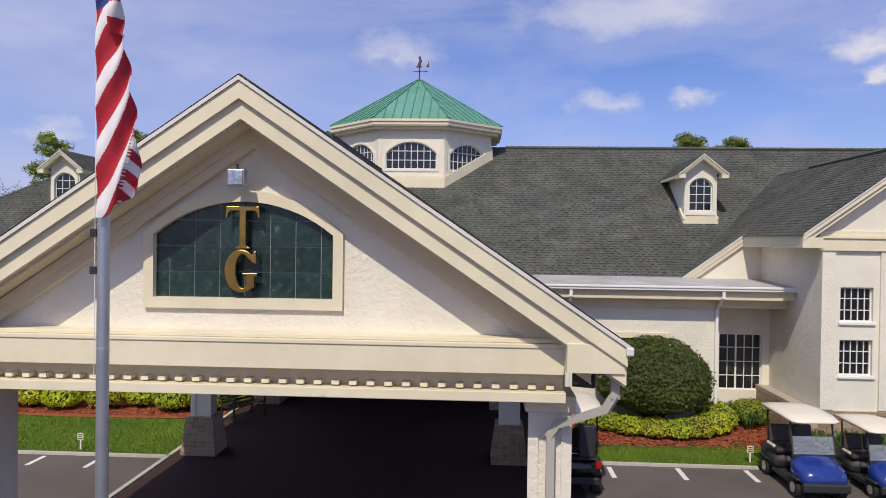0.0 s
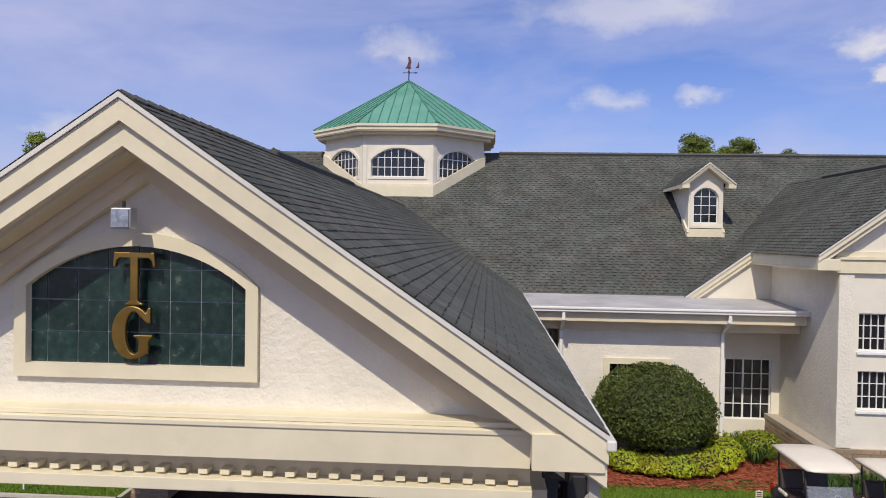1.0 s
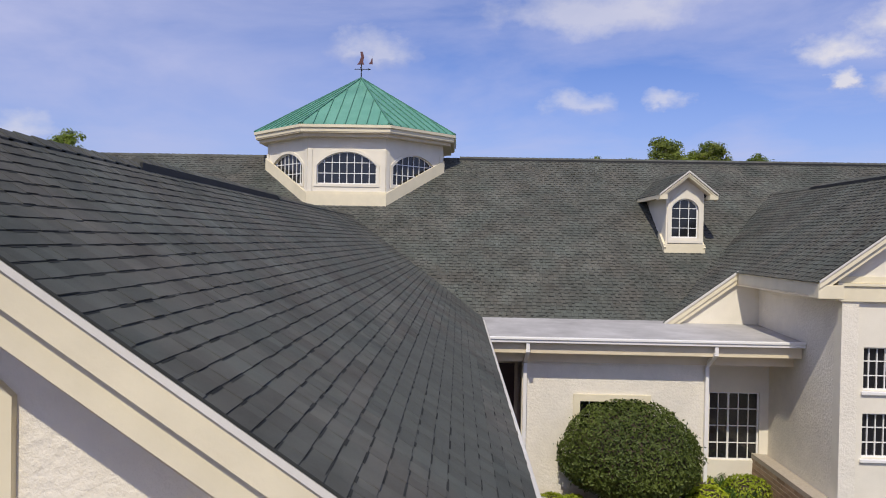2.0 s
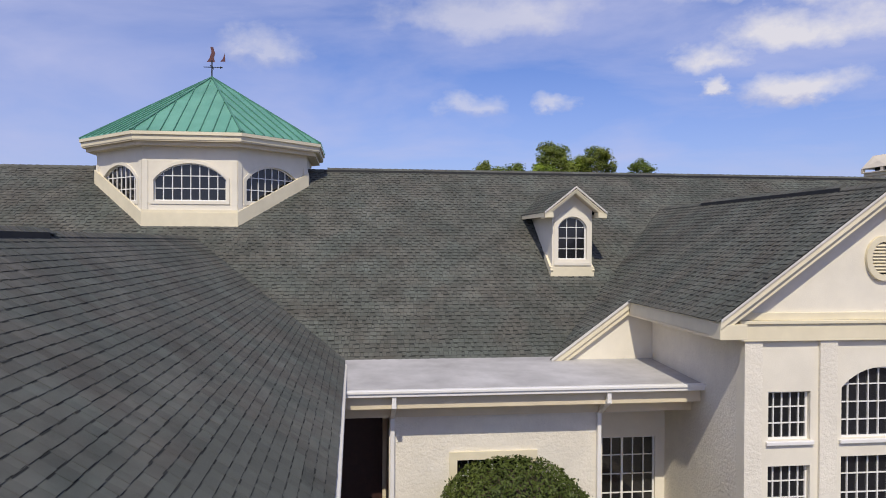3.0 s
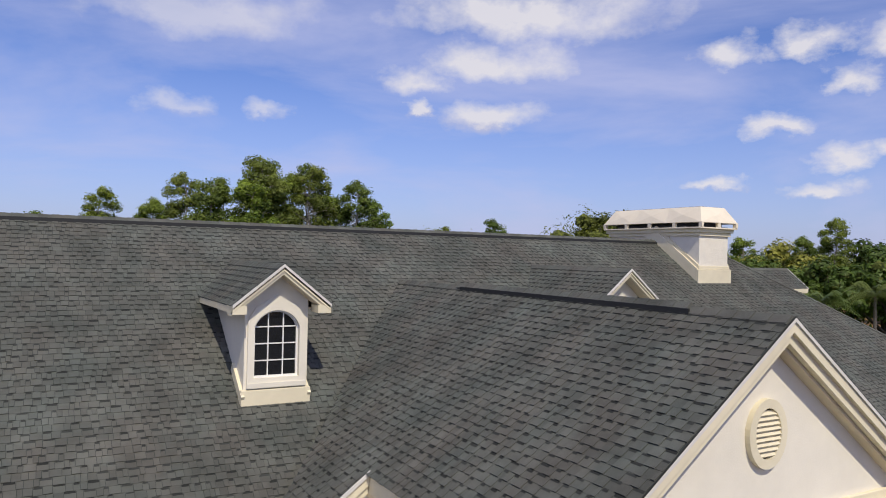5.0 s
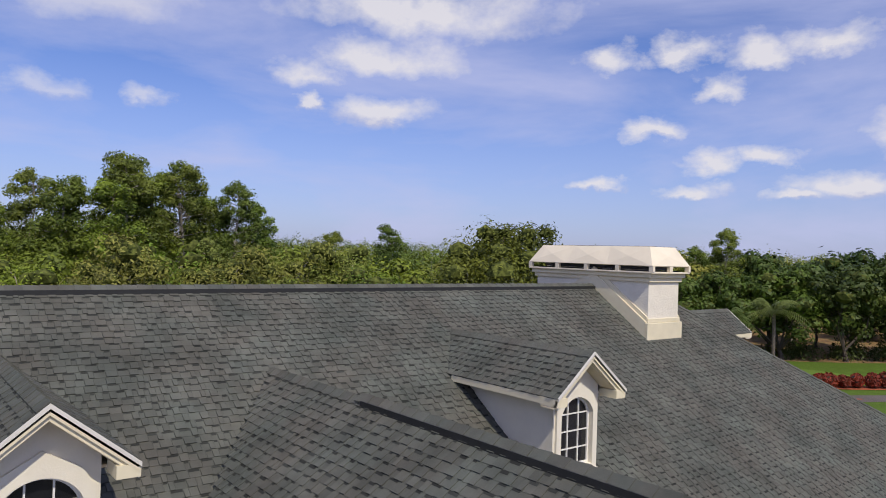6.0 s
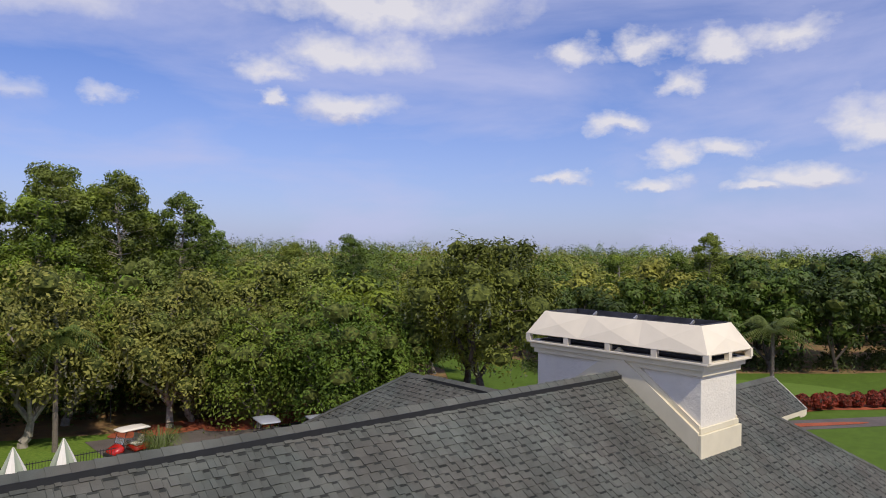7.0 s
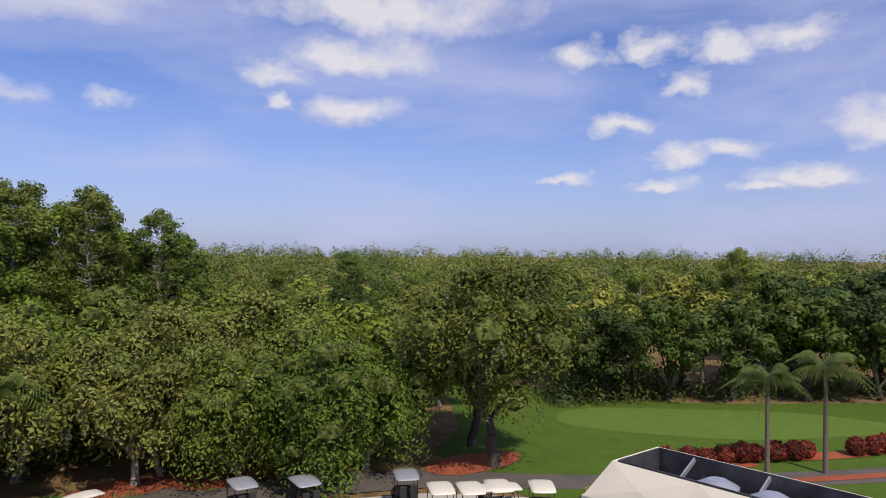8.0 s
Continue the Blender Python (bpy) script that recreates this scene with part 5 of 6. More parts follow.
for i in range(rows_ + 1):
    for j in range(cols_ + 1):
        fv.append(cloth(j / cols_, i / rows_)[0])
for i in range(rows_):
    for j in range(cols_):
        a = i * (cols_ + 1) + j
        ff.append((a, a + 1, a + cols_ + 2, a + cols_ + 1))
        fm.append(cloth((j + .5) / cols_, (i + .5) / rows_)[1])
flag = raw("flag", fv, ff, RED, smooth=True)
flag.data.materials.append(WHITE_CLOTH)
flag.data.materials.append(BLUE_CLOTH)
flag.data.polygons.foreach_set("material_index", fm)
flag.location = (FX + 0.01, FY, 0)
md = flag.modifiers.new("thickness", "SOLIDIFY")
md.thickness = 0.004
tagged(flag, "limp red and white striped flag with a blue canton", "flag")


LAMP_GLASS = mat("silvered_lamp_glass", [(0.3, (0.25, 0.27, 0.30)), (0.7, (0.7, 0.72, 0.75))], 14.0, 0.2, metal=0.8)


def floodlight(at, turn, size, label, arm):
    f = thing("floodlight", label, "floodlight", at, "floodlights")
    f.rotation_euler = (0, 0, radians(turn))
    w, h, d = size
    part("housing", boxes((-w / 2, w / 2, -d / 2, d / 2, -h / 2, h / 2), bevel=0.012), STEEL if arm else BLACK_METAL, f)
    part("lens", boxes((-w / 2 + 0.015, w / 2 - 0.015, -d / 2 - 0.012, -d / 2 - 0.002, -h / 2 + 0.015, h / 2 - 0.015), bevel=0.004), LAMP_GLASS if arm else GLASS_DARK, f, "silvered lamp glass")
    part("bracket", boxes((-0.015, 0.015, d / 2 - 0.01, d / 2 + (0.14 if arm else 0.05), -0.02, 0.02), (-0.012, 0.012, -0.012, 0.012, h / 2 + 0.001, h / 2 + (0.06 if arm else 0.12))), BLACK_METAL, f)


floodlight((-2.315, 7.5, 5.87), 0, (0.19, 0.19, 0.12), "square silver floodlight below the gable peak", True)
floodlight((1.60, 7.9, 3.68), -20, (0.26, 0.24, 0.16), "dark square floodlight under the canopy eave", False)


# ---- shrubs ----
LEAF_DARK = leaf_mat("dark_holly_leaf", (0.018, 0.036, 0.009), (0.12, 0.155, 0.036), 0.15)
LEAF_YELLOW = leaf_mat("yellow_green_leaf", (0.11, 0.18, 0.014), (0.74, 0.73, 0.06), 0.25)
LEAF_GRASS = leaf_mat("lily_grass_blade", (0.025, 0.06, 0.012), (0.10, 0.16, 0.035), 0.2)
LEAF_RED = leaf_mat("dark_red_leaf", (0.09, 0.015, 0.014), (0.36, 0.06, 0.035), 0.2)
TWIG = mat("shrub_twigs", two((0.06, 0.045, 0.03), 0.3), 12.0, 0.95)


def leaf_cloud(points, normals, size, rnd, tilt=0.9, simple=False):
    """Leaves with a slight fold, spread over given places; simple: one triangle each, for trees far off."""
    vs, fs = [], []
    for p, n in zip(points, normals):
        d = Vector((n[0] + rnd.uniform(-tilt, tilt), n[1] + rnd.uniform(-tilt, tilt), n[2] + rnd.uniform(-tilt, tilt)))
        if d.length < 1e-3:
            continue
        d.normalize()
        a = d.orthogonal().normalized()
        a.rotate(Matrix.Rotation(rnd.uniform(0, 6.283), 3, d))
        b = d.cross(a)
        s = size * rnd.uniform(0.6, 1.25)
        p = Vector(p)
        k = len(vs)
        if simple:
            vs += [p - a * s, p + b * s * 0.9, p + a * s - b * s * 0.2]
            fs.append((k, k + 1, k + 2))
            continue
        vs += [p - a * s, p + b * s * 0.45 + d * s * 0.12, p + a * s, p - b * s * 0.45 + d * s * 0.12]
        fs += [(k, k + 1, k + 2), (k, k + 2, k + 3)]
    return vs, fs


def shrub(name, at, rx, ry, rz, leaf, n, size, label, category, group="", seed=1, lift=0.0, trunks=3, flatten=0.0):
    """A clipped shrub: twiggy stems and a crown of leaves over an uneven dome with a looser inner layer."""
    rnd = random.Random(seed)
    s = thing(name, label, category, at, group)
    pts, nor = [], []
    for i in range(n):
        while True:
            v = Vector((rnd.gauss(0, 1), rnd.gauss(0, 1), rnd.gauss(0, 1))).normalized()
            if v.z > -0.7:
                break
        k = rnd.choice((1.0, 1.0, 0.97, 0.93, 0.86)) + rnd.uniform(-0.02, 0.025)
        k *= 1 + 0.05 * noise.noise(v * 2.2 + Vector((seed, 0, 0))) + 0.05 * noise.noise(v * 5 + Vector((seed, 3, 0)))
        if rnd.random() < 0.012:
            k += rnd.uniform(0.03, 0.09)
        z = v.z if v.z > 0 else v.z * 0.8
        pts.append((v.x * rx * k, v.y * ry * k, lift + rz * 0.46 + z * rz * 0.54 * k))
        nor.append(v)
    vs, fs = leaf_cloud(pts, nor, size, rnd)
    crown = raw("crown", vs, fs, leaf, s)
    bm = bmesh.new()
    bmesh.ops.create_icosphere(bm, subdivisions=3, radius=1, matrix=Matrix.Translation((0, 0, lift + rz * 0.47)) @ Matrix.Diagonal((rx * 0.84, ry * 0.84, rz * 0.44, 1)))
    for v in bm.verts:
        v.co += v.co.normalized() * 0.05 * noise.noise(v.co * 3)
    part("inner_core", bm, TWIG, s)
    bm = bmesh.new()
    for i in range(trunks):
        a = 6.283 * i / trunks + rnd.random()
        tube(bm, (0.1 * rx * math.cos(a), 0.1 * ry * math.sin(a), 0), (0.35 * rx * math.cos(a), 0.35 * ry * math.sin(a), lift + rz * 0.3), 0.03 + 0.02 * rx, 0.02, 7)
    part("stem", bm, TWIG, s)
    return s


TX, TY, TR, TH = 5.24, 20.2, 1.56, 2.26
shrub("topiary_shrub", (TX, TY, -0.01), TR, TR, TH, LEAF_DARK, 22000, 0.045, "large clipped dark green dome-shaped shrub in red mulch", "shrub", seed=3, lift=0.30, trunks=6)
for i, (x, y, r, h) in enumerate([(3.68, 18.73, 0.42, 0.55), (4.23, 18.33, 0.45, 0.55), (4.83, 18.13, 0.46, 0.55), (5.43, 18.08, 0.46, 0.55), (5.98, 18.23, 0.46, 0.58), (6.48, 18.63, 0.5, 0.62), (6.83, 19.13, 0.5, 0.7), (6.78, 19.73, 0.5, 0.75), (3.23, 18.95, 0.42, 0.5)]):
    shrub("hedge_shrub", (x + 0.25, y + 1.05, -0.01), r, r, h, LEAF_YELLOW, 1100, 0.05, "low yellow-green hedge shrub round the clipped dome", "shrub", "yellow-green hedge shrubs", seed=20 + i, trunks=3)
shrub("hedge_shrub", (8.25, 20.95, -0.01), .6, .5, .72, LEAF_YELLOW, 1500, 0.05, "rounded yellow-green shrub beside the lily grass", "shrub", seed=40)
for i, (x, y, r, h) in enumerate([(-14.22, 21.2, 0.7, 1.05), (-13.22, 20.8, 0.62, 0.95), (-12.17, 20.6, 0.58, 0.85), (-10.92, 20.8, 0.62, 0.95), (-9.92, 21.1, 0.55, 0.95), (-8.77, 20.7, 0.62, 0.9), (-7.72, 20.9, 0.7, 1.0), (-7.27, 21.9, 0.6, 0.8), (-12.52, 22.2, 0.8, 1.2), (-8.32, 22.3, 0.8, 1.15), (-15.42, 21.0, 0.7, 1.0)]):
    shrub("hedge_shrub", (x, y, -0.01), r, r, h, LEAF_YELLOW, 1500, 0.06, "rounded yellow-green shrub in red mulch by the driveway", "shrub", "shrubs by the driveway", seed=60 + i)


def grass_clump(at, r, h, n, seed):
    rnd = random.Random(seed)
    vs, fs = [], []
    for i in range(n):
        a, d = rnd.uniform(0, 6.283), r * 0.35 * math.sqrt(rnd.random())
        b = Vector((d * math.cos(a), d * math.sin(a), 0))
        o = Vector((math.cos(a), math.sin(a), 0))
        L = h * rnd.uniform(0.7, 1.2)
        side = o.cross(Vector((0, 0, 1))) * 0.012
        p = [b, b + o * r * 0.25 + Vector((0, 0, L * 0.65)), b + o * r * 0.6 + Vector((0, 0, L * 0.9)), b + o * r * rnd.uniform(0.8, 1.1) + Vector((0, 0, L * 0.6))]
        k = len(vs)
        for j, q in enumerate(p):
            w = (1.0, 1.0, 0.8, 0.15)[j]
            vs += [q - side * w, q + side * w]
        fs += [(k + 2 * j, k + 2 * j + 1, k + 2 * j + 3, k + 2 * j + 2) for j in range(3)]
    g = raw("grass_clump", vs, fs, LEAF_GRASS)
    g.location = at
    return tagged(g, "clump of arching dark green lily grass by the wall", "ornamental grass", "lily grass clumps")


rg = random.Random(12)
for i in range(26):
    x = 7.5 + (i % 13) * 0.62
    y = 18.3 - 0.3 * (i // 13) if x > 8.7 else 21.1 + rg.uniform(-.9, .9)
    grass_clump((x + rg.uniform(-.15, .15), y + rg.uniform(-.1, .1), -0.005), 0.5, 0.5, 110, i)

# grass blades of the front lawns
rl = random.Random(5)
vs, fs = [], []
def blades(x0, x1, y0, y1, n):
    for i in range(n):
        x, y = rl.uniform(x0, x1), rl.uniform(y0, y1)
        a, h = rl.uniform(0, 6.283), rl.uniform(0.03, 0.075)
        dx, dy = math.cos(a) * 0.012, math.sin(a) * 0.012
        k = len(vs)
        vs.extend([(x - dx, y - dy, -0.03), (x + dx, y + dy, -0.03), (x + rl.uniform(-.03, .03), y + rl.uniform(-.03, .03), -0.03 + h)])
        fs.append((k, k + 1, k + 2))
blades(2.8, 10, 16.8, 18.3, 26000)
blades(-15, -7.1, 16.25, 19.7, 30000)
tagged(raw("lawn_grass", vs, fs, leaf_mat("lawn_blade", (0.085, 0.155, 0.02), (0.25, 0.34, 0.055), 0.25)), "short mown green grass blades of the front lawn", "grass", kind="stuff")
vs, fs = [], []
for i in range(16000):
    if i % 2:
        x, y = rl.uniform(2.8, 9.0), rl.uniform(18.2, 20.6)
    else:
        x, y = rl.uniform(-15.5, -7.1), rl.uniform(19.9, 22.8)
    a, L = rl.uniform(0, 6.283), rl.uniform(0.03, 0.08)
    dx, dy = math.cos(a) * L, math.sin(a) * L
    k, z = len(vs), rl.uniform(0.0, 0.02)
    vs += [(x - dx, y - dy, z), (x + dy * .2, y - dx * .2, z + 0.012), (x + dx, y + dy, z + rl.uniform(-.01, .02)), (x - dy * .2, y + dx * .2, z)]
    fs.append((k, k + 1, k + 2, k + 3))
tagged(raw("mulch_chips", vs, fs, mat("mulch_chip", [(0.3, (0.17, 0.035, 0.018)), (0.7, (0.42, 0.12, 0.055))], 14.0, 0.95, island=0.4)), "loose red wood chips on the planting beds", "mulch", kind="stuff")


# ---- golf carts ----
BLUE_PAINT = mat("blue_cart_paint", two((0.010, 0.032, 0.20), 0.08), 3.0, 0.22, coat=0.6)
RED_PAINT = mat("red_cart_paint", two((0.42, 0.015, 0.012), 0.08), 3.0, 0.25, coat=0.5)
BLACK_PAINT = mat("black_cart_paint", two((0.010, 0.010, 0.011), 0.15), 3.0, 0.25, coat=0.5)
CREAM_PAINT = mat("cream_cart_paint", two((0.62, 0.56, 0.44), 0.06), 3.0, 0.35, coat=0.3)
CANOPY = mat("cream_plastic_canopy", two((0.76, 0.70, 0.58), 0.04), 3.0, 0.45)
DARK_PLASTIC = mat("dark_plastic", two((0.022, 0.022, 0.024), 0.15), 9.0, 0.6)
SEAT_BROWN = mat("dark_brown_vinyl", two((0.045, 0.03, 0.026), 0.15), 9.0, 0.5, bump=0.1)
SEAT_PALE = mat("pale_vinyl", two((0.62, 0.58, 0.50), 0.06), 9.0, 0.5)
RUBBER = mat("tyre_rubber", two((0.018, 0.018, 0.018), 0.2), 20.0, 0.85, bump=0.2)
CLEAR = glass_mat("clear_windscreen", (0.85, 0.9, 0.95))
LAMP_RED = mat("red_lamp_lens", two((0.35, 0.01, 0.01), 0.1), 5.0, 0.2)
LAMP_CLEAR = mat("clear_lamp_lens", two((0.7, 0.7, 0.68), 0.05), 5.0, 0.15)


def loft(sections, closed=True):
    """A smooth body through cross-sections, each a list of points of equal length."""
    bm = bmesh.new()
    loops = [[bm.verts.new(p) for p in s] for s in sections]
    n = len(loops[0])
    for A, B in zip(loops, loops[1:]):
        for i in range(n if closed else n - 1):
            bm.faces.new((A[i], A[(i + 1) % n], B[(i + 1) % n], B[i]))
    bm.faces.new(list(reversed(loops[0])))
    bm.faces.new(loops[-1])
    return bm


def sec(y, w, z0, z1, r=0.35):
    """A rounded upright cross-section at y: half width w."""
    out = []
    for a in range(12):
        t = 2 * math.pi * a / 12
        cx, cz = math.cos(t), math.sin(t)
        k = 1 / (abs(cx) ** 4 + abs(cz) ** 4) ** 0.25
        out.append((w * cx * k, y, (z0 + z1) / 2 + (z1 - z0) / 2 * cz * k))
    return out


def smooth(ob):
    ob.data.polygons.foreach_set("use_smooth", [True] * len(ob.data.polygons))
    return ob


def golf_cart(label, paint, seat, arm, canopy_m=None, screen=True, bag=False, side=None):
    """A two-seat golf cart that faces local -y; its front axle is at y = 0."""
    c = thing("golf_cart", label, "golf cart", group="golf carts")
    body = smooth(part("front_cowl", loft([sec(-0.42, 0.40, 0.36, 0.56), sec(-0.36, 0.50, 0.32, 0.68), sec(-0.15, 0.56, 0.32, 0.80), sec(0.12, 0.58, 0.32, 0.90), sec(0.28, 0.52, 0.34, 0.96)]), paint, c))
    part("bumper", boxes((-0.54, 0.54, -0.49, -0.36, 0.24, 0.45), bevel=0.04), DARK_PLASTIC, c)
    part("badge", boxes((-0.15, 0.15, -0.405, -0.385, 0.555, 0.59)), FLASHING, c, "small metal badge")
    for s in (-1, 1):
        part("headlight", boxes((s * 0.36 - 0.05, s * 0.36 + 0.05, -0.375, -0.33, 0.56, 0.62), bevel=0.015), LAMP_CLEAR, c)
        part("tail_light", boxes((s * 0.48 - 0.05, s * 0.48 + 0.05, 2.06, 2.09, 0.62, 0.78), bevel=0.01), LAMP_RED, c)
    part("chassis", boxes((-0.56, 0.56, 0.2, 1.25, 0.24, 0.36), (-0.5, 0.5, -0.3, 2.0, 0.26, 0.34), bevel=0.015), DARK_PLASTIC, c)
    smooth(part("rear_body", loft([sec(0.98, 0.58, 0.34, 0.66), sec(1.2, 0.60, 0.32, 0.74), sec(1.75, 0.58, 0.34, 0.82), sec(2.05, 0.52, 0.40, 0.80)]), side or paint, c))
    part("rear_bumper", boxes((-0.5, 0.5, 2.05, 2.14, 0.30, 0.44), bevel=0.025), DARK_PLASTIC, c)
    part("seat", boxes((-0.54, -0.02, 1.0, 1.48, 0.72, 0.86), (0.02, 0.54, 1.0, 1.48, 0.72, 0.86), bevel=0.05), seat, c, "padded bench seat")
    bm = bmesh.new()
    for x0, x1 in ((-0.54, -0.02), (0.02, 0.54)):
        box(bm, x0, x1, -0.06, 0.06, 0.0, 0.46, bevel=0.05, m=pose(0, 1.47, 0.88, -12))
    part("backrest", bm, seat, c)
    for s in (-1, 1):
        part("arm_rest", boxes((s * 0.60 - 0.035, s * 0.60 + 0.035, 1.0, 1.42, 0.86, 0.94), bevel=0.03), arm, c)
        part("strut", sweep(bmesh.new(), [(s * 0.50, 0.20, 0.92), (s * 0.49, 0.42, 1.72)], 0.016, 0.016), DARK_PLASTIC, c)
        part("strut", sweep(bmesh.new(), [(s * 0.52, 1.60, 0.80), (s * 0.50, 1.70, 1.72)], 0.018, 0.018), DARK_PLASTIC, c)
    top = smooth(part("roof_canopy", loft([sec(0.10, 0.42, 1.70, 1.74), sec(0.16, 0.56, 1.69, 1.78), sec(0.6, 0.61, 1.69, 1.84), sec(1.4, 0.61, 1.69, 1.85), sec(1.95, 0.57, 1.69, 1.80), sec(2.03, 0.45, 1.71, 1.75)]), canopy_m or CANOPY, c, "moulded canopy"))
    if screen:
        bm = box(bmesh.new(), -0.50, 0.50, -0.004, 0.004, 0.0, 0.42, m=pose(0, 0.21, 0.94, -14))
        ob = part("windscreen", bm, CLEAR, c, "folded clear windscreen")
    bm = bmesh.new()
    for i in range(16):
        a, b = i * math.pi / 8, (i + 1) * math.pi / 8
        tube(bm, (-0.28 + 0.16 * math.cos(a), 0.16 * math.sin(a), 0), (-0.28 + 0.16 * math.cos(b), 0.16 * math.sin(b), 0), 0.014, n=6)
    bmesh.ops.transform(bm, matrix=pose(0.56, 0.62, 1.02, 38), verts=bm.verts)
    tube(bm, (0.28, 0.62, 1.02), (0.28, 0.36, 0.70), 0.018, n=6)
    part("steering_wheel", bm, DARK_PLASTIC, c)
    part("dashboard", boxes((-0.5, 0.5, 0.22, 0.34, 0.74, 0.95), bevel=0.03), DARK_PLASTIC, c)
    for x in (-0.49, 0.49):
        for y in (0.0, 1.66):
            w = part("wheel", tube(bmesh.new(), (x - 0.10, y, 0.225), (x + 0.10, y, 0.225), 0.225, n=22), RUBBER, c, "black rubber tyre")
            sx = 0.102 if x > 0 else -0.102
            part("hub_cap", tube(bmesh.new(), (x + sx - 0.006, y, 0.225), (x + sx + 0.006, y, 0.225), 0.12, n=18), FLASHING, w)
            part("wheel_arch", boxes((x - 0.13, x + 0.13, y - 0.27, y + 0.27, 0.44, 0.50), bevel=0.03), DARK_PLASTIC if y == 0 else side or paint, c)
    if bag:
        part("bag_rack", boxes((-0.5, 0.5, 1.9, 2.12, 0.80, 0.84), (-0.42, -0.08, 1.9, 2.1, 0.84, 1.5), (0.08, 0.42, 1.9, 2.1, 0.84, 1.45), bevel=0.03), DARK_PLASTIC, c, "dark bags on the rear rack")
    else:
        part("bag_rack", sweep(bmesh.new(), [(-0.4, 1.75, 1.25), (0.4, 1.75, 1.25)], 0.015, 0.015), DARK_PLASTIC, c)
    return c


cart = golf_cart("blue golf cart with a cream canopy parked on asphalt", BLUE_PAINT, SEAT_BROWN, SEAT_PALE, side=DARK_PLASTIC)
CS = Matrix.Scale(0.88, 4)
cart.matrix_basis = pose(7.42, 14.93, -0.02, 0, 0, 1) @ CS
copy_thing(cart, pose(8.95, 14.98, -0.02, 0, 0, 1) @ CS)
black = golf_cart("black golf cart with a cream canopy beside the canopy pier", BLACK_PAINT, SEAT_BROWN, SEAT_BROWN, screen=False, bag=True)
black.matrix_basis = pose(2.34, 16.45, -0.02, 0, 0, 180)
red = golf_cart("red golf cart with a cream canopy on the grass", RED_PAINT, SEAT_PALE, SEAT_PALE)
red.matrix_basis = pose(22.3, 62.3, -0.02, 0, 0, -78) @ CS
pale = golf_cart("cream golf cart with a cream canopy in the cart yard", CREAM_PAINT, SEAT_PALE, SEAT_PALE, screen=False, bag=True)
pale.matrix_basis = pose(36.9, 53.2, 0.0, 0, 0, 150)
for x, y, a in ((38.0, 52.3, 150), (39.3, 51.7, 150), (39.6, 50.0, 60)):
    copy_thing(pale, pose(x, y, 0.0, 0, 0, a))
dark = golf_cart("black golf cart with a grey canopy in the cart yard", BLACK_PAINT, SEAT_BROWN, SEAT_BROWN, canopy_m=mat("grey_canopy", two((0.30, 0.31, 0.33), 0.08), 3.0, 0.4), screen=False, bag=True)
dark.matrix_basis = pose(29.6, 60.0, 0.0, 0, 0, 170)
for x, y, a in ((32.1, 58.4, 170), (36.9, 55.9, 150)):
    copy_thing(dark, pose(x, y, 0.0, 0, 0, a))
black2 = copy_thing(black, pose(41.0, 50.2, 0.0, 0, 0, 140))
tagged(black2, "black golf cart with dark canopy in the cart yard", "golf cart")

# ---- bench, signs, bricks ----
bench = thing("bench", "black cast iron garden bench in the canopy's shade", "bench", (-6.4, 19.95, 0))
bench.rotation_euler = (0, 0, radians(62))
for i in range(5):
    part("slat", boxes((-0.6, 0.6, -0.22 + i * 0.1, -0.15 + i * 0.1, 0.42, 0.45), bevel=0.005), BLACK_METAL, bench)
    part("slat", box(bmesh.new(), -0.6, 0.6, -0.012, 0.012, -0.03, 0.03, m=pose(0, 0.28 + i * 0.025, 0.52 + i * 0.09, -14)), BLACK_METAL, bench)
for s in (-0.58, 0.58):
    bm = bmesh.new()
    sweep(bm, [(s, -0.26, 0), (s, -0.20, 0.42), (s, 0.24, 0.42), (s, 0.40, 0.92)], 0.02, 0.02)
    sweep(bm, [(s, 0.34, 0), (s, 0.24, 0.42)], 0.02, 0.02)
    sweep(bm, [(s, -0.24, 0.42), (s, -0.24, 0.66), (s, 0.30, 0.66)], 0.02, 0.02)
    part("end_frame", bm, BLACK_METAL, bench)
for x, y in ((6.85, 17.16), (-9.32, 16.6)):
    sg = thing("small_sign", "small square notice on a white stake in the lawn", "sign", (x, y, -0.03), "lawn signs")
    part("stake", boxes((-0.018, 0.018, -0.01, 0.01, 0, 0.42)), WHITE, sg)
    part("board", boxes((-0.075, 0.075, -0.02, -0.011, 0.26, 0.42), bevel=0.004), CREAM, sg, "small pale board with dark bars of writing")
    part("writing", boxes((-0.055, 0.055, -0.023, -0.0205, 0.37, 0.395), (-0.05, 0.05, -0.023, -0.0205, 0.325, 0.345), (-0.055, 0.055, -0.023, -0.0205, 0.285, 0.305)), BLACK_METAL, sg)

me = None
for c in range(9):
    for i in range(14):
        x = 8.82 + i * 0.42 + (0.21 if c % 2 else 0)
        if x > 14.6:
            continue
        if me is None:
            b = bmesh.new()
            box(b, 0.006, 0.408, -0.022, 0.03, 0.006, 0.102)
            me = bpy.data.meshes.new("brick")
            b.to_mesh(me)
            b.free()
            me.materials.append(BRICK)
        o = new("brick", me)
        o.parent = plinth
        o.location = (x, GY - 0.07, c * 0.108)
ms = me.copy()
ms.transform(Matrix(((0, 1, 0, 0), (1, 0, 0, 0), (0, 0, 1, 0), (0, 0, 0, 1))))
for c in range(9):
    for i in range(8):
        o = new("brick", ms)
        o.parent = plinth_side
        o.location = (8.72 + c * 0.006 - 0.02, GY + i * 0.42 + (0.21 if c % 2 else 0), c * 0.108)


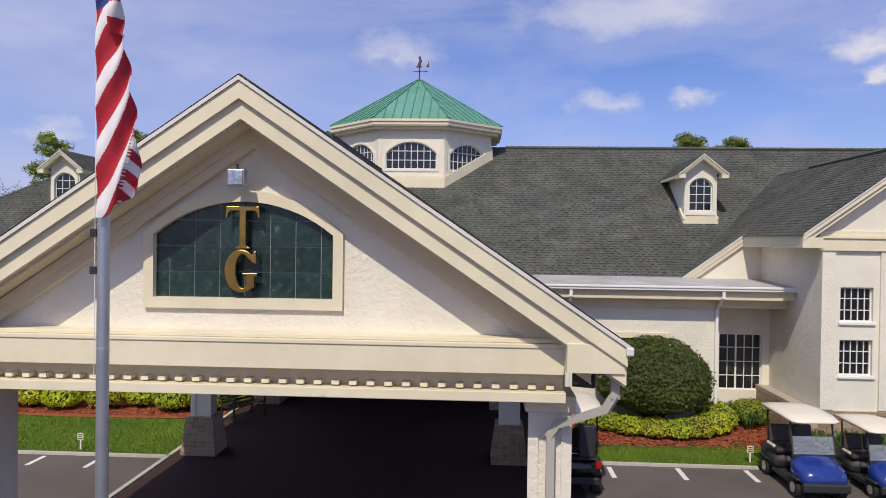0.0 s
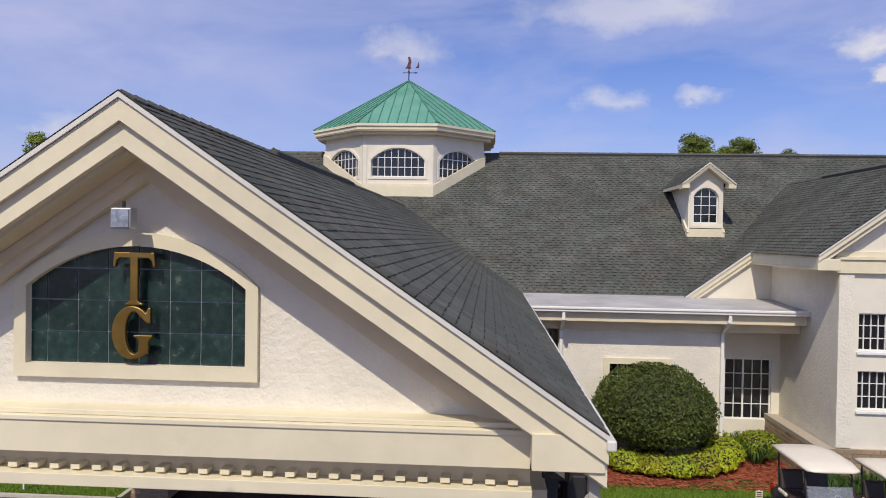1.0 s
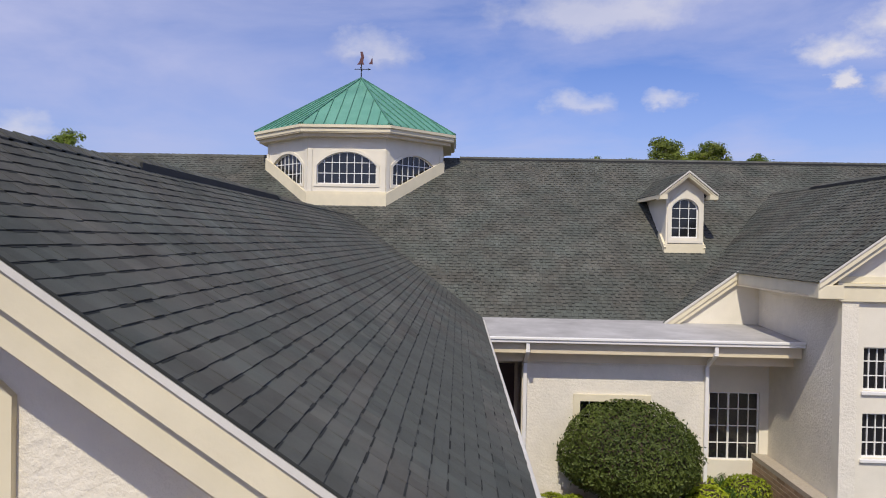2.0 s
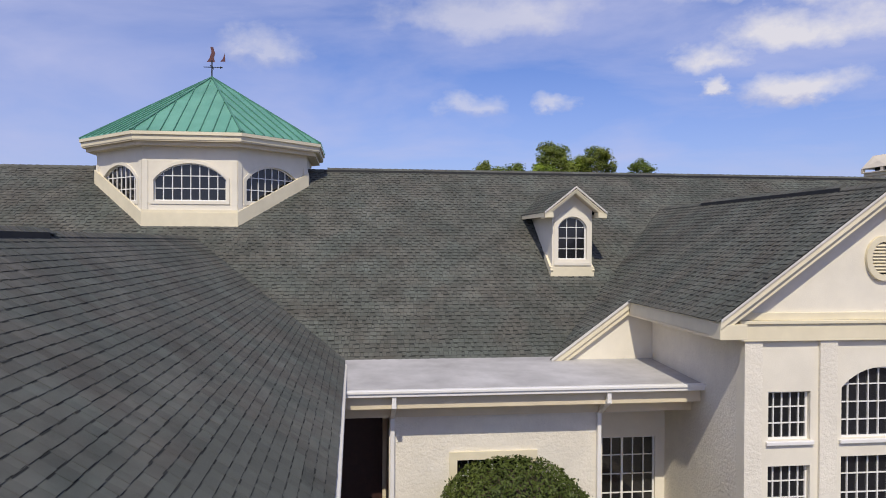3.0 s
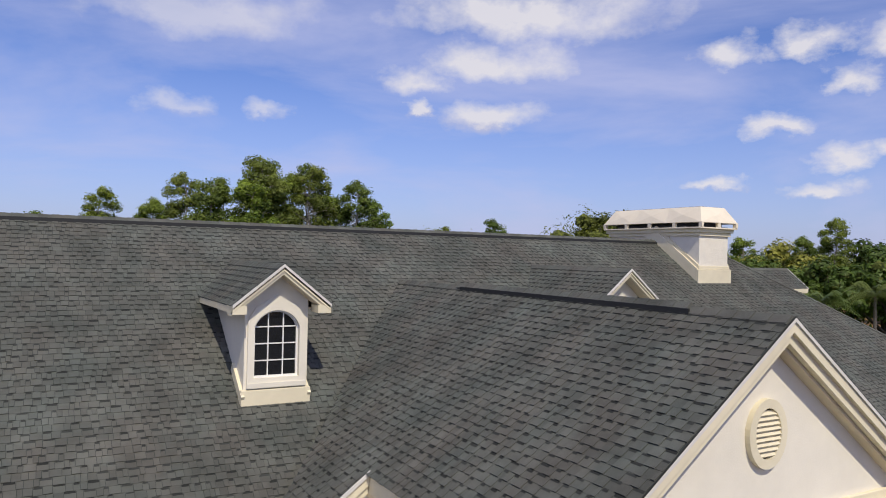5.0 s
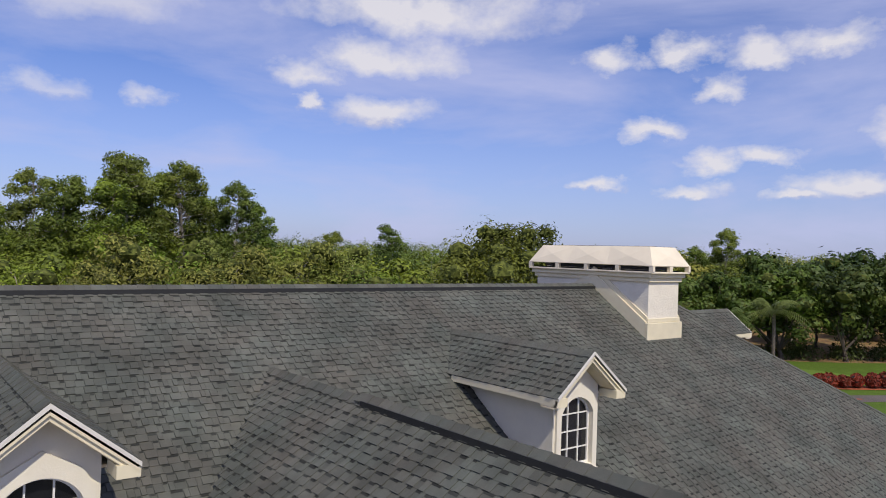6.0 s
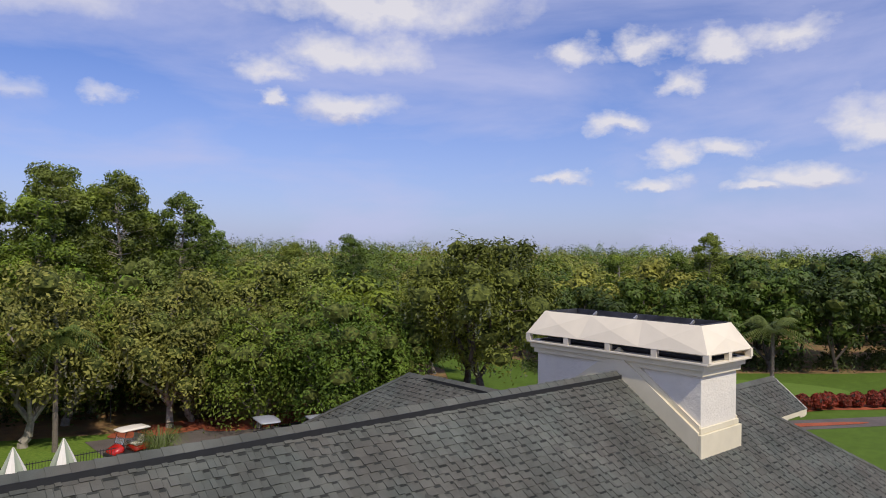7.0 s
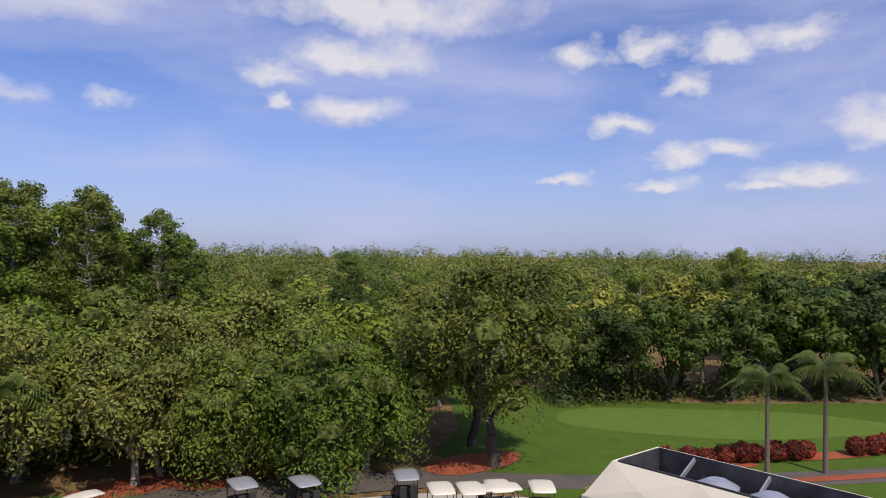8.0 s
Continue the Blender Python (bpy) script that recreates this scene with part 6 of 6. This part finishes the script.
# ---- trees ----
LEAF_OAK = leaf_mat("oak_leaf", (0.036, 0.054, 0.009), (0.27, 0.315, 0.045), 0.25)
LEAF_OLIVE = leaf_mat("olive_leaf", (0.085, 0.098, 0.022), (0.42, 0.43, 0.095), 0.28)
LEAF_BRIGHT = leaf_mat("bright_leaf", (0.050, 0.090, 0.013), (0.31, 0.40, 0.052), 0.3)
LEAF_PINE = leaf_mat("pine_needles", (0.030, 0.055, 0.010), (0.30, 0.36, 0.060), 0.25)
LEAF_DEEP = leaf_mat("deep_green_leaf", (0.014, 0.028, 0.007), (0.11, 0.165, 0.026), 0.15)
MOSS = leaf_mat("hanging_moss", (0.09, 0.085, 0.055), (0.26, 0.25, 0.17), 0.2)
# dark green of the cores added in leaf clumps as shaded gaps
INNER = mat("inner_foliage", [(0.35, (0.028, 0.038, 0.010)), (0.65, (0.135, 0.155, 0.038))], 2.6, 0.95, bump=0.9, bscale=9, spec=0.1)
LEAF_PALM = leaf_mat("palm_leaf", (0.05, 0.085, 0.02), (0.24, 0.30, 0.08), 0.3)


def limb(bm, p, q, r0, r1, rnd, steps=4, bend=0.12, sides=7):
    """A crooked tapering limb; returns its end."""
    p, q = Vector(p), Vector(q)
    L = (q - p).length
    prev = p
    for i in range(1, steps + 1):
        t = i / steps
        c = p.lerp(q, t)
        if i < steps:
            c += Vector((rnd.uniform(-1, 1), rnd.uniform(-1, 1), rnd.uniform(-.4, .4))) * L * bend * 0.5
        tube(bm, prev, c, r0 + (r1 - r0) * (i - 1) / steps, r0 + (r1 - r0) * t, sides)
        prev = c
    return prev


def tree(label, h, r, leaf, bark, seed, n_clump=60, per=70, size=0.16, bare=0.32, spread=1.0, flat=0.75, moss=0, name="tree", droop=0.0, trunk_r=None, far=False):
    """A tree: tapered trunk, forking limbs, and a crown of leaf clumps with gaps. h: height; r: crown radius; bare: height of the clear trunk as a share."""
    rnd = random.Random(seed)
    t = thing(name, label, name if name != "tree" else "tree", group="trees")
    bm = bmesh.new()
    tr = trunk_r or 0.018 * h + 0.06
    fork = limb(bm, (0, 0, -0.1), (rnd.uniform(-.3, .3), rnd.uniform(-.3, .3), h * bare), tr * 1.25, tr * 0.8, rnd)
    part("trunk", bm, bark, t)
    bm = bmesh.new()
    tips = []
    nl = 6
    for i in range(nl):
        a = 6.283 * i / nl + rnd.uniform(-.4, .4)
        d = r * rnd.uniform(0.45, 0.75) * spread
        e = Vector((fork.x + d * math.cos(a), fork.y + d * math.sin(a), h * rnd.uniform(0.55, 0.78)))
        if i == 0:
            e = Vector((fork.x, fork.y, h * 0.85))
        end = limb(bm, fork, e, tr * 0.55, tr * 0.18, rnd, 2 if far else 4, 0.25, 4 if far else 7)
        tips.append(end)
        for k in range(3):
            b = fork.lerp(end, rnd.uniform(0.5, 0.95))
            f = b + Vector((rnd.uniform(-1, 1) * r * .45, rnd.uniform(-1, 1) * r * .45, rnd.uniform(0.02, .22) * h))
            tips.append(limb(bm, b, f, tr * 0.2, tr * 0.06, rnd, 1 if far else 3, 0.3, 3 if far else 5))
    tagged(part("limb", bm, bark, t), kind="stuff")
    pts, nor, mp, mn = [], [], [], []
    core = bmesh.new()
    zc = h * (bare + 1) / 2
    for c in range(n_clump):
        if c < len(tips):
            ctr = tips[c]
        else:
            v = Vector((rnd.gauss(0, 1), rnd.gauss(0, 1), rnd.gauss(0.25, 1))).normalized() * rnd.uniform(0.62, 1.0)
            ctr = Vector((v.x * r * 0.85, v.y * r * 0.85, zc + v.z * h * (1 - bare) * 0.44))
        cr = r * rnd.uniform(0.17, 0.33)
        g = bmesh.ops.create_icosphere(core, subdivisions=1, radius=cr * 0.56, matrix=Matrix.Translation(ctr) @ Matrix.Diagonal((1, 1, flat, 1)))
        for w in g["verts"]:
            w.co += (w.co - ctr) * 0.55 * noise.noise(w.co * 1.1)
        for i in range(int(per * rnd.uniform(0.6, 1.3))):
            v = Vector((rnd.gauss(0, 1), rnd.gauss(0, 1), rnd.gauss(0.35, 1))).normalized()
            k = rnd.uniform(0.80, 1.04) if rnd.random() < 0.9 else rnd.uniform(1.05, 1.5)
            k *= 1 + 0.3 * noise.noise(v * 2.4 + ctr)
            p = ctr + Vector((v.x * cr * k, v.y * cr * k, v.z * cr * k * flat - droop * rnd.random() ** 2 * cr * 3))
            pts.append(p)
            nor.append(v + Vector((0, 0, 0.35)))
        if rnd.random() < moss:
            for i in range(9):
                b = ctr + Vector((rnd.uniform(-cr, cr), rnd.uniform(-cr, cr), -cr * 0.3))
                for j in range(7):
                    mp.append(b + Vector((rnd.uniform(-.06, .06), rnd.uniform(-.06, .06), -j * 0.16)))
                    mn.append(Vector((rnd.uniform(-1, 1), rnd.uniform(-1, 1), 0.1)))
    vs, fs = leaf_cloud(pts, nor, size, rnd, 0.4 if far else 0.5, far)
    raw("crown", vs, fs, leaf, t)
    tagged(part("inner_foliage", core, INNER, t, "dark solid cores standing in for shade inside the crown"), kind="stuff")
    if mp:
        vs, fs = leaf_cloud(mp, mn, 0.12, rnd, 0.4)
        tagged(raw("moss", vs, fs, MOSS, t, "strands of grey hanging moss"), kind="stuff")
    return t


def pine(label, h, seed):
    rnd = random.Random(seed)
    t = thing("pine_tree", label, "tree", group="pines")
    bm = bmesh.new()
    limb(bm, (0, 0, -0.1), (rnd.uniform(-.5, .5), rnd.uniform(-.5, .5), h * 0.97), 0.24, 0.05, rnd, 7, 0.03)
    part("trunk", bm, BARK, t)
    bm = bmesh.new()
    pts, nor = [], []
    for i in range(54):
        z = h * rnd.uniform(0.44, 1.0)
        a = rnd.uniform(0, 6.283)
        L = (1.05 - z / h) * h * 0.32 * rnd.uniform(0.5, 1.15) + 0.8
        e = Vector((L * math.cos(a), L * math.sin(a), z + L * rnd.uniform(0.0, .35)))
        limb(bm, (0, 0, z - 0.2), e, 0.05, 0.02, rnd, 2, 0.1)
        for c in range(3):
            ctr = Vector((0, 0, z)).lerp(e, rnd.uniform(0.45, 1.0)) + Vector((rnd.uniform(-.4, .4), rnd.uniform(-.4, .4), rnd.uniform(-.1, .4))) if c else e
            cr = rnd.uniform(0.5, 0.95)
            for j in range(64):
                v = Vector((rnd.gauss(0, 1), rnd.gauss(0, 1), rnd.gauss(0.2, .7))).normalized()
                pts.append(ctr + v * cr * rnd.uniform(0.6, 1.0))
                nor.append(v + Vector((0, 0, 0.4)))
    tagged(part("limb", bm, BARK, t), kind="stuff")
    vs, fs = leaf_cloud(pts, nor, 0.16, rnd, 0.5, True)
    raw("crown", vs, fs, LEAF_PINE, t)
    return t


def palm(at, h, seed):
    rnd = random.Random(seed)
    t = thing("palm_tree", "slender palm with a feathery crown in red mulch", "palm tree", at, "palms")
    bm = bmesh.new()
    z, pr = -0.05, 0.17
    for i in range(14):
        z2 = h * (i + 1) / 14
        tube(bm, (0, 0, z), (0, 0, z2), 0.17 - 0.004 * i, 0.15 - 0.004 * i, 10)
        z = z2
    part("trunk", bm, PALM_BARK, t)
    vs, fs = [], []
    for i in range(30):
        a = 6.283 * i * 0.382 + rnd.uniform(-.15, .15)
        up = rnd.uniform(0.05, 1.4)
        L = rnd.uniform(2.3, 3.3)
        prev = None
        o = Vector((math.cos(a), math.sin(a), 0))
        side = o.cross(Vector((0, 0, 1)))
        for j in range(22):
            s = j / 21
            p = Vector((0, 0, h)) + o * L * s * math.cos(up * 0.8) + Vector((0, 0, L * (math.sin(up) * s - 0.78 * s * s)))
            w = 0.75 * math.sin(math.pi * min(1, s * 0.9 + 0.12)) + 0.03
            for sg in (-1, 1):
                k = len(vs)
                tip = p + side * sg * w * 0.9 + o * 0.18 + Vector((0, 0, -w * 0.55))
                vs += [p, p + o * 0.075, tip]
                fs.append((k, k + 1, k + 2))
            if prev is not None:
                k = len(vs)
                vs += [prev - side * 0.015, prev + side * 0.015, p + side * 0.015, p - side * 0.015]
                fs.append((k, k + 1, k + 2, k + 3))
            prev = p
    raw("frond", vs, fs, LEAF_PALM, t, "arching feathery palm fronds")
    return t


# kinds of trees, each built once
K = [
    tree("spreading moss-hung oak with olive green leaves by the cart yard", 14.8, 5.6, LEAF_OAK, BARK_DARK, 1, 62, 240, 0.17, 0.20, moss=0.8, droop=0.2),
    tree("grey-barked tree with thin olive foliage at the edge of the woods", 9.6, 4.4, LEAF_OLIVE, BARK, 2, 52, 220, 0.15, 0.14, moss=0.5, droop=0.25),
    tree("drooping fresh green willow-like tree behind the cart yard", 9.3, 4.6, LEAF_BRIGHT, BARK, 3, 60, 240, 0.15, 0.10, droop=0.7),
    tree("dense dark green tree at the edge of the fairway", 10.6, 5.0, LEAF_DEEP, BARK_DARK, 4, 36, 140, 0.26, 0.10, far=True),
    tree("round leafy tree of the woods in mid green", 10.0, 4.8, LEAF_OAK, BARK, 5, 32, 120, 0.27, 0.16, far=True),
    tree("tall green tree of the woods with an uneven crown", 10.8, 4.4, LEAF_OLIVE, BARK_DARK, 6, 32, 120, 0.26, 0.22, far=True),
    tree("fresh green tree of the woods with a broad crown", 9.4, 5.2, LEAF_BRIGHT, BARK, 7, 32, 120, 0.27, 0.14, far=True),
]
P = [pine("tall slender pine with an open crown", 19.0, 11), pine("tall pine with a thin trunk and tufted crown", 17.0, 12)]
place = {0: [], 1: [], 2: [], 3: [], 4: [], 5: [], 6: []}
rt = random.Random(77)
# the nearest trees, one by one: kind, x, y, scale, turn
for k, x, y, s, a in [(0, 44.9, 57.3, 0.98, 20), (0, 47.2, 61.6, 0.88, 150), (2, 34.6, 60.2, 0.92, 0), (2, 38.6, 61.8, 0.88, 200), (2, 31.5, 64.0, 0.8, 90), (1, 27.1, 67.4, 0.95, 30), (1, 28.8, 68.2, 0.9, 140), (1, 22.2, 72.2, 1.0, 260),
                      (1, 19.0, 68.0, 1.05, 310), (1, 33.5, 69.5, 1.0, 10), (2, 14.5, 68.5, 1.0, 40), (1, 38.0, 68.0, 1.0, 90), (4, 42.5, 68.0, 1.0, 50), (1, 47.5, 69.0, .8, 70), (2, 24.5, 75.0, 1.1, 120), (4, 17, 77, 1.0, 20), (1, 30.0, 76.0, 1.1, 200), (4, 36.5, 75.5, 1.05, 33),
                      (3, 66.5, 65.0, 0.85, 0), (3, 71.0, 61.8, 0.88, 70), (3, 75.5, 58.0, 0.92, 140), (3, 80.5, 53.5, 1.0, 210), (3, 86.0, 49.5, 1.0, 280), (3, 92.0, 46.0, 1.05, 30), (5, 70.0, 68.0, 0.95, 60), (5, 77.0, 64.0, 1.0, 190), (3, 99.0, 43.0, 1.05, 110), (3, 107, 40, 1.05, 15), (3, 84, 57, 1.1, 75), (3, 94, 52, 1.1, 170),
                      (1, 53.5, 72.5, 0.75, 100), (4, 51.0, 76.0, .9, 10)]:
    place[k].append((x, y, s, a))
for i in range(270):
    az, d = radians(rt.uniform(-4, 84)), 58 + 90 * rt.random() ** 0.9
    x, y = 14 + d * math.sin(az), 26 + d * math.cos(az)
    edge = 78 if x < 50 else 66 + (x - 60) * -0.62 + 8
    if y < edge or (52 < x < 68 and y < 92):
        continue
    place[rt.choice((3, 3, 4, 4, 5, 5, 6))].append((x, y, rt.uniform(0.66, 0.94) * (1.2 if rt.random() < 0.06 else 1.0), rt.uniform(0, 360)))
for k, spots in place.items():
    first = True
    for x, y, s, a in spots:
        z = 0.0
        m = pose(x, y, z - 0.05, 0, 0, a)
        if first:
            K[k].matrix_basis = m
            o = K[k]
            first = False
        else:
            o = copy_thing(K[k], m)
        o.scale = (s, s, s * rt.uniform(0.94, 1.06))
first = [True, True]
for i, (x, y, s) in enumerate([(23.5, 82, .98), (26.3, 84, 1.02), (28.5, 82.5, .95), (31.5, 85, .92), (33.8, 83, .90), (20.5, 85, 0.9), (36.2, 84, 0.8), (19.0, 83, 0.96), (24.8, 87, 1.0), (22.0, 80, 0.94), (17.5, 88, 0.9), (14.0, 84, 0.82), (30.0, 88, 1.0), (78.5, 62.5, .72), (81.5, 60.5, .76), (73, 66, .70), (52, 84, 0.72), (48, 90, .75), (10, 90, .8), (-2, 80, .8), (-30, 60, .8), (-33, 66, .85), (-38, 62, .8), (4, 84, .72)]):
    m = pose(x, y, -0.05, 0, 0, i * 67)
    j = i % 2
    if first[j]:
        P[j].matrix_basis = m
        o, first[j] = P[j], False
    else:
        o = copy_thing(P[j], m)
    o.scale = (s * 0.98, s * 0.98, s * 0.91)
palm((56.1, 45.8, 0), 5.6, 1)
palm((59.3, 43.8, 0), 6.3, 2)
palm((20.2, 66.0, 0), 6.2, 3)
palm((16.6, 68.5, 0), 5.6, 4)

# far woods to the horizon: crowns of small leaf clumps, too many to count
rw = random.Random(9)
for mat_, seed, n in ((LEAF_OAK, 1, 620), (LEAF_OLIVE, 2, 420), (LEAF_DEEP, 3, 460), (LEAF_BRIGHT, 4, 260)):
    pts, nor = [], []
    vs, fs = [], []
    for i in range(n):
        az, d = radians(rw.uniform(-75, 100)), 132 + 420 * rw.random() ** 1.6
        if az < radians(-8) and d < 150:
            d += 60
        cx, cy = 14 + d * math.sin(az), 26 + d * math.cos(az)
        h = rw.uniform(6.6, 10.4) + 0.018 * (d - 130) + max(0.0, 4.0 * (1 - az / radians(48))) * min(1.0, (d - 130) / 90) + (rw.uniform(0.8, 2.6) if rw.random() < 0.12 else 0)
        r = rw.uniform(3.4, 6.0)
        pts, nor = [], []
        m = 330 if d < 230 else 210
        for j in range(m):
            v = Vector((rw.gauss(0, 1), rw.gauss(0, 1), abs(rw.gauss(0, 1)))).normalized()
            k = 1 + 0.35 * noise.noise(v * 2.6 + Vector((i * 3.7, seed, 0)))
            pts.append(Vector((cx + v.x * r * k, cy + v.y * r * k, h * 0.35 + v.z * h * 0.65 * k * rw.uniform(0.85, 1.03))))
            nor.append(v)
        a, b = leaf_cloud(pts, nor, 0.38 if d < 230 else 0.52, rw, 0.35, True)
        k = len(vs)
        vs += a
        fs += [tuple(q + k for q in f) for f in b]
    tagged(raw("far_woods", vs, fs, mat_), "distant green woods reaching to the horizon", "woods", kind="stuff")
# undergrowth along the edge of the woods
vs, fs = [], []
for i in range(240):
    t = rw.random()
    if i % 3 == 0:
        cx, cy = 62 + 40 * t, 66.5 - 26 * t + rw.uniform(0, 5)
    elif i % 3 == 1:
        cx, cy = rw.uniform(10, 52), rw.uniform(74, 84)
    else:
        cx, cy = rw.uniform(52, 66), rw.uniform(78, 96)
    r, h = rw.uniform(0.8, 2.0), rw.uniform(0.8, 2.6)
    pts, nor = [], []
    for j in range(150):
        v = Vector((rw.gauss(0, 1), rw.gauss(0, 1), abs(rw.gauss(0, 1)))).normalized()
        pts.append(Vector((cx + v.x * r, cy + v.y * r, v.z * h * rw.uniform(0.5, 1))))
        nor.append(v)
    a, b = leaf_cloud(pts, nor, 0.17, rw, 0.8)
    k = len(vs)
    vs += a
    fs += [tuple(q + k for q in f) for f in b]
tagged(raw("undergrowth", vs, fs, leaf_mat("undergrowth_leaf", (0.02, 0.035, 0.01), (0.13, 0.15, 0.04), 0.25)), "tangled green and brown undergrowth below the trees", "undergrowth", kind="stuff")

# red shrubs by the fairway path
for i in range(21):
    f = i / 20
    x, y = 53.0 + 22 * f, 50.3 - 11.2 * f
    if abs(x - 63.6) < 1.2:
        continue
    shrub("red_shrub", (x + rw.uniform(-.2, .2), y + rw.uniform(-.2, .2), 0.0), rw.uniform(.55, .75), rw.uniform(.55, .7), rw.uniform(1.0, 1.35), LEAF_RED, 460, 0.15, "dark red leafy shrub beside the fairway path", "shrub", "red shrubs", seed=200 + i)
for i in range(5):
    shrub("yard_shrub", (44.6 + i * 0.9, 49.5 - i * 0.5, 0.0), .65, .6, .8, LEAF_YELLOW, 500, 0.08, "low yellow-green shrub beside the cart path", "shrub", "yard shrubs", seed=230 + i)
fern = grass_clump((24.3, 61.2, -0.02), 1.3, 1.5, 260, 240)
fern.data.materials[0] = LEAF_PALM
tagged(fern, "feathery arching green shrub beside the red cart", "ornamental grass")

# pool fence and closed umbrellas
fence = thing("fence", "black iron picket fence beside the lawn", "fence", (0, 0, 0))
for i in range(62):
    x = 13.5 + i * 0.135
    part("picket", tube(bmesh.new(), (x, 60.3 + (x - 17.3) * 0.08, 0), (x, 60.3 + (x - 17.3) * 0.08, 1.15), 0.012, n=5), BLACK_METAL, fence)
bm = bmesh.new()
for z in (0.12, 1.05):
    sweep(bm, [(13.4, 60.3 - 3.9 * 0.08, z), (21.9, 60.3 + 4.6 * 0.08, z)], 0.015, 0.02)
part("rail", bm, BLACK_METAL, fence)
UMB_W = mat("white_umbrella_cloth", two((0.72, 0.70, 0.64), 0.05), 4.0, 0.8)
UMB_G = mat("sage_umbrella_cloth", two((0.30, 0.34, 0.26), 0.08), 4.0, 0.8)


def umbrella(at):
    u = thing("patio_umbrella", "sage and white striped patio umbrella standing half closed", "umbrella", at, "patio umbrellas")
    part("pole", tube(bmesh.new(), (0, 0, 0), (0, 0, 2.5), 0.025), WHITE, u)
    for i in range(8):
        a0, a1 = i * math.pi / 4, (i + 1) * math.pi / 4
        am = (a0 + a1) / 2
        prof = [(0.03, 2.55), (0.22, 2.15), (0.5, 1.55), (0.62, 1.2)]
        vs, fs = [], []
        for r, z in prof:
            for a, k in ((a0, 1.0), (am, 0.82), (a1, 1.0)):
                vs.append((r * k * math.cos(a), r * k * math.sin(a), z))
        for j in range(3):
            for q in range(2):
                b = j * 3 + q
                fs.append((b, b + 1, b + 4, b + 3))
        o = raw("canopy_panel", vs, fs, UMB_W if i % 2 else UMB_G, u)
        md = o.modifiers.new("thickness", "SOLIDIFY")
        md.thickness = 0.006
    part("base", tube(bmesh.new(), (0, 0, 0), (0, 0, 0.08), 0.26, 0.2, 18), CONCRETE, u)


umbrella((16.7, 58.0, 0))
umbrella((18.8, 58.3, 0))
lamp = thing("path_lamp", "dark path lamp with a pale globe on a thin post", "lamp", (24.6, 71.0, 0))
part("post", tube(bmesh.new(), (0, 0, 0), (0, 0, 2.2), 0.04, n=8), BLACK_METAL, lamp)
part("globe", tube(tube(bmesh.new(), (0, 0, 2.2), (0, 0, 2.4), 0.16, 0.2, 14), (0, 0, 2.4), (0, 0, 2.55), 0.2, 0.06, 14), WHITE, lamp)

# tall bright grass at the mouth of the woods
rt = random.Random(77)
vs, fs = [], []
for i in range(5200):
    u, w = rt.random(), rt.uniform(-1, 1)
    x, y = 69.5 + 9.5 * u + 2.6 * w, 67.5 + 16 * u - 2.0 * w
    h = rt.uniform(0.7, 1.9)
    a = rt.uniform(0, 6.283)
    dx, dy = 0.05 * math.cos(a), 0.05 * math.sin(a)
    k = len(vs)
    vs += [(x - dx, y - dy, -0.06), (x + dx, y + dy, -0.06), (x + rt.uniform(-.35, .35), y + rt.uniform(-.35, .35), h)]
    fs.append((k, k + 1, k + 2))
tagged(raw("tall_grass", vs, fs, leaf_mat("tall_grass_blade", (0.11, 0.15, 0.03), (0.30, 0.34, 0.09), 0.25)), "tall bright yellow-green grass at the edge of the woods", "grass", kind="stuff")
